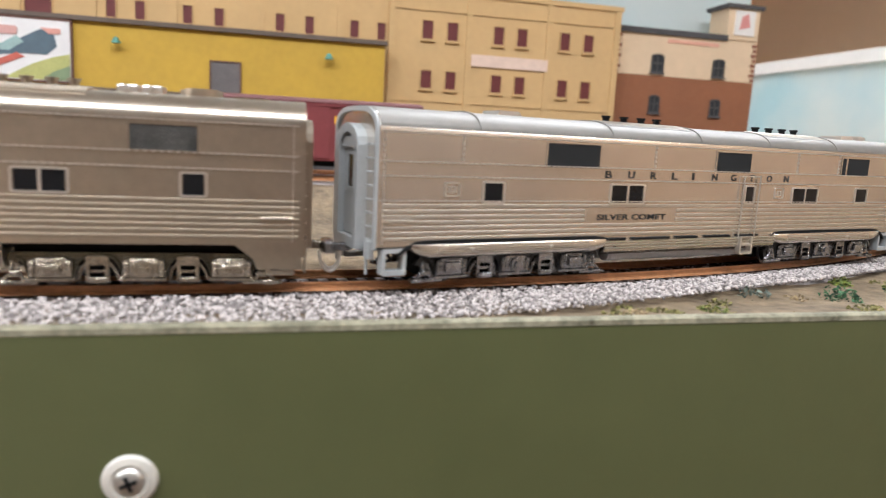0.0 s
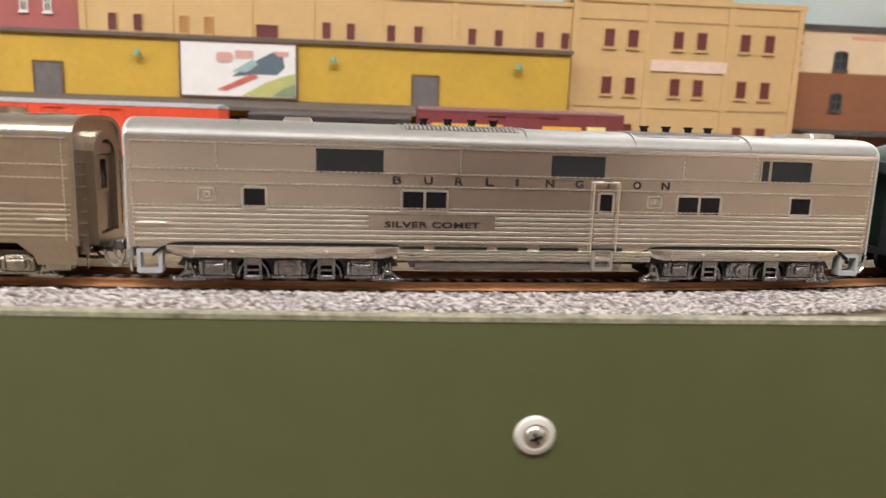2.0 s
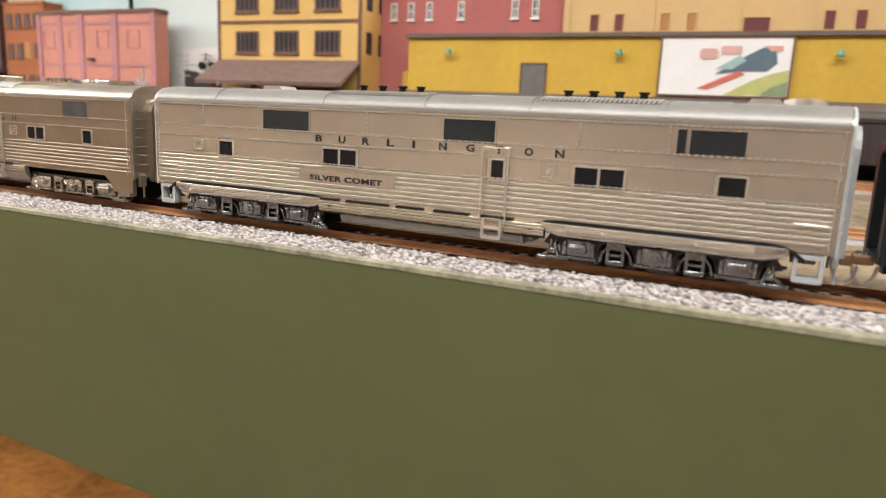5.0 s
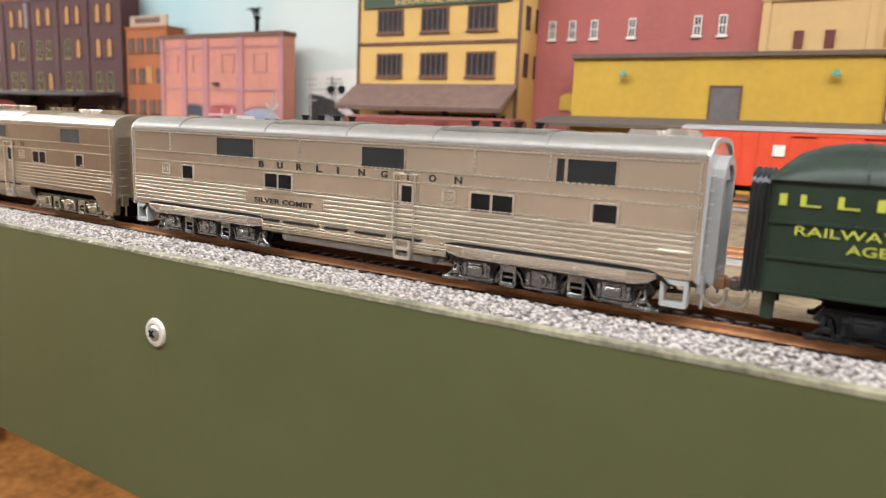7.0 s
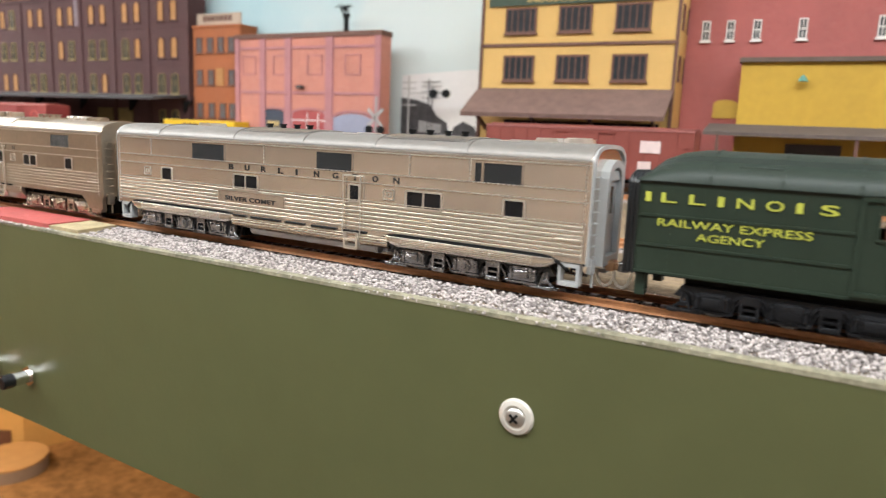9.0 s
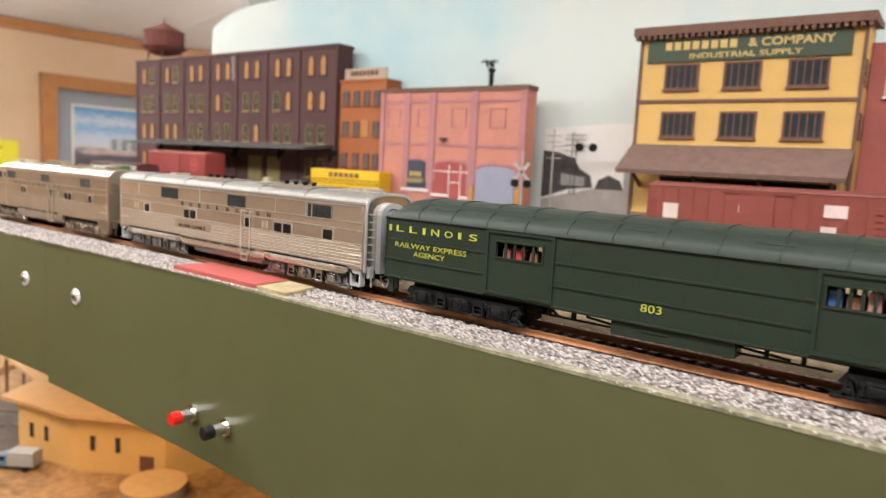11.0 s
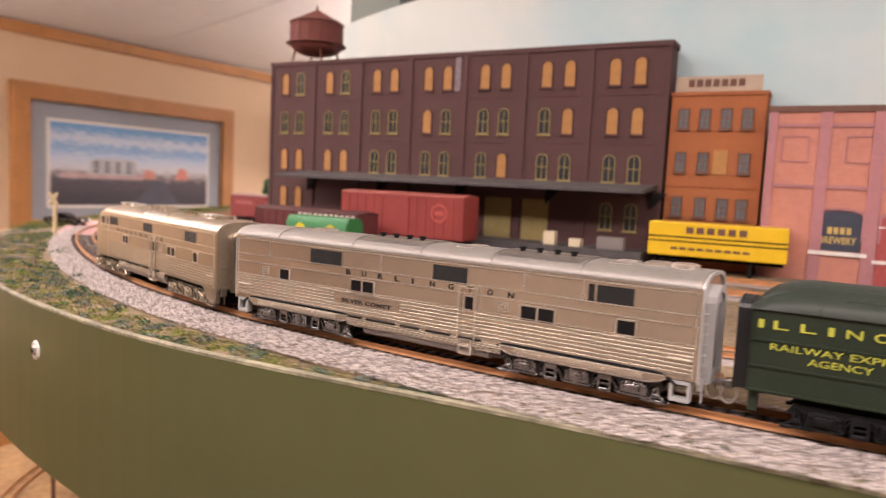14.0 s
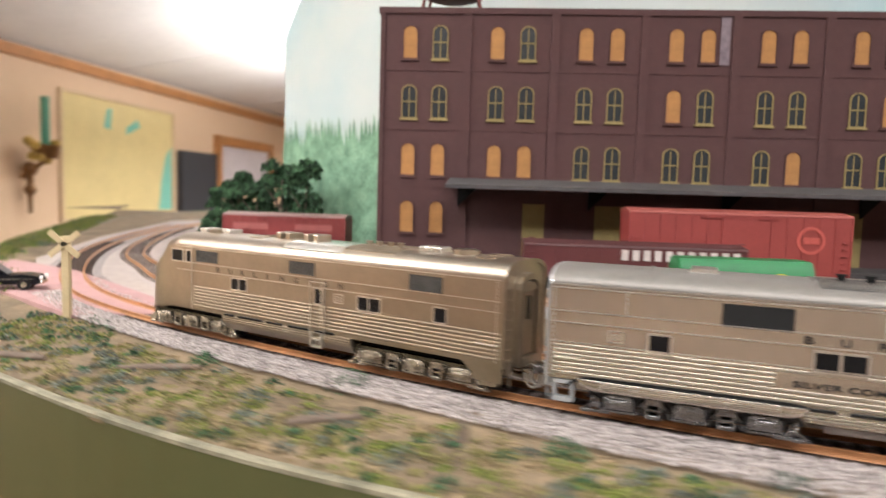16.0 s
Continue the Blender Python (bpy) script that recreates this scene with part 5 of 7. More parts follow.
part("roof", rod(bm_new(), (0, 0, 0.05), (0, 0, 0.068), 0.0355, 28, 0.002), TANK, tank)
part("finial", rod(bm_new(), (0, 0, 0.067), (0, 0, 0.0745), 0.0022, 8, 0.0006), TANK, tank)
for e, g in ((1, 1), (1, -1), (-1, 1), (-1, -1)):
    part("leg", rod(bm_new(), (e * 0.024, g * 0.017 - 0.001, 0.0), (e * 0.019, g * 0.017, 0.022), 0.0013, 6), TANK, tank)
part("balcony", ring(bm_new(), round_rect(-0.0385, 0.0385, -0.0385, 0.0385, 0.0384, 8), round_rect(-0.0335, 0.0335, -0.0335, 0.0335, 0.0334, 8), "z", 0.0225, 0.0236), TANK, tank)

# narrow orange brick house
ORB = brick_mat("orange_brick", (0.33, 0.105, 0.033), (0.28, 0.085, 0.028), (0.36, 0.15, 0.07))
bun = house("orange_brick_house", "narrow orange brick house with a rooftop sign", -1.3265, -1.2415, 0.434, 0.03, 0.1755, ORB)
part("cornice", box(bm_new(), -1.3275, -1.2405, 0.4325, 0.464, 0.1735, 0.1768), ORB, bun)
part("belt_course", box(bm_new(), -1.3265, -1.2415, 0.4328, 0.4345, 0.0865, 0.0895), ORB, bun)
sg = part("sign_board", box(bm_new(), -1.325, -1.2475, 0.440, 0.4425, 0.178, 0.1925), mat("sign_tan", (0.42, 0.33, 0.25), 0.8, var=0.12, scale=60), bun, "weathered tan sign board with dark lettering")
part("lettering", bars(bm_new(), -1.313, 0.1825, 7, 0.0055, 0.0068, 0.002, 0.4394, 0.4401), BROWN_TRIM, sg)
for z, xs in ((0.142, (-1.319, -1.2995, -1.2805, -1.262)), (0.1005, (-1.319, -1.2985, -1.262)), (0.0575, (-1.3195, -1.298, -1.278, -1.261))):
    for x in xs:
        window(bun, x, z, 0.0098, 0.019, 0.4336, PANE_GREY, BROWN_TRIM, sash=True)
part("bricked_window", box(bm_new(), -1.2845, -1.2715, 0.4332, 0.4342, 0.099, 0.122), BOARD, bun)

# pink brewery front, a flat printed front on board
PK = brick_mat("pink_brick", (0.47, 0.185, 0.13), (0.54, 0.235, 0.17), (0.55, 0.32, 0.28), 0.0016)
PKB = brick_mat("pink_pilaster", (0.36, 0.155, 0.165), (0.42, 0.19, 0.2), (0.48, 0.29, 0.3), 0.0016)
PKD = mat("pink_dark", (0.34, 0.07, 0.065), 0.8, var=0.15, scale=60)
pk = house("pink_brick_warehouse", "faded pink brick warehouse front with arched doors", -1.2375, -1.0185, 0.4215, 0.02, 0.159, PK)
part("parapet", box(bm_new(), -1.2385, -1.0175, 0.4200, 0.4425, 0.1555, 0.161), BROWN_TRIM, pk, "dark red coping")
for x, w in ((-1.2375, 0.007), (-1.197, 0.009), (-1.157, 0.0100), (-1.0955, 0.011), (-1.0265, 0.008)):
    part("pilaster", box(bm_new(), x, x + w, 0.4198, 0.4217, BASE, 0.1555), PKB, pk)
for z in (0.144, 0.091):
    part("belt_course", box(bm_new(), -1.2375, -1.0185, 0.4202, 0.4217, z - 0.0015, z + 0.0015), PKB, pk)
DARKBLUE = mat("sign_navy", (0.035, 0.045, 0.07), 0.6, var=0.15)
LG = mat("letter_gold", (0.5, 0.36, 0.12), 0.6)
bp = part("arched_sign", prism(bm_new(), arch(-1.193, -1.158, 0.036, 0.0705, 0.004), "y", 0.4203, 0.4217), DARKBLUE, pk, "navy arched sign panel with gold lettering")
t = part("lettering", text_mesh("BREWERY", 0.0062, 0.028, LG, bold=0.02), LG, bp)
t.location = (-1.1895, 0.4202, 0.042)
part("lettering_bar", bars(bm_new(), -1.184, 0.0505, 4, 0.0036, 0.006, 0.0012, 0.4199, 0.4203), LG, bp)
part("sill", box(bm_new(), -1.1975, -1.153, 0.4192, 0.4217, 0.0318, 0.0352), WHITE, pk)
dr = part("freight_door", prism(bm_new(), arch(-1.1465, -1.0945, BASE, 0.0705, 0.006), "y", 0.4203, 0.4217), PKD, pk, "dark red freight door with white frame")
bm = bm_new()
for x in (-1.122, -1.105):
    box(bm, x - 0.0006, x + 0.0006, 0.4196, 0.4204, BASE, 0.067)
box(bm, -1.1465, -1.0945, 0.4196, 0.4204, 0.058, 0.0592)
box(bm, -1.122, -1.105, 0.4196, 0.4204, 0.045, 0.0462)
box(bm, -1.149, -1.122, 0.4194, 0.4204, 0.0275, 0.0305)
box(bm, -1.105, -1.093, 0.4194, 0.4204, 0.0265, 0.0295)
part("door_frame", bm, WHITE, dr)
SHUT = mat("roller_lilac", (0.3, 0.31, 0.4), 0.6, var=0.1)
gd = part("roller_door", prism(bm_new(), arch(-1.083, -1.029, BASE, 0.068, 0.009), "y", 0.4205, 0.4217), SHUT, pk, "pale lilac roller door")
bm = bm_new()
for i in range(14):
    box(bm, -1.0825, -1.0295, 0.4200, 0.4206, 0.010 + i * 0.0039, 0.0126 + i * 0.0039)
part("slat", bm, SHUT, gd)
for xa, xb, z, h, rise in ((-1.1465, -1.0945, 0.0715, 0.002, 0.006), (-1.085, -1.027, 0.0695, 0.0025, 0.009), (-1.1945, -1.1565, 0.0715, 0.002, 0.004)):
    bm = ring(bm_new(), arch(xa, xb, 0.045, z + h, rise), arch(xa + 0.002, xb - 0.002, 0.045, z, rise), "y", 0.4202, 0.4218)
    part("brick_arch", bm, PKB, pk)
for x in (-1.215, -1.165, -1.112, -1.057):
    part("blind_window", ring(bm_new(), rect(x - 0.011, x + 0.011, 0.112, 0.135), rect(x - 0.010, x + 0.010, 0.113, 0.134), "y", 0.4206, 0.4218), PKB, pk)
part("lamp_head", box(bm_new(), -1.136, -1.128, 0.415, 0.4217, 0.096, 0.0995, 0.0008), DARKGREY, pk)
for x in (-1.0885, -1.0865, -1.0255, -1.0235):
    part("bollard", box(bm_new(), x, x + 0.0013, 0.4185, 0.4205, BASE, 0.043), mat("bollard_yellow", (0.6, 0.36, 0.03), 0.7), pk, "yellow and black guard post")
stack = thing("roof_stack", "black vent stack above the warehouse roof", "chimney", pose(-1.083, 0.443, 0.159))
part("pipe", rod(bm_new(), (0, 0, -0.02), (0, 0, 0.022), 0.0028, 12), BLACK, stack)
part("cap", rod(bm_new(), (0, 0, 0.021), (0, 0, 0.024), 0.0042, 12), BLACK, stack)
part("smoke_wool", tuft_mesh("smoke_wool", [(0, 0, 0.0225, 0.004, 0.008, 70), (-0.003, 0, 0.027, 0.0065, 0.009, 75), (-0.009, 0.001, 0.031, 0.0065, 0.006, 45), (0.004, 0, 0.030, 0.005, 0.006, 28)], BLACK, 41, 1.3), None, stack, "dark wisp of wool smoke on the stack")

# yellow clapboard supply house with overhanging roof over the dock
CLAP = mat("clapboard_yellow", (0.62, 0.4, 0.12), 0.7, var=0.05, scale=40)
CLAP_SIDE = mat("clapboard_tan", (0.42, 0.25, 0.075), 0.75, var=0.08, scale=60)
tw = house("supply_house", "yellow clapboard supply house with brown trim and barred windows", -0.873, -0.6905, 0.374, 0.06, 0.198, CLAP)
bm = bm_new()
for i in range(46):
    z = 0.0955 + i * 0.0022
    prism(bm, [(0.3740, z), (0.3733, z), (0.3739, z + 0.0021), (0.3740, z + 0.0021)], "x", -0.8725, -0.691)
part("clapboard", bm, CLAP, tw, kind="stuff")
bm = bm_new()
prism(bm, [(0.366, 0.194), (0.374, 0.194), (0.438, 0.200), (0.438, 0.204), (0.366, 0.2015)], "x", -0.8785, -0.685)
for i in range(34):
    x = -0.8765 + i * 0.00565
    box(bm, x, x + 0.0028, 0.3665, 0.3735, 0.1905, 0.1945)
part("eave_trim", bm, BROWN_TRIM, tw, "dark brown bracketed eaves")
part("trim_band", box(bm_new(), -0.8735, -0.69, 0.372, 0.3745, 0.1335, 0.1362), BROWN_TRIM, tw)
for x in (-0.8735, -0.6925):
    part("corner_board", box(bm_new(), x, x + 0.0028, 0.3722, 0.3746, BASE, 0.192), BROWN_TRIM, tw)
aw = part("awning_roof", prism(bm_new(), [(0.3375, 0.0675), (0.374, 0.0925), (0.374, 0.0955), (0.3365, 0.0715)], "x", -0.8745, -0.69), mat("brown_shingle", (0.17, 0.105, 0.085), 0.9, var=0.25, scale=120, bump=0.5, bscale=400), tw, "brown shingled awning over the dock")
for x in (-0.864, -0.81, -0.756, -0.702):
    bm = bm_new()
    prism(bm, [(0.374, 0.055), (0.374, 0.06), (0.345, 0.0735), (0.343, 0.071)], "x", x - 0.001, x + 0.001)
    part("awning_brace", bm, BROWN_TRIM, aw)
gs = part("sign_board", box(bm_new(), -0.8655, -0.70, 0.3715, 0.3735, 0.170, 0.1895), mat("sign_green", (0.035, 0.055, 0.032), 0.6, var=0.12), tw, "dark green sign board with gold lettering")
t = part("lettering", text_mesh("& COMPANY", 0.0072, 0.066, LG, bold=0.02), LG, gs)
t.location = (-0.778, 0.3714, 0.1802)
t = part("lettering", text_mesh("INDUSTRIAL SUPPLY", 0.0048, 0.092, LG, bold=0.02), LG, gs)
t.location = (-0.827, 0.3714, 0.1722)
part("lettering_bar", bars(bm_new(), -0.849, 0.1802, 8, 0.0058, 0.0072, 0.0022, 0.3709, 0.3716), LG, gs)
for z, h in ((0.1455, 0.0225), (0.1025, 0.0225)):
    for x in (-0.848, -0.796, -0.7445):
        window(tw, x, z, 0.030, h, 0.3732, PANE, BROWN_TRIM, sash=False, bars_n=4, rim=0.0018)
for y in (0.385, 0.41):
    for z in (0.103, 0.146):
        part("side_window", box(bm_new(), -0.6908, -0.6899, y, y + 0.011, z, z + 0.022), PANE, tw)
part("base_board", box(bm_new(), -0.8732, -0.6903, 0.3728, 0.3742, BASE, 0.031), mat("base_brown", (0.2, 0.12, 0.09), 0.9), tw)
# flat black panel; the dock's inner darkness is put into its colour
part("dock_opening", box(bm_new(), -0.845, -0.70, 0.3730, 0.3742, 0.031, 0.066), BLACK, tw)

# red house behind
RED = brick_mat("rose_brick", (0.36, 0.1, 0.09), (0.4, 0.12, 0.1), (0.42, 0.2, 0.18), 0.0012)
rh = house("rose_brick_house", "rose red brick house with small white-silled windows", -0.69, -0.4905, 0.4145, 0.03, 0.185, RED)
for x in (-0.6775, -0.6575, -0.6365, -0.6015, -0.545, -0.5245):
    window(rh, x, 0.1405, 0.0062, 0.0165, 0.4141, PANE, WHITE, rim=0.001)
part("wall_lamp", ball(bm_new(), (-0.571, 0.408, 0.088), 0.004, 2), WHITE, rh, "small white wall lamp")
part("loading_hatch", prism(bm_new(), arch(-0.662, -0.642, 0.074, 0.09, 0.004), "y", 0.4132, 0.4148), mat("hatch_yellow", (0.55, 0.36, 0.05), 0.7), rh)

# yellow warehouse with a billboard
YEL = mat("mustard_paint", (0.5, 0.315, 0.03), 0.7, var=0.1, scale=25)
yw = house("yellow_warehouse", "long mustard yellow warehouse with grey doors and a billboard", -0.639, -0.0505, 0.3815, 0.032, 0.1185, YEL)
part("roof", prism(bm_new(), [(0.3775, 0.1185), (0.415, 0.1195), (0.415, 0.123), (0.3775, 0.122)], "x", -0.641, -0.0485), mat("roof_brown_grey", (0.13, 0.1, 0.08), 0.9, var=0.2), yw, "flat brown-grey roof edge")
dk = part("dock_roof", prism(bm_new(), [(0.347, 0.0585), (0.3815, 0.0655), (0.3815, 0.0685), (0.347, 0.0615)], "x", -0.66, -0.06), mat("dock_grey_brown", (0.12, 0.095, 0.08), 0.9, var=0.2), yw, "dark dock roof along the front")
for i in range(7):
    part("dock_post", box(bm_new(), -0.65 + i * 0.097, -0.6475 + i * 0.097, 0.3485, 0.351, BASE, 0.06), BROWN_TRIM, yw)
for i in range(5):
    x = -0.60 + i * 0.118
    part("dock_door", box(bm_new(), x, x + 0.04, 0.3805, 0.382, BASE, 0.054), BLACK if i % 2 else DARKGREY, yw)
for x in (-0.5205, -0.1935):
    d = part("grey_door", box(bm_new(), x, x + 0.0225, 0.3803, 0.382, 0.0675, 0.0945), mat("door_grey", (0.13, 0.115, 0.11), 0.7, var=0.2), yw, "grey upper door")
    part("door_frame", ring(bm_new(), rect(x - 0.0012, x + 0.0237, 0.0668, 0.0957), rect(x, x + 0.0225, 0.0675, 0.0945), "y", 0.3796, 0.3818), BROWN_TRIM, d)
TEAL = mat("lamp_teal", (0.12, 0.3, 0.24), 0.5)
for x in (-0.593, -0.432, -0.264, -0.0985):
    bm = rod(bm_new(), (x, 0.3815, 0.105), (x, 0.3755, 0.107), 0.0006, 6)
    rod(bm, (x, 0.3755, 0.1075), (x, 0.3755, 0.103), 0.0015, 12, 0.0038)
    part("gooseneck_lamp", bm, TEAL, yw, "teal green gooseneck wall lamp")
bb = thing("billboard", "white painted billboard showing a streaking train over fields", "billboard")
BBW = mat("billboard_white", (0.72, 0.7, 0.68), 0.6, var=0.05)
part("panel", box(bm_new(), -0.3965, -0.2975, 0.3785, 0.3805, 0.071, 0.1165), BBW, bb)
for nm, pts, c, k in (("painted_field", [(-0.345, 0.0715), (-0.298, 0.0715), (-0.298, 0.092), (-0.31, 0.089), (-0.325, 0.083)], (0.42, 0.42, 0.14), 0), ("painted_meadow", [(-0.318, 0.0715), (-0.298, 0.0715), (-0.298, 0.083), (-0.31, 0.078)], (0.2, 0.26, 0.14), 1), ("painted_train", [(-0.353, 0.088), (-0.33, 0.103), (-0.318, 0.1095), (-0.309, 0.107), (-0.307, 0.097), (-0.314, 0.0905), (-0.33, 0.0905)], (0.09, 0.13, 0.16), 1),
                      ("painted_flash", [(-0.353, 0.092), (-0.335, 0.1035), (-0.33, 0.099), (-0.34, 0.092)], (0.3, 0.42, 0.4), 2), ("painted_banner", [(-0.366, 0.0765), (-0.335, 0.091), (-0.33, 0.088), (-0.358, 0.0755)], (0.5, 0.12, 0.08), 2), ("painted_script", round_rect(-0.366, -0.352, 0.1, 0.1085, 0.003), (0.55, 0.32, 0.28), 3), ("painted_script", round_rect(-0.35, -0.334, 0.104, 0.1105, 0.002), (0.55, 0.32, 0.28), 3), ("painted_script", [(-0.318, 0.1105), (-0.304, 0.1105), (-0.304, 0.1065), (-0.312, 0.106)], (0.6, 0.3, 0.24), 3)):
    part(nm, prism(bm_new(), pts, "y", 0.3783 - 0.0002 * k, 0.3787), mat(nm, c, 0.6, var=0.15, scale=90), bb)
part("border", ring(bm_new(), rect(-0.398, -0.296, 0.0695, 0.118), rect(-0.3965, -0.2975, 0.071, 0.1165), "y", 0.378, 0.381), BROWN_TRIM, bb)

# long cream building, two levels of maroon windows
CRM = mat("cream_stucco", (0.55, 0.37, 0.165), 0.8, var=0.06, scale=25)
cr = house("cream_factory", "long cream coloured factory with rows of maroon windows", -0.4905, 0.180, 0.4045, 0.04, 0.166, CRM)
part("end_block", box(bm_new(), -0.045, 0.180, 0.4015, 0.4048, BASE, 0.172), CRM, cr)
part("gable", prism(bm_new(), [(0.03, 0.170), (0.108, 0.170), (0.108, 0.186), (0.098, 0.192), (0.04, 0.192), (0.03, 0.186)], "y", 0.4012, 0.42), CRM, cr)
part("coping", box(bm_new(), -0.4915, -0.045, 0.4025, 0.446, 0.164, 0.168), CRM, cr)
part("coping", box(bm_new(), -0.047, 0.182, 0.3998, 0.446, 0.170, 0.1745), CRM, cr)
for x in (-0.4905, -0.415, -0.345, -0.29, -0.228, -0.158, -0.09):
    part("pilaster", box(bm_new(), x, x + 0.006, 0.4032, 0.4048, BASE, 0.164), CRM, cr)
for x in (-0.0445, 0.027, 0.105, 0.174):
    part("pilaster", box(bm_new(), x, x + 0.006, 0.4002, 0.4018, BASE, 0.17), CRM, cr)
for z in (0.1555, 0.0755):
    part("belt_course", box(bm_new(), -0.045, 0.180, 0.4003, 0.4018, z - 0.001, z + 0.001), CRM, cr)
for x in (-0.466, -0.444, -0.277, -0.255, -0.218, -0.193, -0.143, -0.118, -0.079, -0.055):
    window(cr, x, 0.1255, 0.0082, 0.0155, 0.4041, MAROON_PANE, CRM, rim=0.0006, sash=False)
for x in (-0.404, -0.382):
    window(cr, x, 0.1255, 0.008, 0.0155, 0.4041, BOARD, CRM, rim=0.0006, sash=False)
window(cr, -0.3365, 0.1245, 0.0205, 0.012, 0.4041, MAROON_PANE, CRM, rim=0.0006, sash=False)
for z in (0.1295, 0.0860, 0.0425):
    for x in (-0.0145, 0.0085, 0.0525, 0.0755, 0.1185, 0.1425):
        if z < 0.05 and 0.03 < x < 0.1:
            continue
        window(cr, x, z, 0.0105, 0.0168, 0.4011, MAROON_PANE, CRM, rim=0.0006, sash=False)
part("arched_gate", prism(bm_new(), arch(0.045, 0.095, BASE, 0.05, 0.008), "y", 0.4007, 0.4018), BLACK, cr)
part("name_board", box(bm_new(), 0.0325, 0.1075, 0.3995, 0.4012, 0.109, 0.1195), mat("board_pale_pink", (0.68, 0.52, 0.42), 0.7), cr, "pale pink name board")

# cream-over-brown corner house with a small tower
BRN = brick_mat("brown_brick", (0.27, 0.105, 0.045), (0.24, 0.09, 0.04), (0.3, 0.15, 0.08))
CRU = mat("cream_paint", (0.68, 0.52, 0.34), 0.7, var=0.05)
bh = house("corner_house", "brown brick corner house with a cream upper storey", 0.186, 0.347, 0.419, 0.05, 0.1155, BRN)
part("upper_wall", box(bm_new(), 0.186, 0.347, 0.4195, 0.469, 0.1157, 0.158), CRU, bh, "cream upper storey")
part("coping", box(bm_new(), 0.185, 0.31, 0.417, 0.47, 0.156, 0.1615), DARKGREY, bh)
part("tower", box(bm_new(), 0.309, 0.3455, 0.418, 0.45, 0.158, 0.19), CRU, bh)
part("tower_roof", box(bm_new(), 0.3055, 0.349, 0.415, 0.453, 0.189, 0.193), DARKGREY, bh)
part("tower_sign", box(bm_new(), 0.3165, 0.340, 0.4168, 0.4182, 0.1625, 0.187), WHITE, bh, "white sign with a red emblem")
part("tower_emblem", prism(bm_new(), [(0.322, 0.168), (0.334, 0.171), (0.331, 0.184), (0.324, 0.181)], "y", 0.4163, 0.4169), mat("emblem_red", (0.6, 0.25, 0.23), 0.6), bh)
QUOIN = mat("quoin_brown", (0.25, 0.1, 0.06), 0.8)
for i in range(8):
    part("quoin", box(bm_new(), 0.186, 0.190 + 0.002 * (i % 2), 0.4185, 0.4197, 0.1165 + i * 0.005, 0.1195 + i * 0.005), QUOIN, bh)
    part("quoin", box(bm_new(), 0.343 - 0.002 * (i % 2), 0.347, 0.4185, 0.4197, 0.1165 + i * 0.005, 0.1195 + i * 0.005), QUOIN, bh)
for x in (0.2265, 0.297):
    window(bh, x, 0.119, 0.0135, 0.018, 0.4189, PANE, DARKGREY, rise=0.003, rim=0.001)
    window(bh, x + 0.001, 0.079, 0.0115, 0.0175, 0.4184, PANE, DARKGREY, rise=0.003, rim=0.001)
part("lettering_bar", box(bm_new(), 0.243, 0.302, 0.4188, 0.4196, 0.149, 0.1525), mat("faded_red_script", (0.68, 0.36, 0.26), 0.7), bh)
pr = part("porch_roof", prism(bm_new(), [(0.39, 0.0545), (0.419, 0.0575), (0.419, 0.060), (0.39, 0.057)], "x", 0.19, 0.345), DARKGREY, bh)
for x in (0.195, 0.24, 0.29, 0.338):
    part("porch_post", box(bm_new(), x, x + 0.002, 0.391, 0.393, BASE, 0.0548), BROWN_TRIM, bh)


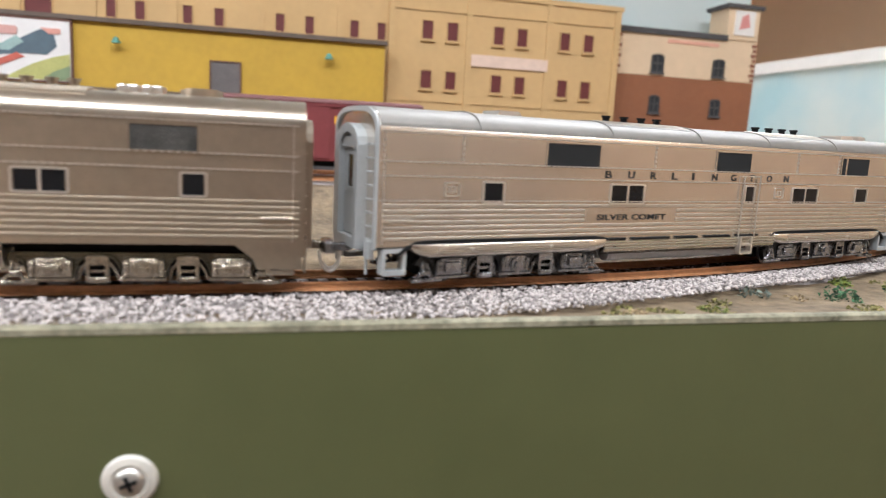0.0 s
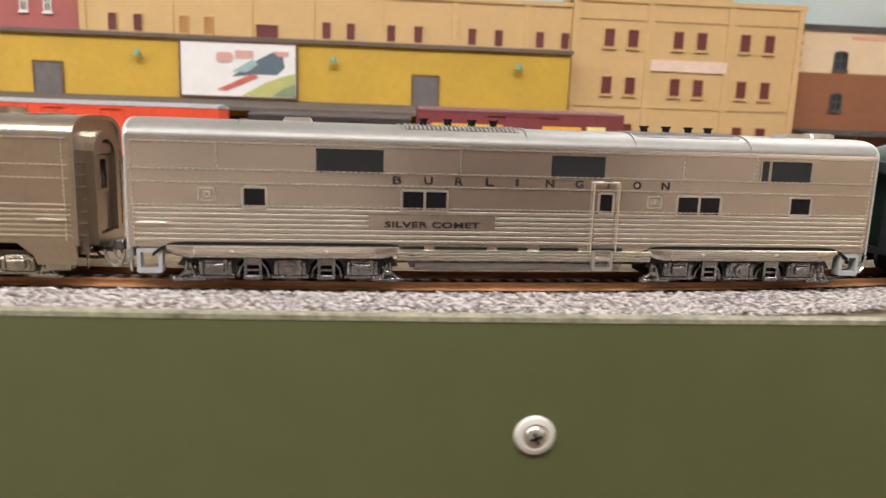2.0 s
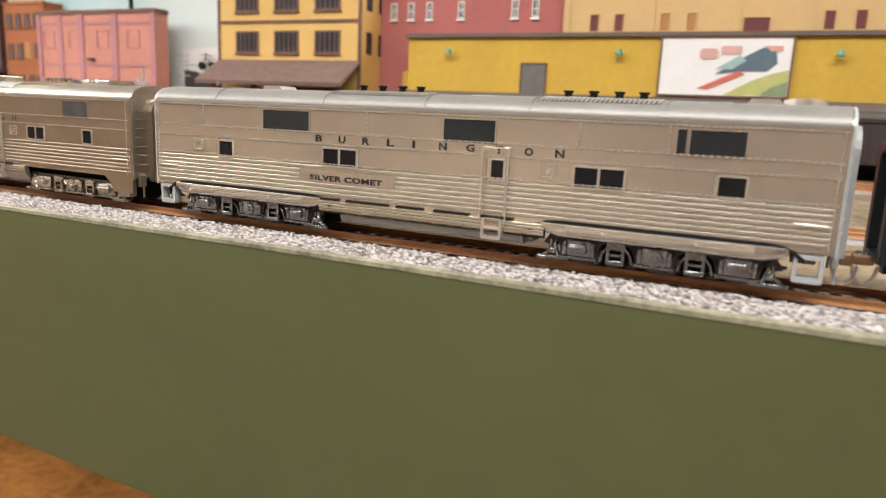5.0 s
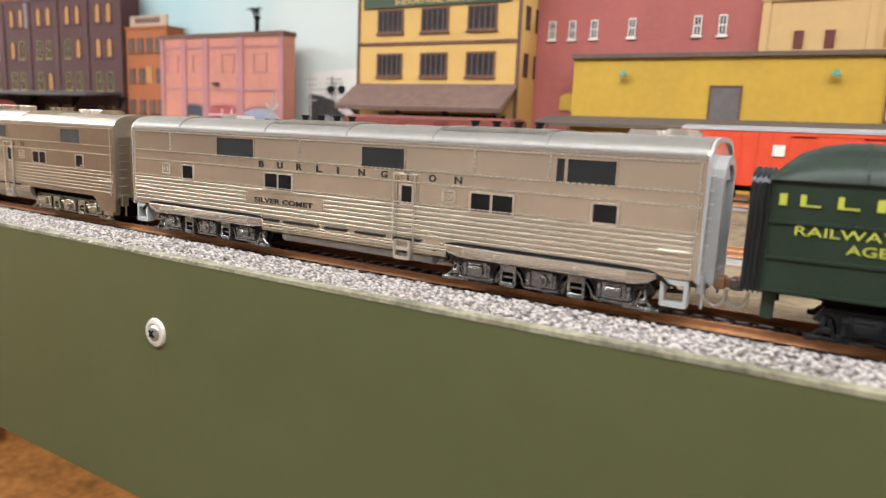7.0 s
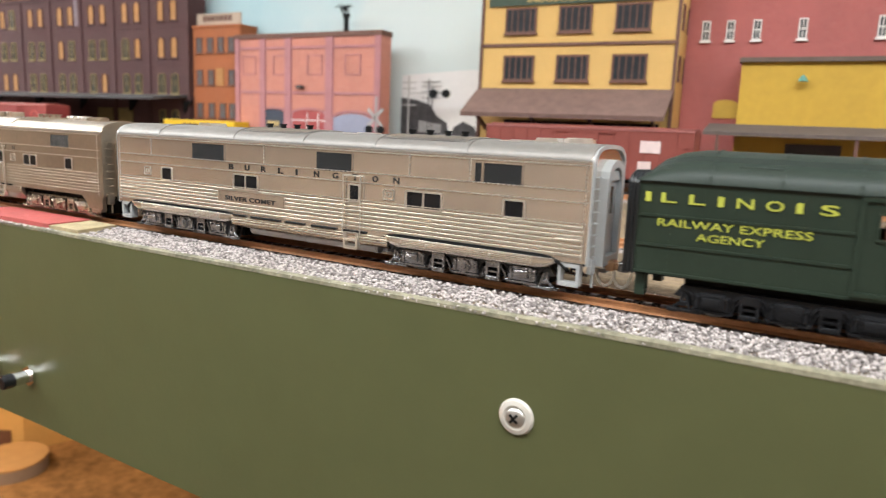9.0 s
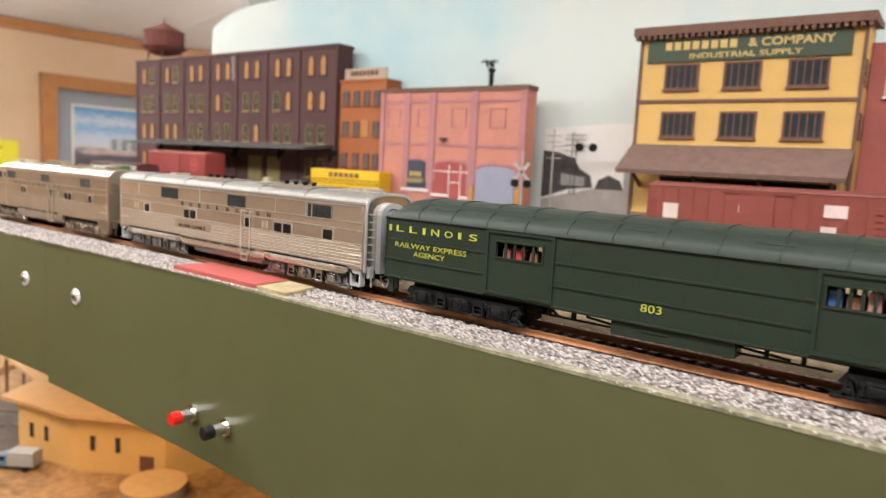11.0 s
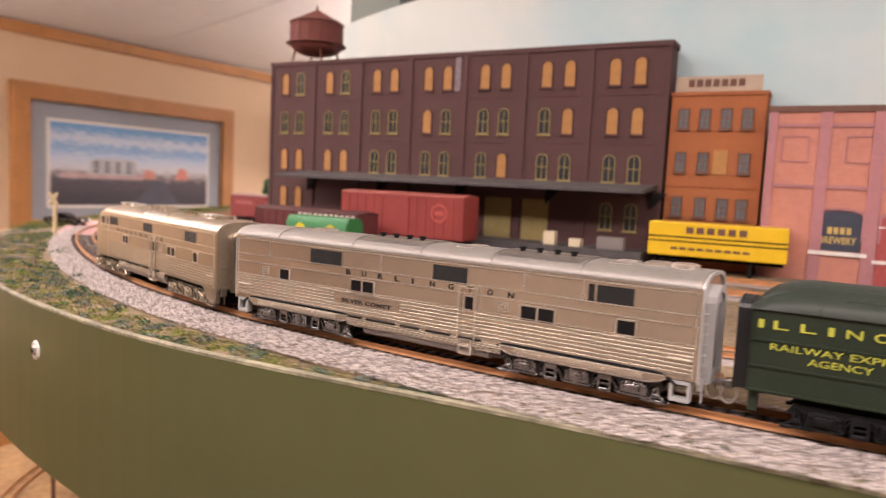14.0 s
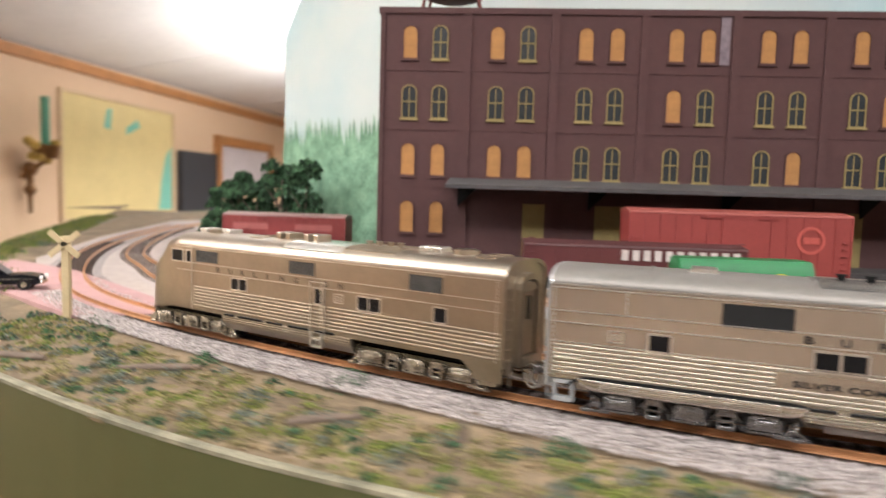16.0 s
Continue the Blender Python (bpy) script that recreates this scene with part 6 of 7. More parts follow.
# ---------- rolling stock, road vehicles and signals behind ----------
def freight_car(name, label, x, y, l, h, col, roof_col, z, yaw=0, ribs=12, door=True, spots=()):
    ob = thing(name, label, "railway car", pose(x, y, z, 0, 0, yaw), group="standing freight cars")
    m = mat(name + "_paint", col, 0.55, var=0.12, scale=60)
    top = mat(name + "_roof", roof_col, 0.6, var=0.15, scale=60)
    W2 = 0.0165
    part("body", box(bm_new(), -l / 2, l / 2, -W2, W2, 0.0115, h - 0.003, 0.0006), m, ob)
    part("roof", prism(bm_new(), [(-W2 - 0.0006, h - 0.0034), (W2 + 0.0006, h - 0.0034), (W2, h - 0.002), (0, h), (-W2, h - 0.002)], "x", -l / 2 - 0.0006, l / 2 + 0.0006), top, ob)
    rib = mesh_of("side_rib", box(bm_new(), -0.0005, 0.0005, -0.0003, 0.0003, 0.0125, h - 0.0036), m)
    for i in range(ribs + 1):
        for s in (1, -1):
            part("side_rib", rib, None, ob).location = (-l / 2 + l * i / ribs, s * (W2 + 0.0003), 0)
    if door:
        for s in (1, -1):
            d = part("sliding_door", box(bm_new(), -0.012, 0.012, s * W2, s * (W2 + 0.0011), 0.0135, h - 0.006), m, ob)
            part("door_rail", box(bm_new(), -0.026, 0.026, s * W2, s * (W2 + 0.0014), h - 0.0058, h - 0.0048), m, d)
    bm = bm_new()
    for e in (-1, 1):
        for k in range(6):
            box(bm, e * (l / 2 - 0.004) - 0.002, e * (l / 2 - 0.004) + 0.002, -W2 - 0.0012, -W2, 0.014 + k * 0.0045, 0.0146 + k * 0.0045)
    part("ladder", bm, m, ob)
    for e in (-1, 1):
        bm = bm_new()
        for s in (1, -1):
            box(bm, e * (l / 2 - 0.02) - 0.011, e * (l / 2 - 0.02) + 0.011, s * 0.0105, s * 0.0125, 0.0045, 0.0085, 0.0004)
            for q in (-0.0095, 0.0095):
                rod(bm, (e * (l / 2 - 0.02) + q, s * 0.0075, 0.0045), (e * (l / 2 - 0.02) + q, s * 0.0098, 0.0045), 0.0047, 16)
        part("truck", bm, BLACK_TRUCK, ob)
    part("underframe", box(bm_new(), -l / 2 + 0.002, l / 2 - 0.002, -0.006, 0.006, 0.0075, 0.0116), BLACK, ob)
    for x0, x1, z0, z1, c in spots:
        part("painted_panel", box(bm_new(), x0, x1, -W2 - 0.0009, -W2, z0, z1), mat("panel_paint", c, 0.6), ob)
    return ob


YZ = YARD_Z
RUSTY = (0.2, 0.04, 0.03)
freight_car("red_reefer", "bright orange-red refrigerator car with a grey roof, standing in the yard", -0.425, 0.262, 0.182, 0.0495, (0.62, 0.06, 0.015), (0.3, 0.3, 0.31), YZ, ribs=20, spots=((-0.036, -0.029, 0.031, 0.038, (0.75, 0.68, 0.62)), (0.028, 0.068, 0.028, 0.0335, (0.65, 0.5, 0.48))))
freight_car("maroon_boxcar", "maroon boxcar with yellow bands, standing in the yard", -0.118, 0.262, 0.150, 0.0535, (0.17, 0.03, 0.032), (0.15, 0.05, 0.05), YZ, ribs=16, spots=((-0.066, -0.014, 0.0365, 0.0415, (0.7, 0.36, 0.02)), (0.015, 0.044, 0.0365, 0.0415, (0.7, 0.36, 0.02)), (0.048, 0.062, 0.029, 0.042, (0.7, 0.62, 0.25)), (-0.003, 0.004, 0.034, 0.0405, (0.7, 0.62, 0.55))))
freight_car("dark_boxcar", "dark brown boxcar standing beyond the yellow dock", -0.262, 0.335, 0.13, 0.047, (0.035, 0.022, 0.018), (0.06, 0.05, 0.05), YZ, ribs=14)
freight_car("oxide_boxcar", "oxide red steel boxcar standing before the supply house", -0.741, 0.305, 0.166, 0.0515, (0.21, 0.048, 0.034), (0.2, 0.05, 0.04), YZ - 0.001, ribs=14, spots=((-0.070, -0.058, 0.0225, 0.0345, (0.6, 0.5, 0.45)), (-0.0125, -0.004, 0.031, 0.0365, (0.6, 0.5, 0.4)), (0.045, 0.060, 0.032, 0.041, (0.65, 0.52, 0.5)), (0.044, 0.054, 0.018, 0.0255, (0.6, 0.48, 0.45)), (-0.048, -0.040, 0.0155, 0.018, (0.55, 0.4, 0.35))))
red_box = freight_car("brick_red_boxcar", "brick red boxcar with a round emblem, standing at the factory dock", -1.574, 0.353, 0.150, 0.0575, (0.26, 0.042, 0.035), (0.3, 0.07, 0.055), YZ - 0.0015, ribs=14, spots=((-0.064, -0.036, 0.029, 0.0325, (0.36, 0.085, 0.07)),))
EMB = mat("emblem_pale_red", (0.44, 0.085, 0.065), 0.6)
em = part("round_emblem", ring(bm_new(), [(0.048 + 0.0095 * math.cos(i * 0.2618), 0.038 + 0.0095 * math.sin(i * 0.2618)) for i in range(24)], [(0.048 + 0.0075 * math.cos(i * 0.2618), 0.038 + 0.0075 * math.sin(i * 0.2618)) for i in range(24)], "y", -0.0172, -0.0164), EMB, red_box, "pale red ring emblem")
part("emblem_bar", box(bm_new(), 0.0425, 0.0535, -0.0171, -0.0164, 0.0358, 0.0402), EMB, em)
freight_car("brown_gondola", "dark brown low gondola car at the factory", -1.6555, 0.300, 0.137, 0.0355, (0.10, 0.022, 0.022), (0.07, 0.02, 0.02), YZ - 0.001, ribs=14, door=False, spots=tuple((-0.008 + k * 0.0068, -0.004 + k * 0.0068, 0.0245, 0.031, (0.62, 0.55, 0.52)) for k in range(11)))
freight_car("distant_boxcar", "maroon boxcar with pale panels, parked beyond the curve", -1.956, 0.545, 0.126, 0.048, (0.2, 0.03, 0.028), (0.26, 0.16, 0.15), 0.0, ribs=14, spots=((-0.052, -0.016, 0.031, 0.037, (0.3, 0.09, 0.08)), (0.012, 0.05, 0.031, 0.037, (0.3, 0.09, 0.08))))

gt = thing("green_tank_car", "green covered hopper car with yellow discs beside the dock", "railway car", pose(-1.603, 0.251, YZ - 0.002), group="standing freight cars")
GR = mat("hopper_green", (0.015, 0.17, 0.05), 0.45, var=0.12)
bm = prism(bm_new(), [(-0.0135, 0.009), (0.0135, 0.009), (0.0135, 0.0255), (0.0095, 0.0318), (-0.0095, 0.0318), (-0.0135, 0.0255)], "x", -0.0365, 0.0365)
bmesh.ops.bevel(bm, geom=list(bm.edges), offset=0.0008, segments=2, affect="EDGES")
part("hopper_body", bm, GR, gt, smooth=True)
for x in (-0.018, 0.018):
    part("yellow_disc", rod(bm_new(), (x, -0.0141, 0.019), (x, -0.0134, 0.019), 0.0062, 24), mat("disc_yellow", (0.62, 0.5, 0.03), 0.5), gt)
part("underframe", box(bm_new(), -0.038, 0.038, -0.007, 0.007, 0.0025, 0.011), BLACK, gt)

# yellow road trailer
tl = thing("road_trailer", "bright yellow road trailer with black stripes, parked on its wheels", "trailer", pose(-1.271, 0.4015, BASE - 0.001, 0, 0, 4))
TY = mat("trailer_yellow", (0.72, 0.46, 0.008), 0.45, var=0.06)
part("box", box(bm_new(), -0.0585, 0.0585, -0.0135, 0.0135, 0.0155, 0.0465, 0.001), TY, tl)
bm = bm_new()
for z in (0.0285, 0.0325):
    box(bm, -0.0585, 0.0585, -0.0139, -0.0134, z, z + 0.0011)
part("stripe", bm, BLACK, tl)
part("lettering_bar", bars(bm_new(), -0.0255, 0.0368, 6, 0.0062, 0.0058, 0.0027, -0.0139, -0.0134), BROWN_TRIM, tl)
part("lettering_bar", bars(bm_new(), -0.038, 0.0215, 9, 0.0058, 0.0022, 0.0018, -0.0139, -0.0134), BROWN_TRIM, tl)
for x in (-0.045, -0.034):
    part("wheel", rod(bm_new(), (x, -0.0125, 0.0058), (x, 0.0125, 0.0058), 0.0058, 18), BLACK_TRUCK, tl)
part("landing_leg", box(bm_new(), 0.028, 0.031, -0.009, 0.009, 0.0, 0.0156), BLACK, tl)
part("chassis", box(bm_new(), -0.056, 0.056, -0.005, 0.005, 0.012, 0.0158), BLACK, tl)


def motor_car(name, label, x, y, z, yaw, col):
    ob = thing(name, label, "car", pose(x, y, z, 0, 0, yaw))
    paint = mat(name + "_paint", col, 0.2, var=0.05)
    side = [(-0.029, 0.004), (-0.0295, 0.0095), (-0.026, 0.0108), (0.018, 0.0112), (0.027, 0.0098), (0.0285, 0.006), (0.0275, 0.004)]
    bm = prism(bm_new(), side, "y", -0.0095, 0.0095)
    bmesh.ops.bevel(bm, geom=list(bm.edges), offset=0.0009, segments=2, affect="EDGES")
    part("body", bm, paint, ob, smooth=True)
    bm = prism(bm_new(), [(-0.0165, 0.0105), (-0.0115, 0.0162), (0.001, 0.0166), (0.0085, 0.0108)], "y", -0.0078, 0.0078)
    bmesh.ops.bevel(bm, geom=list(bm.edges), offset=0.0008, segments=2, affect="EDGES")
    cab = part("cabin", bm, paint, ob, smooth=True)
    part("window_glass", prism(bm_new(), [(-0.0145, 0.0112), (-0.011, 0.0152), (0.0005, 0.0155), (0.0062, 0.0112)], "y", -0.0081, 0.0081), DARKPANE, cab)
    for xx in (-0.018, 0.018):
        for s in (1, -1):
            w = part("wheel", rod(bm_new(), (xx, s * 0.0072, 0.0042), (xx, s * 0.0097, 0.0042), 0.0042, 18), BLACK_TRUCK, ob)
            part("hub_cap", rod(bm_new(), (xx, s * 0.0097, 0.0042), (xx, s * 0.0101, 0.0042), 0.002, 12), CHROME, w)
    for e in (-0.0295, 0.0283):
        part("bumper", box(bm_new(), e - 0.0008, e + 0.0008, -0.0092, 0.0092, 0.0042, 0.0062, 0.0004), CHROME, ob)
    for s in (1, -1):
        part("headlight", rod(bm_new(), (0.0275, s * 0.0072, 0.0085), (0.0292, s * 0.0072, 0.0085), 0.0015, 12), WHITE, ob)
        part("chrome_strip", box(bm_new(), -0.026, 0.024, s * 0.0095, s * 0.0099, 0.0078, 0.0084), CHROME, ob)
    return ob


motor_car("red_sedan", "small red vintage sedan on the grey road", -0.955, 0.352, 0.0098, 5, (0.55, 0.02, 0.02))
motor_car("black_sedan", "black vintage sedan with chrome trim waiting at the crossing", -2.088, 0.30, -0.0025, 22, (0.006, 0.007, 0.012))

# crossing signal with cross-buck and a pole behind
sg = thing("crossing_signal", "grey crossing signal mast with cross-buck and twin lamps", "signal", pose(-0.995, 0.378, BASE))
SIL = mat("signal_grey", (0.4, 0.38, 0.36), 0.5, 0.3)
part("mast", rod(bm_new(), (0, 0, 0), (0, 0, 0.078), 0.0012, 10), SIL, sg)
for a in (45, -45):
    bm = bm_new()
    bmesh.ops.create_cube(bm, size=1, matrix=pose(0, -0.0018, 0.0555, 0, a, 0) @ Matrix.Diagonal((0.0265, 0.0009, 0.0035, 1)))
    part("cross_arm", bm, SIL, sg)
for s in (1, -1):
    part("lamp_head", rod(bm_new(), (s * 0.0075, -0.0035, 0.043), (s * 0.0075, -0.0005, 0.043), 0.0044, 18), BLACK, sg)
part("lamp_bar", box(bm_new(), -0.0075, 0.0075, -0.001, 0.0005, 0.0424, 0.0436), SIL, sg)
s2 = thing("crossing_signal", "crossing signal mast with black twin lamps on an arm", "signal", pose(-0.992, 0.44, BASE))
part("mast", rod(bm_new(), (0, 0, 0), (0, 0, 0.105), 0.0011, 10), SIL, s2)
part("arm", rod(bm_new(), (0, 0, 0.086), (0.048, 0, 0.086), 0.0009, 8), SIL, s2)
for x in (0.033, 0.049):
    part("lamp_head", rod(bm_new(), (x, -0.004, 0.0855), (x, -0.001, 0.0855), 0.0046, 18), BLACK, s2)
for z in (0.097, 0.09, 0.072):
    part("wire_arm", box(bm_new(), -0.008, 0.010, -0.0006, 0.0006, z, z + 0.0012), SIL, s2)
cb = thing("cross_buck", "cream wooden cross-buck post at the crossing", "sign post", pose(-1.987, 0.222, GROUND))
CREAM = mat("cream_post", (0.5, 0.4, 0.23), 0.8)
part("post", box(bm_new(), -0.0022, 0.0022, -0.0015, 0.0015, 0, 0.048, 0.0003), CREAM, cb)
for a in (38, -38):
    bm = bm_new()
    bmesh.ops.create_cube(bm, size=1, matrix=pose(0, -0.002, 0.0435, 0, a, 0) @ Matrix.Diagonal((0.022, 0.001, 0.0032, 1)))
    part("cross_arm", bm, CREAM, cb)


# ---------- backdrop ----------
def sky_mat():
    m = mat("painted_sky", (0.5, 0.62, 0.62), 0.8, var=0.05, scale=3)
    nt = m.node_tree
    p = nt.nodes["Principled BSDF"]
    tc, nz, rp = nt.nodes.new("ShaderNodeTexCoord"), nt.nodes.new("ShaderNodeTexNoise"), nt.nodes.new("ShaderNodeValToRGB")
    nz.inputs["Scale"].default_value, nz.inputs["Detail"].default_value = 5.0, 5
    nt.links.new(tc.outputs["Object"], nz.inputs["Vector"])
    nt.links.new(nz.outputs["Fac"], rp.inputs[0])
    e = rp.color_ramp.elements
    e[0].position, e[0].color = 0.42, (0.58, 0.64, 0.62, 1)
    e[1].position, e[1].color = 0.66, (0.4, 0.57, 0.61, 1)
    nt.links.new(rp.outputs[0], p.inputs["Base Color"])
    return m


SKY = sky_mat()
BACK = smooth_line(((0.372, 0.4715), (0.0, 0.4715), (-0.7, 0.4715), (-1.35, 0.4715), (-1.6, 0.4855), (-1.8, 0.565), (-1.92, 0.645), (-2.02, 0.735)), 0.03)
back = thing("backdrop", "pale blue painted sky backdrop board with soft clouds", "backdrop", kind="structure")
bm = bm_new()
vs = []
for i, q in enumerate(BACK):
    left = (q - BACK[-1]).length
    top = 0.312 - 0.045 * max(0, 1 - left / 0.05) ** 2
    vs.append([bm.verts.new((q.x, q.y, -0.02)), bm.verts.new((q.x, q.y, top)), bm.verts.new((q.x, q.y + 0.004, top)), bm.verts.new((q.x, q.y + 0.004, -0.02))])
for a, b in zip(vs, vs[1:]):
    for j in range(4):
        bm.faces.new((a[j], a[(j + 1) % 4], b[(j + 1) % 4], b[j]))
bm.faces.new(vs[0])
bm.faces.new(vs[-1][::-1])
bmesh.ops.recalc_face_normals(bm, faces=list(bm.faces))
part("sky_board", bm, SKY, back)
rng_b = random.Random(3)
bm = bm_new()
for q, r in zip(BACK, BACK[1:]):
    if q.x > -1.76:
        continue
    for k in range(5):
        a, b = q.lerp(r, k / 5), q.lerp(r, (k + 1) / 5)
        n = Vector((r.y - q.y, q.x - r.x)).normalized()
        n = n if n.y < 0 else -n
        m = (a + b) / 2 + n * 0.001
        h = 0.138 + 0.024 * rng_b.random() - 0.01 * max(0, (m.x + 1.83) * 10)
        w = (b - a) * 0.7
        pa, pb, pm = m - w, m + w, m + n * 0.0006
        bm.faces.new([bm.verts.new(v) for v in ((pa.x, pa.y, 0.0), (pb.x, pb.y, 0.0), (pb.x, pb.y, h * 0.8), (pm.x, pm.y, h), (pa.x, pa.y, h * 0.84))])
part("painted_trees", bm, mat("painted_green", (0.11, 0.24, 0.15), 0.9, var=0.35, scale=60, col2=(0.24, 0.4, 0.27)), back, "painted green trees on the backdrop", kind="stuff")
ph = thing("street_photograph", "grey photograph of an old street pasted on the backdrop", "photograph")
PH = [mat("photo_sky", (0.72, 0.7, 0.68), 0.8, var=0.04), mat("photo_road", (0.33, 0.3, 0.28), 0.8, var=0.15, scale=60), mat("photo_dark", (0.06, 0.055, 0.055), 0.8, var=0.5, scale=150), mat("photo_grey", (0.3, 0.29, 0.28), 0.8, var=0.25, scale=120)]
for pts, k, d in (([(-1.02, 0.0), (-0.86, 0.0), (-0.86, 0.118), (-0.93, 0.122), (-1.02, 0.116)], 0, 0), ([(-1.02, 0.0), (-0.86, 0.0), (-0.86, 0.030), (-0.905, 0.048), (-0.955, 0.048), (-1.02, 0.032)], 1, 1),
                  ([(-1.02, 0.034), (-0.985, 0.046), (-0.955, 0.049), (-0.958, 0.062), (-0.972, 0.070), (-0.98, 0.082), (-1.0, 0.088), (-1.02, 0.09)], 2, 2), ([(-0.952, 0.048), (-0.918, 0.048), (-0.922, 0.058), (-0.936, 0.064), (-0.948, 0.058)], 2, 2),
                  ([(-0.918, 0.046), (-0.88, 0.036), (-0.88, 0.095), (-0.912, 0.093), (-0.918, 0.09)], 3, 2), ([(-0.905, 0.042), (-0.86, 0.03), (-0.86, 0.082), (-0.885, 0.078), (-0.9, 0.074)], 2, 3), ([(-0.995, 0.05), (-0.965, 0.05), (-0.965, 0.06), (-0.995, 0.064)], 3, 3)):
    part("printed_area", prism(bm_new(), pts, "y", 0.4706 - 0.0003 * d, 0.4712), PH[k], ph)
bm = bm_new()
for x, h in ((-0.983, 0.112), (-0.978, 0.103)):
    box(bm, x, x + 0.0009, 0.4691, 0.4698, 0.04, h)
for z in (0.108, 0.103, 0.097, 0.09):
    box(bm, -0.992, -0.966, 0.4690, 0.4697, z, z + 0.0006)
part("printed_pole", bm, PH[2], ph)

# far blue board on the east side, with its white rail
eb = thing("backdrop", "pale blue backdrop board at the far end with white top rail", "backdrop", kind="structure")
part("sky_board", box(bm_new(), 0.806, 0.812, 0.0, 1.4, -0.02, 0.2), SKY, eb)
part("top_rail", box(bm_new(), 0.80, 0.816, 0.0, 1.4, 0.2, 0.222), WHITE, eb)
bm = bm_new()
prev = 0.03
for i in range(40):
    y = 0.35 + i * 0.026
    h = 0.036 + 0.012 * noise.noise((i * 0.35, 2, 0)) + 0.006 * noise.noise((i * 1.3, 5, 0))
    bm.faces.new([bm.verts.new(v) for v in ((0.8045, y, 0.0), (0.8045, y + 0.026, 0.0), (0.8045, y + 0.026, h), (0.8045, y, prev))])
    prev = h
part("painted_hills", bm, mat("painted_hill", (0.17, 0.36, 0.2), 0.9, var=0.25, scale=40), eb, "green painted hills")


def tree(x, y, z, h, r, seed, label):
    rng = random.Random(seed)
    ob = thing("tree", label, "tree", pose(x, y, z), group="model trees")
    part("trunk", rod(bm_new(), (0, 0, -0.002), (0, 0, h * 0.6), r * 0.1, 8, r * 0.03), LOGMAT, ob)
    bm = bm_new()
    for i in range(5):
        a = i * 1.26
        rod(bm, (0, 0, h * (0.3 + 0.05 * i)), (r * 0.6 * math.cos(a), r * 0.6 * math.sin(a), h * (0.5 + 0.06 * i)), r * 0.035, 5, r * 0.015)
    part("limb", bm, LOGMAT, ob)
    cl = []
    for i in range(16):
        a, k = rng.uniform(0, 6.28), rng.random()
        rr = r * (1 - 0.55 * k) * rng.uniform(0.3, 1)
        cl.append((rr * math.cos(a), rr * math.sin(a), h * (0.22 + 0.68 * k), r * rng.uniform(0.3, 0.5), r * 0.45, 170))
    me = tuft_mesh("crown", cl, GRASS[2], seed, 3.2)
    part("crown", me, None, ob, "dark green leafy crown")


for i, (x, y, h, r) in enumerate(((-2.085, 0.69, 0.085, 0.022), (-2.06, 0.68, 0.10, 0.026), (-2.03, 0.66, 0.092, 0.03), (-1.99, 0.63, 0.118, 0.034), (-1.957, 0.612, 0.108, 0.03), (-2.1, 0.69, 0.045, 0.018), (0.46, 0.56, 0.05, 0.03))):
    tree(x, y, GROUND, h, r, 11 + i, "bushy dark green model tree on the layout")


# ---------- room ----------
WALLP = mat("beige_wall", (0.68, 0.5, 0.33), 0.75, var=0.03, scale=4)
OAK = mat("oak_wood", (0.42, 0.19, 0.06), 0.45, var=0.2, scale=14, bump=0.1, bscale=60)
CEIL = mat("ceiling_white", (0.72, 0.72, 0.71), 0.9, var=0.06, scale=5)
W_POSE = pose(-3.406, 0.938, 0, 0, 0, 86.5)


def setting(name, bm, material, label, category, m=None):
    ob = part(name, bm, material, None, label, kind="structure")
    if m is not None:
        ob.matrix_basis = m
    return tagged(ob, category=category)


def ceiling_z(x):
    return 0.512 + (x + 3.4) * 0.165


setting("wall_west", box(bm_new(), -3.2, 4.6, 0, 0.1, -1.2, 0.56), WALLP, "beige painted room wall", "wall", W_POSE)
# unseen wall; its light and dark mottle only shapes reflections in the metal
setting("wall_south", box(bm_new(), -3.7, 2.7, -2.1, -2.0, -1.2, 1.6), mat("reflection_mottle", (0.2, 0.155, 0.11), 0.6, var=0.4, scale=1.0, col2=(0.58, 0.47, 0.36)), "unseen room wall, mottled to vary the metal's reflections", "wall")
# unseen brown panel, added for the brown reflection in the booster's side
setting("reflection_panel", box(bm_new(), 0.02, 0.82, -1.999, -1.955, -1.2, 0.85), mat("reflection_brown", (0.13, 0.065, 0.035), 0.5, var=0.2, scale=6), "unseen dark brown panel added to darken a reflection", "door")
setting("wall_east", box(bm_new(), 2.5, 2.6, -2.1, 5.6, -1.2, 1.6), WALLP, "beige painted room wall", "wall")
setting("wall_north", box(bm_new(), -3.4, 2.6, 5.5, 5.6, -1.2, 1.6), WALLP, "beige painted room wall", "wall")
setting("floor", box(bm_new(), -3.7, 2.7, -2.1, 5.6, -1.26, -1.2), mat("floor_brown", (0.2, 0.13, 0.08), 0.5, var=0.2, scale=6), "brown room floor", "floor")
bm = prism(bm_new(), [(-3.75, ceiling_z(-3.75)), (2.7, ceiling_z(2.7)), (2.7, ceiling_z(2.7) + 0.05), (-3.75, ceiling_z(-3.75) + 0.05)], "y", -2.1, 5.6)
for y in (-1.0, 0.2, 1.4, 2.6, 3.8):
    prism(bm, [(-3.75, ceiling_z(-3.75) - 0.003), (2.7, ceiling_z(2.7) - 0.003), (2.7, ceiling_z(2.7) + 0.001), (-3.75, ceiling_z(-3.75) + 0.001)], "y", y - 0.012, y + 0.012)
setting("ceiling", bm, CEIL, "sloping off-white panelled ceiling", "ceiling")
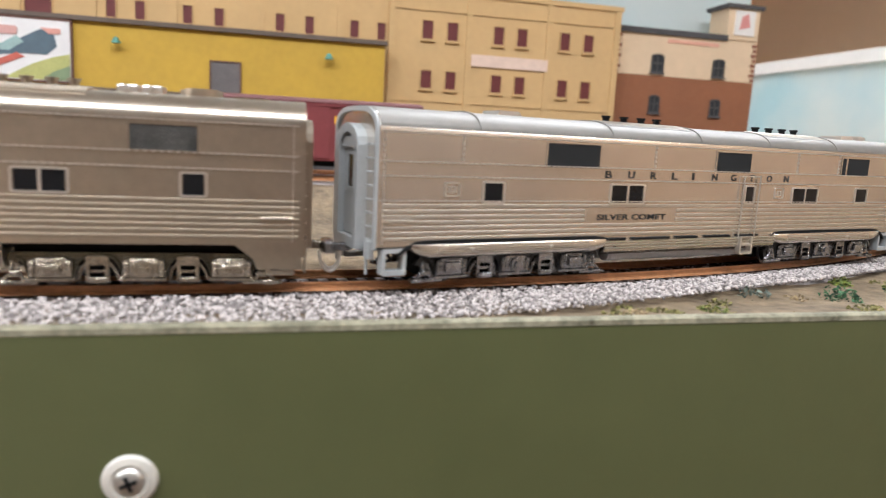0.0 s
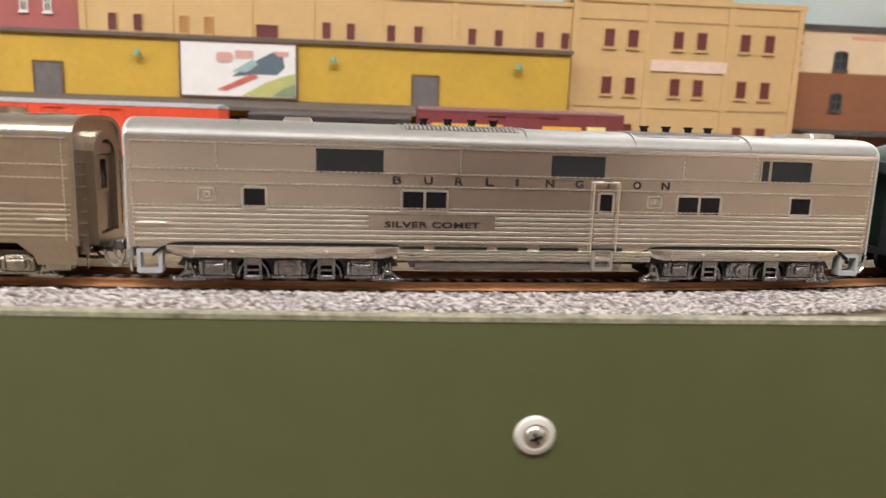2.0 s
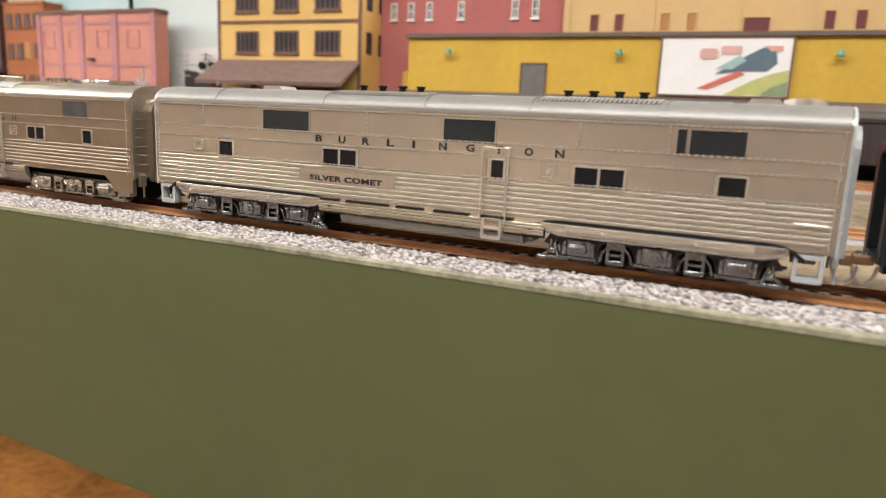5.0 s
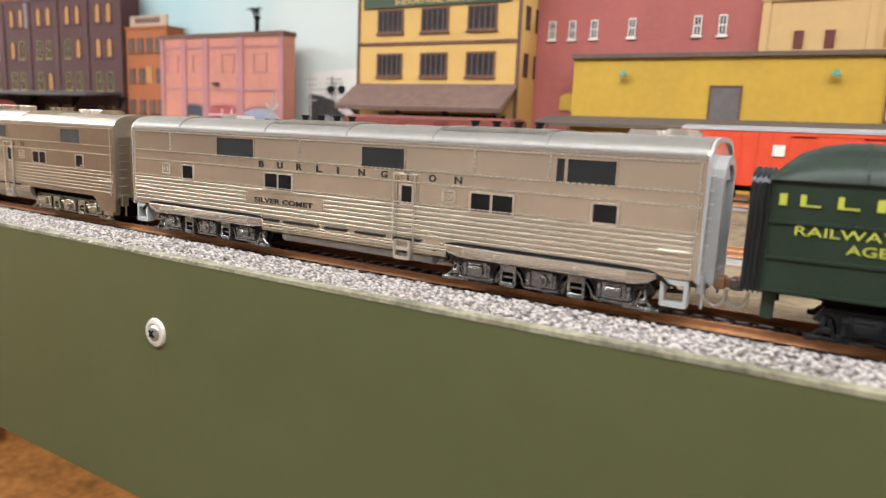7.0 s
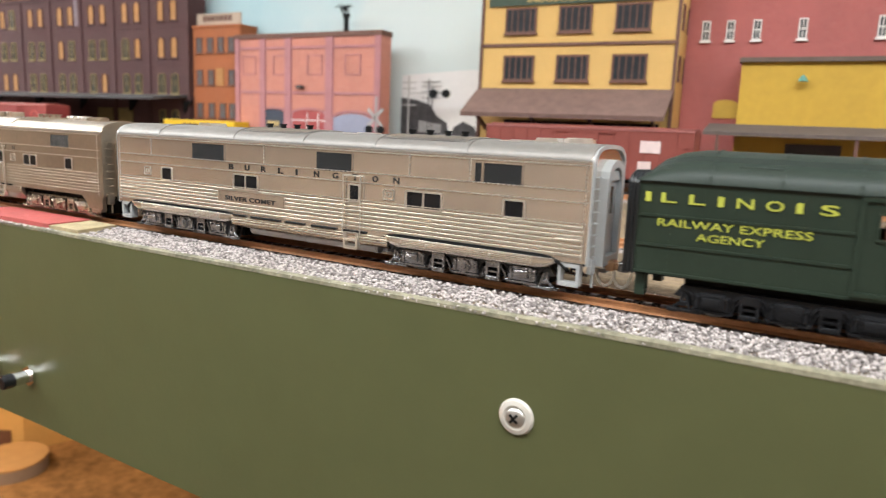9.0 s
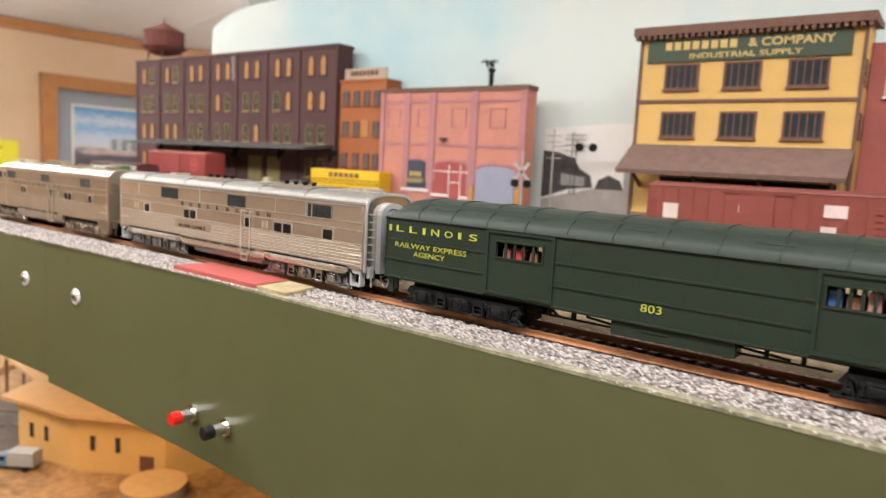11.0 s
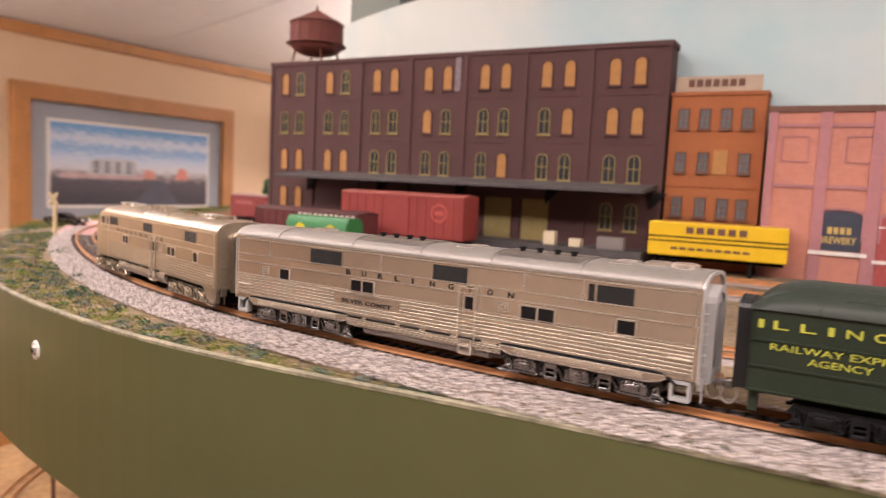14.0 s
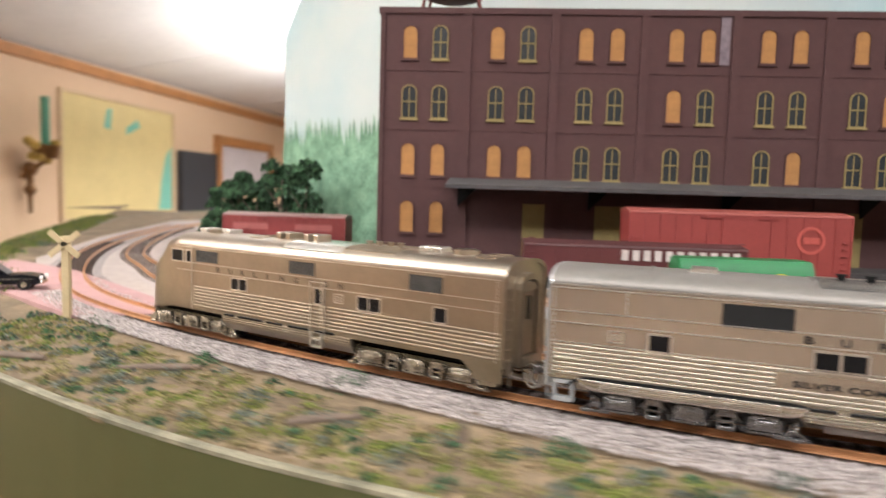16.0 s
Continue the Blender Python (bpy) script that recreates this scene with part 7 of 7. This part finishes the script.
setting("trim_cornice", box(bm_new(), -3.2, 4.6, -0.03, 0.001, 0.478, 0.512), OAK, "oak trim under the ceiling", "trim", W_POSE)
setting("trim_wainscot", box(bm_new(), -3.2, 4.6, -0.014, 0.001, -1.2, -0.46), OAK, "oak wainscot panelling", "panelling", W_POSE)
setting("trim_rail", box(bm_new(), -3.2, 4.6, -0.03, 0.001, -0.46, -0.435), OAK, "oak chair rail on the wall", "trim", W_POSE)


def wall_thing(name, label, category, x, z):
    return thing(name, label, category, W_POSE @ Matrix.Translation((x, 0, z)))


def picture_mat():
    m = mat("landscape_print", (0.4, 0.5, 0.6), 0.5, var=0.1, scale=8)
    nt = m.node_tree
    p = nt.nodes["Principled BSDF"]
    tc, sp, nz, ad, rp, mp = (nt.nodes.new(k) for k in ("ShaderNodeTexCoord", "ShaderNodeSeparateXYZ", "ShaderNodeTexNoise", "ShaderNodeMath", "ShaderNodeValToRGB", "ShaderNodeMapping"))
    mp.inputs["Scale"].default_value = (6, 1, 26)
    nt.links.new(tc.outputs["Object"], mp.inputs[0])
    nt.links.new(mp.outputs[0], nz.inputs["Vector"])
    nt.links.new(tc.outputs["Object"], sp.inputs[0])
    ad.operation = "MULTIPLY_ADD"
    ad.inputs[1].default_value, ad.inputs[2].default_value = 0.08, 0.0
    nt.links.new(nz.outputs["Fac"], ad.inputs[0])
    nt.links.new(sp.outputs[2], ad.inputs[2])
    nt.links.new(ad.outputs[0], rp.inputs[0])
    e = rp.color_ramp.elements
    e[0].position, e[0].color = 0.0, (0.035, 0.03, 0.04, 1)
    e[1].position, e[1].color = 1.0, (0.2, 0.45, 0.8, 1)
    for pos, c in ((0.17, (0.05, 0.045, 0.06)), (0.225, (0.09, 0.08, 0.1)), (0.243, (0.28, 0.23, 0.24)), (0.265, (0.6, 0.62, 0.68)), (0.3, (0.5, 0.6, 0.74)), (0.335, (0.2, 0.4, 0.68)), (0.36, (0.6, 0.66, 0.74)), (0.395, (0.14, 0.34, 0.64))):
        k = e.new(pos)
        k.color = (*c, 1)
    nt.links.new(rp.outputs[0], p.inputs["Base Color"])
    return m


fp = wall_thing("framed_picture", "oak framed railway yard picture in a grey-blue mat", "picture", 0, -0.15)
PW_, PH_ = 0.845, 0.485
part("frame", ring(bm_new(), rect(0, PW_, 0, PH_), rect(0.052, PW_ - 0.052, 0.052, PH_ - 0.052), "y", -0.03, 0.0), OAK, fp, "oak wood frame")
part("mat_board", box(bm_new(), 0.05, PW_ - 0.05, -0.010, -0.004, 0.05, PH_ - 0.05), mat("mat_greyblue", (0.3, 0.33, 0.38), 0.8), fp)
part("mat_bevel", box(bm_new(), 0.108, PW_ - 0.108, -0.012, -0.009, 0.09, PH_ - 0.104), WHITE, fp)
pr = part("print", box(bm_new(), 0.118, PW_ - 0.118, -0.014, -0.011, 0.10, PH_ - 0.114), picture_mat(), fp, "yard scene under a cloudy blue sky")
for pts, c in (([(0.25, 0.205), (0.42, 0.205), (0.42, 0.255), (0.4, 0.26), (0.27, 0.26), (0.25, 0.25)], (0.45, 0.47, 0.5)), ([(0.44, 0.195), (0.5, 0.195), (0.49, 0.225), (0.46, 0.23)], (0.6, 0.28, 0.22)), ([(0.58, 0.195), (0.64, 0.195), (0.63, 0.235), (0.6, 0.24)], (0.62, 0.25, 0.2)), ([(0.15, 0.19), (0.45, 0.19), (0.45, 0.205), (0.15, 0.208)], (0.5, 0.36, 0.36)), ([(0.40, 0.102), (0.6, 0.102), (0.54, 0.185), (0.5, 0.185)], (0.08, 0.085, 0.115))):
    part("painted_shape", prism(bm_new(), pts, "y", -0.0150, -0.0138), mat("print_shape", c, 0.6, var=0.2, scale=30), pr)
for k in range(3):
    dark = mat("print_dark", (0.12, 0.13, 0.17), 0.6)
    for j in range(4):
        part("painted_window", box(bm_new(), 0.262 + j * 0.04, 0.28 + j * 0.04, -0.0156, -0.0149, 0.212 + k * 0.014, 0.221 + k * 0.014), dark, pr)

nt_ = wall_thing("wall_notice", "bright yellow printed notice on the wall", "notice", -0.47, -0.122)
part("sheet", prism(bm_new(), round_rect(0, 0.395, 0, 0.2, 0.012), "y", -0.004, 0.0), mat("notice_yellow", (0.72, 0.66, 0.03), 0.5, var=0.05), nt_)
bm = bm_new()
for i, (w, x) in enumerate(((0.24, 0.1), (0.3, 0.03), (0.3, 0.03), (0.12, 0.2), (0.14, 0.2), (0.12, 0.2), (0.3, 0.03))):
    box(bm, x, x + w, -0.0052, -0.0038, 0.168 - i * 0.022, 0.176 - i * 0.022)
part("lettering_bar", bm, mat("notice_ink", (0.3, 0.28, 0.03), 0.6), nt_)
wp = wall_thing("wall_poster", "white poster with a yellow stripe below the notice", "poster", -0.55, -0.42)
part("sheet", box(bm_new(), 0, 0.36, -0.004, 0, 0, 0.25), WHITE, wp)
part("stripe", box(bm_new(), 0.24, 0.32, -0.0055, -0.0038, 0.02, 0.21), mat("poster_yellow", (0.72, 0.6, 0.2), 0.6), wp)

BRASS = mat("antique_brass", (0.22, 0.12, 0.05), 0.4, 0.7, var=0.3, scale=60)
SHADE = mat("pale_green_glass", (0.8, 0.84, 0.76), 0.12, var=0.06, scale=30)
SHADE.node_tree.nodes["Principled BSDF"].inputs["Transmission Weight"].default_value = 0.75


def sconce(x, z, candle):
    ob = wall_thing("wall_sconce", "brass wall sconce with a %s" % ("green candle" if candle else "flared glass shade"), "wall lamp", x, z)
    bm = rod(bm_new(), (0, -0.03, -0.1), (0, -0.03, -0.24), 0.012, 10, 0.006)
    ball(bm, (0, -0.03, -0.09), 0.026, 2)
    ball(bm, (0, -0.03, -0.16), 0.02, 2)
    rod(bm, (0, 0, -0.12), (0, -0.09, -0.06), 0.008, 8)
    part("bracket", bm, BRASS, ob, smooth=True)
    bm = rod(bm_new(), (0, -0.09, -0.055), (0, -0.09, -0.01), 0.035, 16, 0.05)
    part("cup", bm, BRASS, ob, smooth=True)
    if candle:
        part("candle", rod(bm_new(), (0, -0.09, -0.01), (0, -0.09, 0.15), 0.014, 14), mat("candle_green", (0.07, 0.26, 0.17), 0.5), ob)
        bm = bm_new()
        for i in range(9):
            ball(bm, (0.05 * math.cos(i * 2.4) - 0.02, -0.09 + 0.02 * math.sin(i), -0.03 + 0.03 * math.sin(i * 1.7)), 0.018, 1)
        part("dried_flower", bm, mat("dried_flower", (0.4, 0.27, 0.06), 0.9, var=0.3, scale=60), ob)
    else:
        bm = ring(bm_new(), [(0.074 * math.cos(i * 0.3927), 0.074 * math.sin(i * 0.3927) - 0.09) for i in range(16)], [(0.070 * math.cos(i * 0.3927), 0.070 * math.sin(i * 0.3927) - 0.09) for i in range(16)], "z", 0.085, 0.09)
        n = 16
        lo = [bm.verts.new((0.038 * math.cos(i * 0.3927), 0.038 * math.sin(i * 0.3927) - 0.09, -0.01)) for i in range(n)]
        hi = [bm.verts.new((0.072 * math.cos(i * 0.3927), 0.072 * math.sin(i * 0.3927) - 0.09, 0.088)) for i in range(n)]
        for i in range(n):
            bm.faces.new((lo[i - 1], lo[i], hi[i], hi[i - 1]))
        part("glass_shade", bm, SHADE, ob, smooth=True)


sconce(-0.235, 0.24, False)
sconce(1.125, 0.2, True)
mp_ = wall_thing("wall_map", "large pale yellow wall map with teal water areas", "map", 1.317, -0.068)
part("sheet", box(bm_new(), 0, 0.765, -0.005, 0, 0, 0.465), mat("map_yellow", (0.68, 0.56, 0.26), 0.7, var=0.08, scale=10), mp_)
part("map_frame", ring(bm_new(), rect(-0.012, 0.777, -0.012, 0.477), rect(0, 0.765, 0, 0.465), "y", -0.012, 0), mat("map_rim", (0.6, 0.45, 0.28), 0.7), mp_)
for pts in ([(0.65, 0.02), (0.76, 0.02), (0.755, 0.31), (0.71, 0.27), (0.67, 0.15)], [(0.25, 0.36), (0.29, 0.35), (0.3, 0.44), (0.27, 0.43)], [(0.4, 0.34), (0.5, 0.38), (0.48, 0.41), (0.4, 0.37)]):
    part("water_area", prism(bm_new(), pts, "y", -0.0062, -0.0045), mat("map_teal", (0.2, 0.52, 0.42), 0.7, var=0.1, scale=20), mp_)
bd = wall_thing("notice_board", "black notice board on the wall", "notice board", 2.135, -0.075)
part("board", box(bm_new(), 0, 0.36, -0.03, 0, 0, 0.31), mat("board_black", (0.03, 0.035, 0.045), 0.5, var=0.3, scale=20), bd)
p2 = wall_thing("framed_picture", "small wood framed picture with a pale print", "picture", 2.51, 0.02)
part("frame", ring(bm_new(), rect(0, 0.78, 0, 0.32), rect(0.05, 0.73, 0.05, 0.27), "y", -0.03, 0.0), OAK, p2)
part("print", box(bm_new(), 0.05, 0.73, -0.012, -0.004, 0.05, 0.27), mat("pale_print", (0.6, 0.56, 0.58), 0.7, var=0.12, scale=12), p2)
bl = thing("broom", "dark handled broom leaning beside the layout", "broom", pose(-2.72, 0.17, -0.75, 0, 9, 0))
part("handle", rod(bm_new(), (0, 0, 0), (0, 0, 0.55), 0.012, 10), mat("handle_grey", (0.12, 0.12, 0.12), 0.5), bl)
part("brush_head", box(bm_new(), -0.09, 0.09, -0.03, 0.03, -0.15, 0.0, 0.01), BLACK, bl)
WP = mat("window_post_grey", (0.2, 0.24, 0.22), 0.6, var=0.08, scale=10)
for x, w, m in ((-2.0, 0.11, WP), (-1.885, 0.075, mat("post_dark", (0.045, 0.055, 0.05), 0.6)), (-1.805, 0.095, WP)):
    ob = part("tall_panel", box(bm_new(), x, x + w, 0.80, 0.83, -0.002, ceiling_z(x) - 0.003), m, None, "grey-green upright panel reaching the ceiling behind the backdrop")
    tagged(ob, category="panel", group="upright panels")

# ceiling lamps, all out of view, some of them added fill
for x, y, turn, down, upward, drop in LAMPS:
    z = ceiling_z(x) - drop
    fx = thing("unseen_ceiling_light", "long light fixture with a white housing, placed out of view", "ceiling lamp", pose(x, y, z, 0, 0, turn), group="ceiling lights")
    part("housing", box(bm_new(), -0.62, 0.62, -0.1, 0.1, 0.004, 0.044), WHITE, fx)
    for hx in (-0.5, 0.5):
        part("hanger", rod(bm_new(), (hx, 0, 0.044), (hx, 0, drop - 0.004 + (hx * 0.165 if turn == 0 else 0)), 0.006, 8), WHITE, fx)
    la = bpy.data.lights.new("unseen_ceiling_lamp", "AREA")
    la.shape, la.size, la.size_y, la.energy, la.color = "RECTANGLE", 1.2, 0.18, LAMP_W * down, LAMP_COLOR
    lo = new("unseen_ceiling_lamp", la)
    lo.matrix_world = pose(x, y, z, 0, 0, turn)
    # second lamp added on each housing, only to brighten the ceiling
    up = bpy.data.lights.new("ceiling_fill", "AREA")
    up.shape, up.size, up.size_y, up.energy, up.color = "RECTANGLE", 1.2, 0.18, LAMP_W * upward, LAMP_COLOR
    uo = new("ceiling_fill", up)
    uo.matrix_world = pose(x, y, z + 0.05, 180, 0, turn)

# ---------- deck and the lower level ----------
# unseen deck board, added so lamp light does not leak through below
pts = [(q.x, q.y + 0.0035) for q in EDGE_LINE if q.y < 1.5 and q.x > -2.4] + [(-2.5, 1.75), (0.9, 1.75)]
setting("deck", prism(bm_new(), pts, "z", -0.032, -0.0095), mat("deck_ply", (0.4, 0.25, 0.12), 0.7, var=0.15, scale=20), "unseen plywood deck under the scenery, added to stop light leaks", "deck")
LOW = -0.46
LOWM = mat("lower_earth", (0.2, 0.11, 0.045), 0.9, var=0.4, scale=12, bump=0.4, bscale=200, col2=(0.32, 0.19, 0.085))
low = smooth_line(((0.9, -0.1), (-1.2, -0.02), (-1.9, 0.02), (-2.2, 0.09), (-2.4, 0.25), (-2.5, 0.4), (-2.56, 0.7), (-2.6, 1.4)), 0.06)
setting("lower_deck", prism(bm_new(), [(q.x, q.y) for q in low] + [(0.9, 1.4)], "z", LOW - 0.04, LOW), LOWM, "tan scenery deck of the lower level", "deck")
setting("lower_back", box(bm_new(), -2.6, 0.9, 1.38, 1.4, LOW, -0.03), mat("lower_back_tan", (0.5, 0.36, 0.2), 0.8), "tan back board of the lower level", "backdrop")
la = bpy.data.lights.new("lower_lamp", "AREA")
la.shape, la.size, la.size_y, la.energy, la.color = "RECTANGLE", 0.8, 0.05, 4.0, (1.0, 0.62, 0.27)
lo = new("lower_lamp", la)
lo.matrix_world = pose(-1.4, 0.085, -0.06)
fx = thing("strip_light", "warm strip light under the upper deck", "lamp", pose(-1.4, 0.085, -0.052))
part("housing", box(bm_new(), -0.42, 0.42, -0.03, 0.03, 0.0, 0.0195), WHITE, fx)
TAN = mat("depot_cream", (0.62, 0.42, 0.17), 0.7, var=0.06, scale=20)
TROOF = mat("depot_roof_tan", (0.52, 0.34, 0.17), 0.85, var=0.1, scale=60)
dp = thing("lower_depot", "cream depot building with a broad tan roof on the lower level", "building")
plan = [(-1.855, 0.222), (-1.722, 0.257), (-1.594, 0.333), (-1.55, 0.45), (-1.9, 0.5), (-1.93, 0.29)]
part("wall", prism(bm_new(), plan, "z", LOW, -0.366), TAN, dp)
part("roof", prism(bm_new(), [(-1.888, 0.207), (-1.724, 0.241), (-1.582, 0.32), (-1.53, 0.48), (-1.92, 0.54), (-2.185, 0.36), (-2.178, 0.314), (-1.935, 0.284)], "z", -0.368, -0.362), TROOF, dp, "broad flat tan roof")
for (ax, ay), (bx, by), ks in ((plan[0], plan[1], (0.23, 0.48)), (plan[1], plan[2], (0.17, 0.46))):
    d = Vector((bx - ax, by - ay)).normalized()
    for k in ks:
        cx, cy = ax + (bx - ax) * k, ay + (by - ay) * k
        bm = bm_new()
        box(bm, -0.0042, 0.0042, -0.0012, 0.002, -0.0125, 0.0125)
        w = part("window", bm, PANE, dp, "dark upright window")
        w.matrix_basis = pose(cx, cy, -0.412, 0, 0, math.degrees(math.atan2(d.y, d.x)))
d = Vector((plan[2][0] - plan[1][0], plan[2][1] - plan[1][1]))
w = part("doorway", box(bm_new(), -0.012, 0.012, -0.0012, 0.002, 0, 0.026), BROWN_TRIM, dp)
w.matrix_basis = pose(plan[1][0] + d.x * 0.79, plan[1][1] + d.y * 0.79, LOW + 0.008, 0, 0, math.degrees(math.atan2(d.y, d.x)))
for x, y in ((-2.165, 0.322), (-2.05, 0.308), (-2.1, 0.35)):
    part("roof_post", box(bm_new(), x, x + 0.004, y, y + 0.004, LOW, -0.3675), BROWN_TRIM, dp)
tk = thing("silo", "grey round silo with a tan top on the lower level", "silo", pose(-1.555, 0.29, LOW))
part("shell", rod(bm_new(), (0, 0, 0), (0, 0, 0.018), 0.047, 36), mat("silo_grey", (0.3, 0.26, 0.26), 0.6, var=0.15, scale=40), tk, smooth=True)
part("top", rod(bm_new(), (0, 0, 0.018), (0, 0, 0.021), 0.048, 36), TROOF, tk)


def delivery_truck(label, x, y, yaw, cargo, cab):
    mt = thing("delivery_truck", label, "truck", pose(x, y, LOW, 0, 0, yaw))
    part("cargo_box", box(bm_new(), -0.036, 0.008, -0.013, 0.013, 0.008, 0.032, 0.001), mat("cargo_paint", cargo, 0.6, var=0.15), mt)
    c = part("cab", box(bm_new(), 0.009, 0.024, -0.011, 0.011, 0.006, 0.026, 0.003), mat("cab_paint", cab, 0.5), mt)
    part("cab_window", box(bm_new(), 0.012, 0.0215, -0.0113, 0.0113, 0.0165, 0.0235), DARKPANE, c)
    part("bonnet", box(bm_new(), 0.022, 0.038, -0.009, 0.009, 0.006, 0.016, 0.003), mat("bonnet_paint", cab, 0.5), mt)
    for wx in (-0.022, 0.026):
        for e in (1, -1):
            part("wheel", rod(bm_new(), (wx, e * 0.009, 0.0062), (wx, e * 0.0128, 0.0062), 0.0062, 16), BLACK_TRUCK, mt)


delivery_truck("small blue and grey delivery truck on the lower level", -1.80, 0.195, 215, (0.3, 0.33, 0.36), (0.1, 0.2, 0.36))
delivery_truck("small yellow truck with a dark blue bonnet on the lower level", -1.915, 0.165, 330, (0.6, 0.36, 0.03), (0.03, 0.045, 0.09))
lt = thing("railway_track", "curved track sunk in the lower deck", "track", kind="structure")
LL = smooth_line(((-1.9, 0.1), (-2.094, 0.169), (-2.226, 0.26), (-2.351, 0.402), (-2.42, 0.6), (-2.44, 0.9)), 0.03)
for c in (0.00865, -0.00865):
    part("rail", ribbon(bm_new(), LL, [(c - 0.0012, LOW), (c + 0.0012, LOW), (c + 0.0012, LOW + 0.0045), (c - 0.0012, LOW + 0.0045)]), RAIL, lt)
sp_low = [[], []]
rl = random.Random(9)
for i in range(80):
    x, y = rl.uniform(-2.15, -1.6), rl.uniform(0.1, 0.62)
    sp_low[rl.choice((0, 1))].append((x, y, LOW - 0.001, rl.uniform(0.005, 0.014), 0.004, 24))
for k in (0, 1):
    tagged(new("lower_grass", tuft_mesh("lower_grass", sp_low[k], GRASS[(0, 2)[k]], 70 + k)), "low grass tufts on the lower deck", "vegetation", kind="stuff")
yd = part("ash_patch", prism(bm_new(), [(-2.16, 0.2), (-1.93, 0.15), (-1.86, 0.235), (-1.96, 0.3), (-2.08, 0.42), (-2.2, 0.4)], "z", LOW - 0.01, LOW + 0.0015), mat("ash_dark", (0.09, 0.075, 0.065), 0.95, var=0.4, scale=40, bump=0.6, bscale=300), None, "dark ash covered yard ground on the lower level")
tagged(yd, category="ground", kind="structure")
for x, y, a in ((-2.02, 0.24, 20), (-2.06, 0.29, 40), (-1.96, 0.27, 10)):
    tagged(part("ash_timber", box(bm_new(), -0.03, 0.03, -0.003, 0.003, 0, 0.004, 0.0005), LOGMAT, None, "old timber on the ash ground"), category="timber").matrix_basis = pose(x, y, LOW + 0.0015, 0, 0, a)

# ---------- ties, piece by piece ----------
tie_me = mesh_of("tie", box(bm_new(), -0.00125, 0.00125, -0.015, 0.015, -0.0045, -0.0026, 0.0002), TIE)
ties = [-0.42 + 0.0062 * i for i in range(480)]
rest = bm_new()
rt = random.Random(4)
for s in ties:
    x, y, a = rail_at(s)
    m = pose(x + rt.uniform(-0.0002, 0.0002), y, 0, 0, 0, math.degrees(a) + rt.uniform(-1.2, 1.2)) @ Matrix.Translation((0, rt.uniform(-0.0004, 0.0004), rt.uniform(-0.0001, 0.0001)))
    if -0.16 <= s <= 1.69:
        t = new("tie", tie_me)
        t.parent = main
        t.matrix_basis = m
    else:
        bmesh.ops.create_cube(rest, size=1, matrix=m @ Matrix.Translation((0, 0, -0.00355)) @ Matrix.Diagonal((0.0025, 0.03, 0.0019, 1)))
part("far_ties", rest, TIE, main, kind="stuff")
rest = bm_new()
for line, base, tr in ((smooth_line(((-1.5, 0.13), (-1.8, 0.22), (-1.98, 0.36), (-2.06, 0.46), (-2.14, 0.58), (-2.22, 0.78), (-2.3, 1.06)), 0.0065), -0.001, inner),):
    for i in range(1, len(line) - 1):
        d = line[i + 1] - line[i - 1]
        bmesh.ops.create_cube(rest, size=1, matrix=pose(line[i].x, line[i].y, base - 0.0035, 0, 0, math.degrees(math.atan2(d.y, d.x))) @ Matrix.Diagonal((0.0025, 0.03, 0.0019, 1)))
    part("far_ties", rest, TIE, tr, kind="stuff")


# ---------- what moves ----------
def motions():
    ts = [i * 0.5 for i in range(33)]
    t_run, s_run = zip(*RUN)
    for ob, wheels, off, piv in TRAIN:
        walk(ob, [(t, car_pose(float(np.interp(t, t_run, s_run)) + off, piv)) for t in ts])
        for ws, x in wheels:
            walk(ws, [(k / 15, pose(x, 0, 0.0052, 0, math.degrees(float(np.interp(k / 15, t_run, s_run)) / 0.0052), 0)) for k in range(241)])


motions()
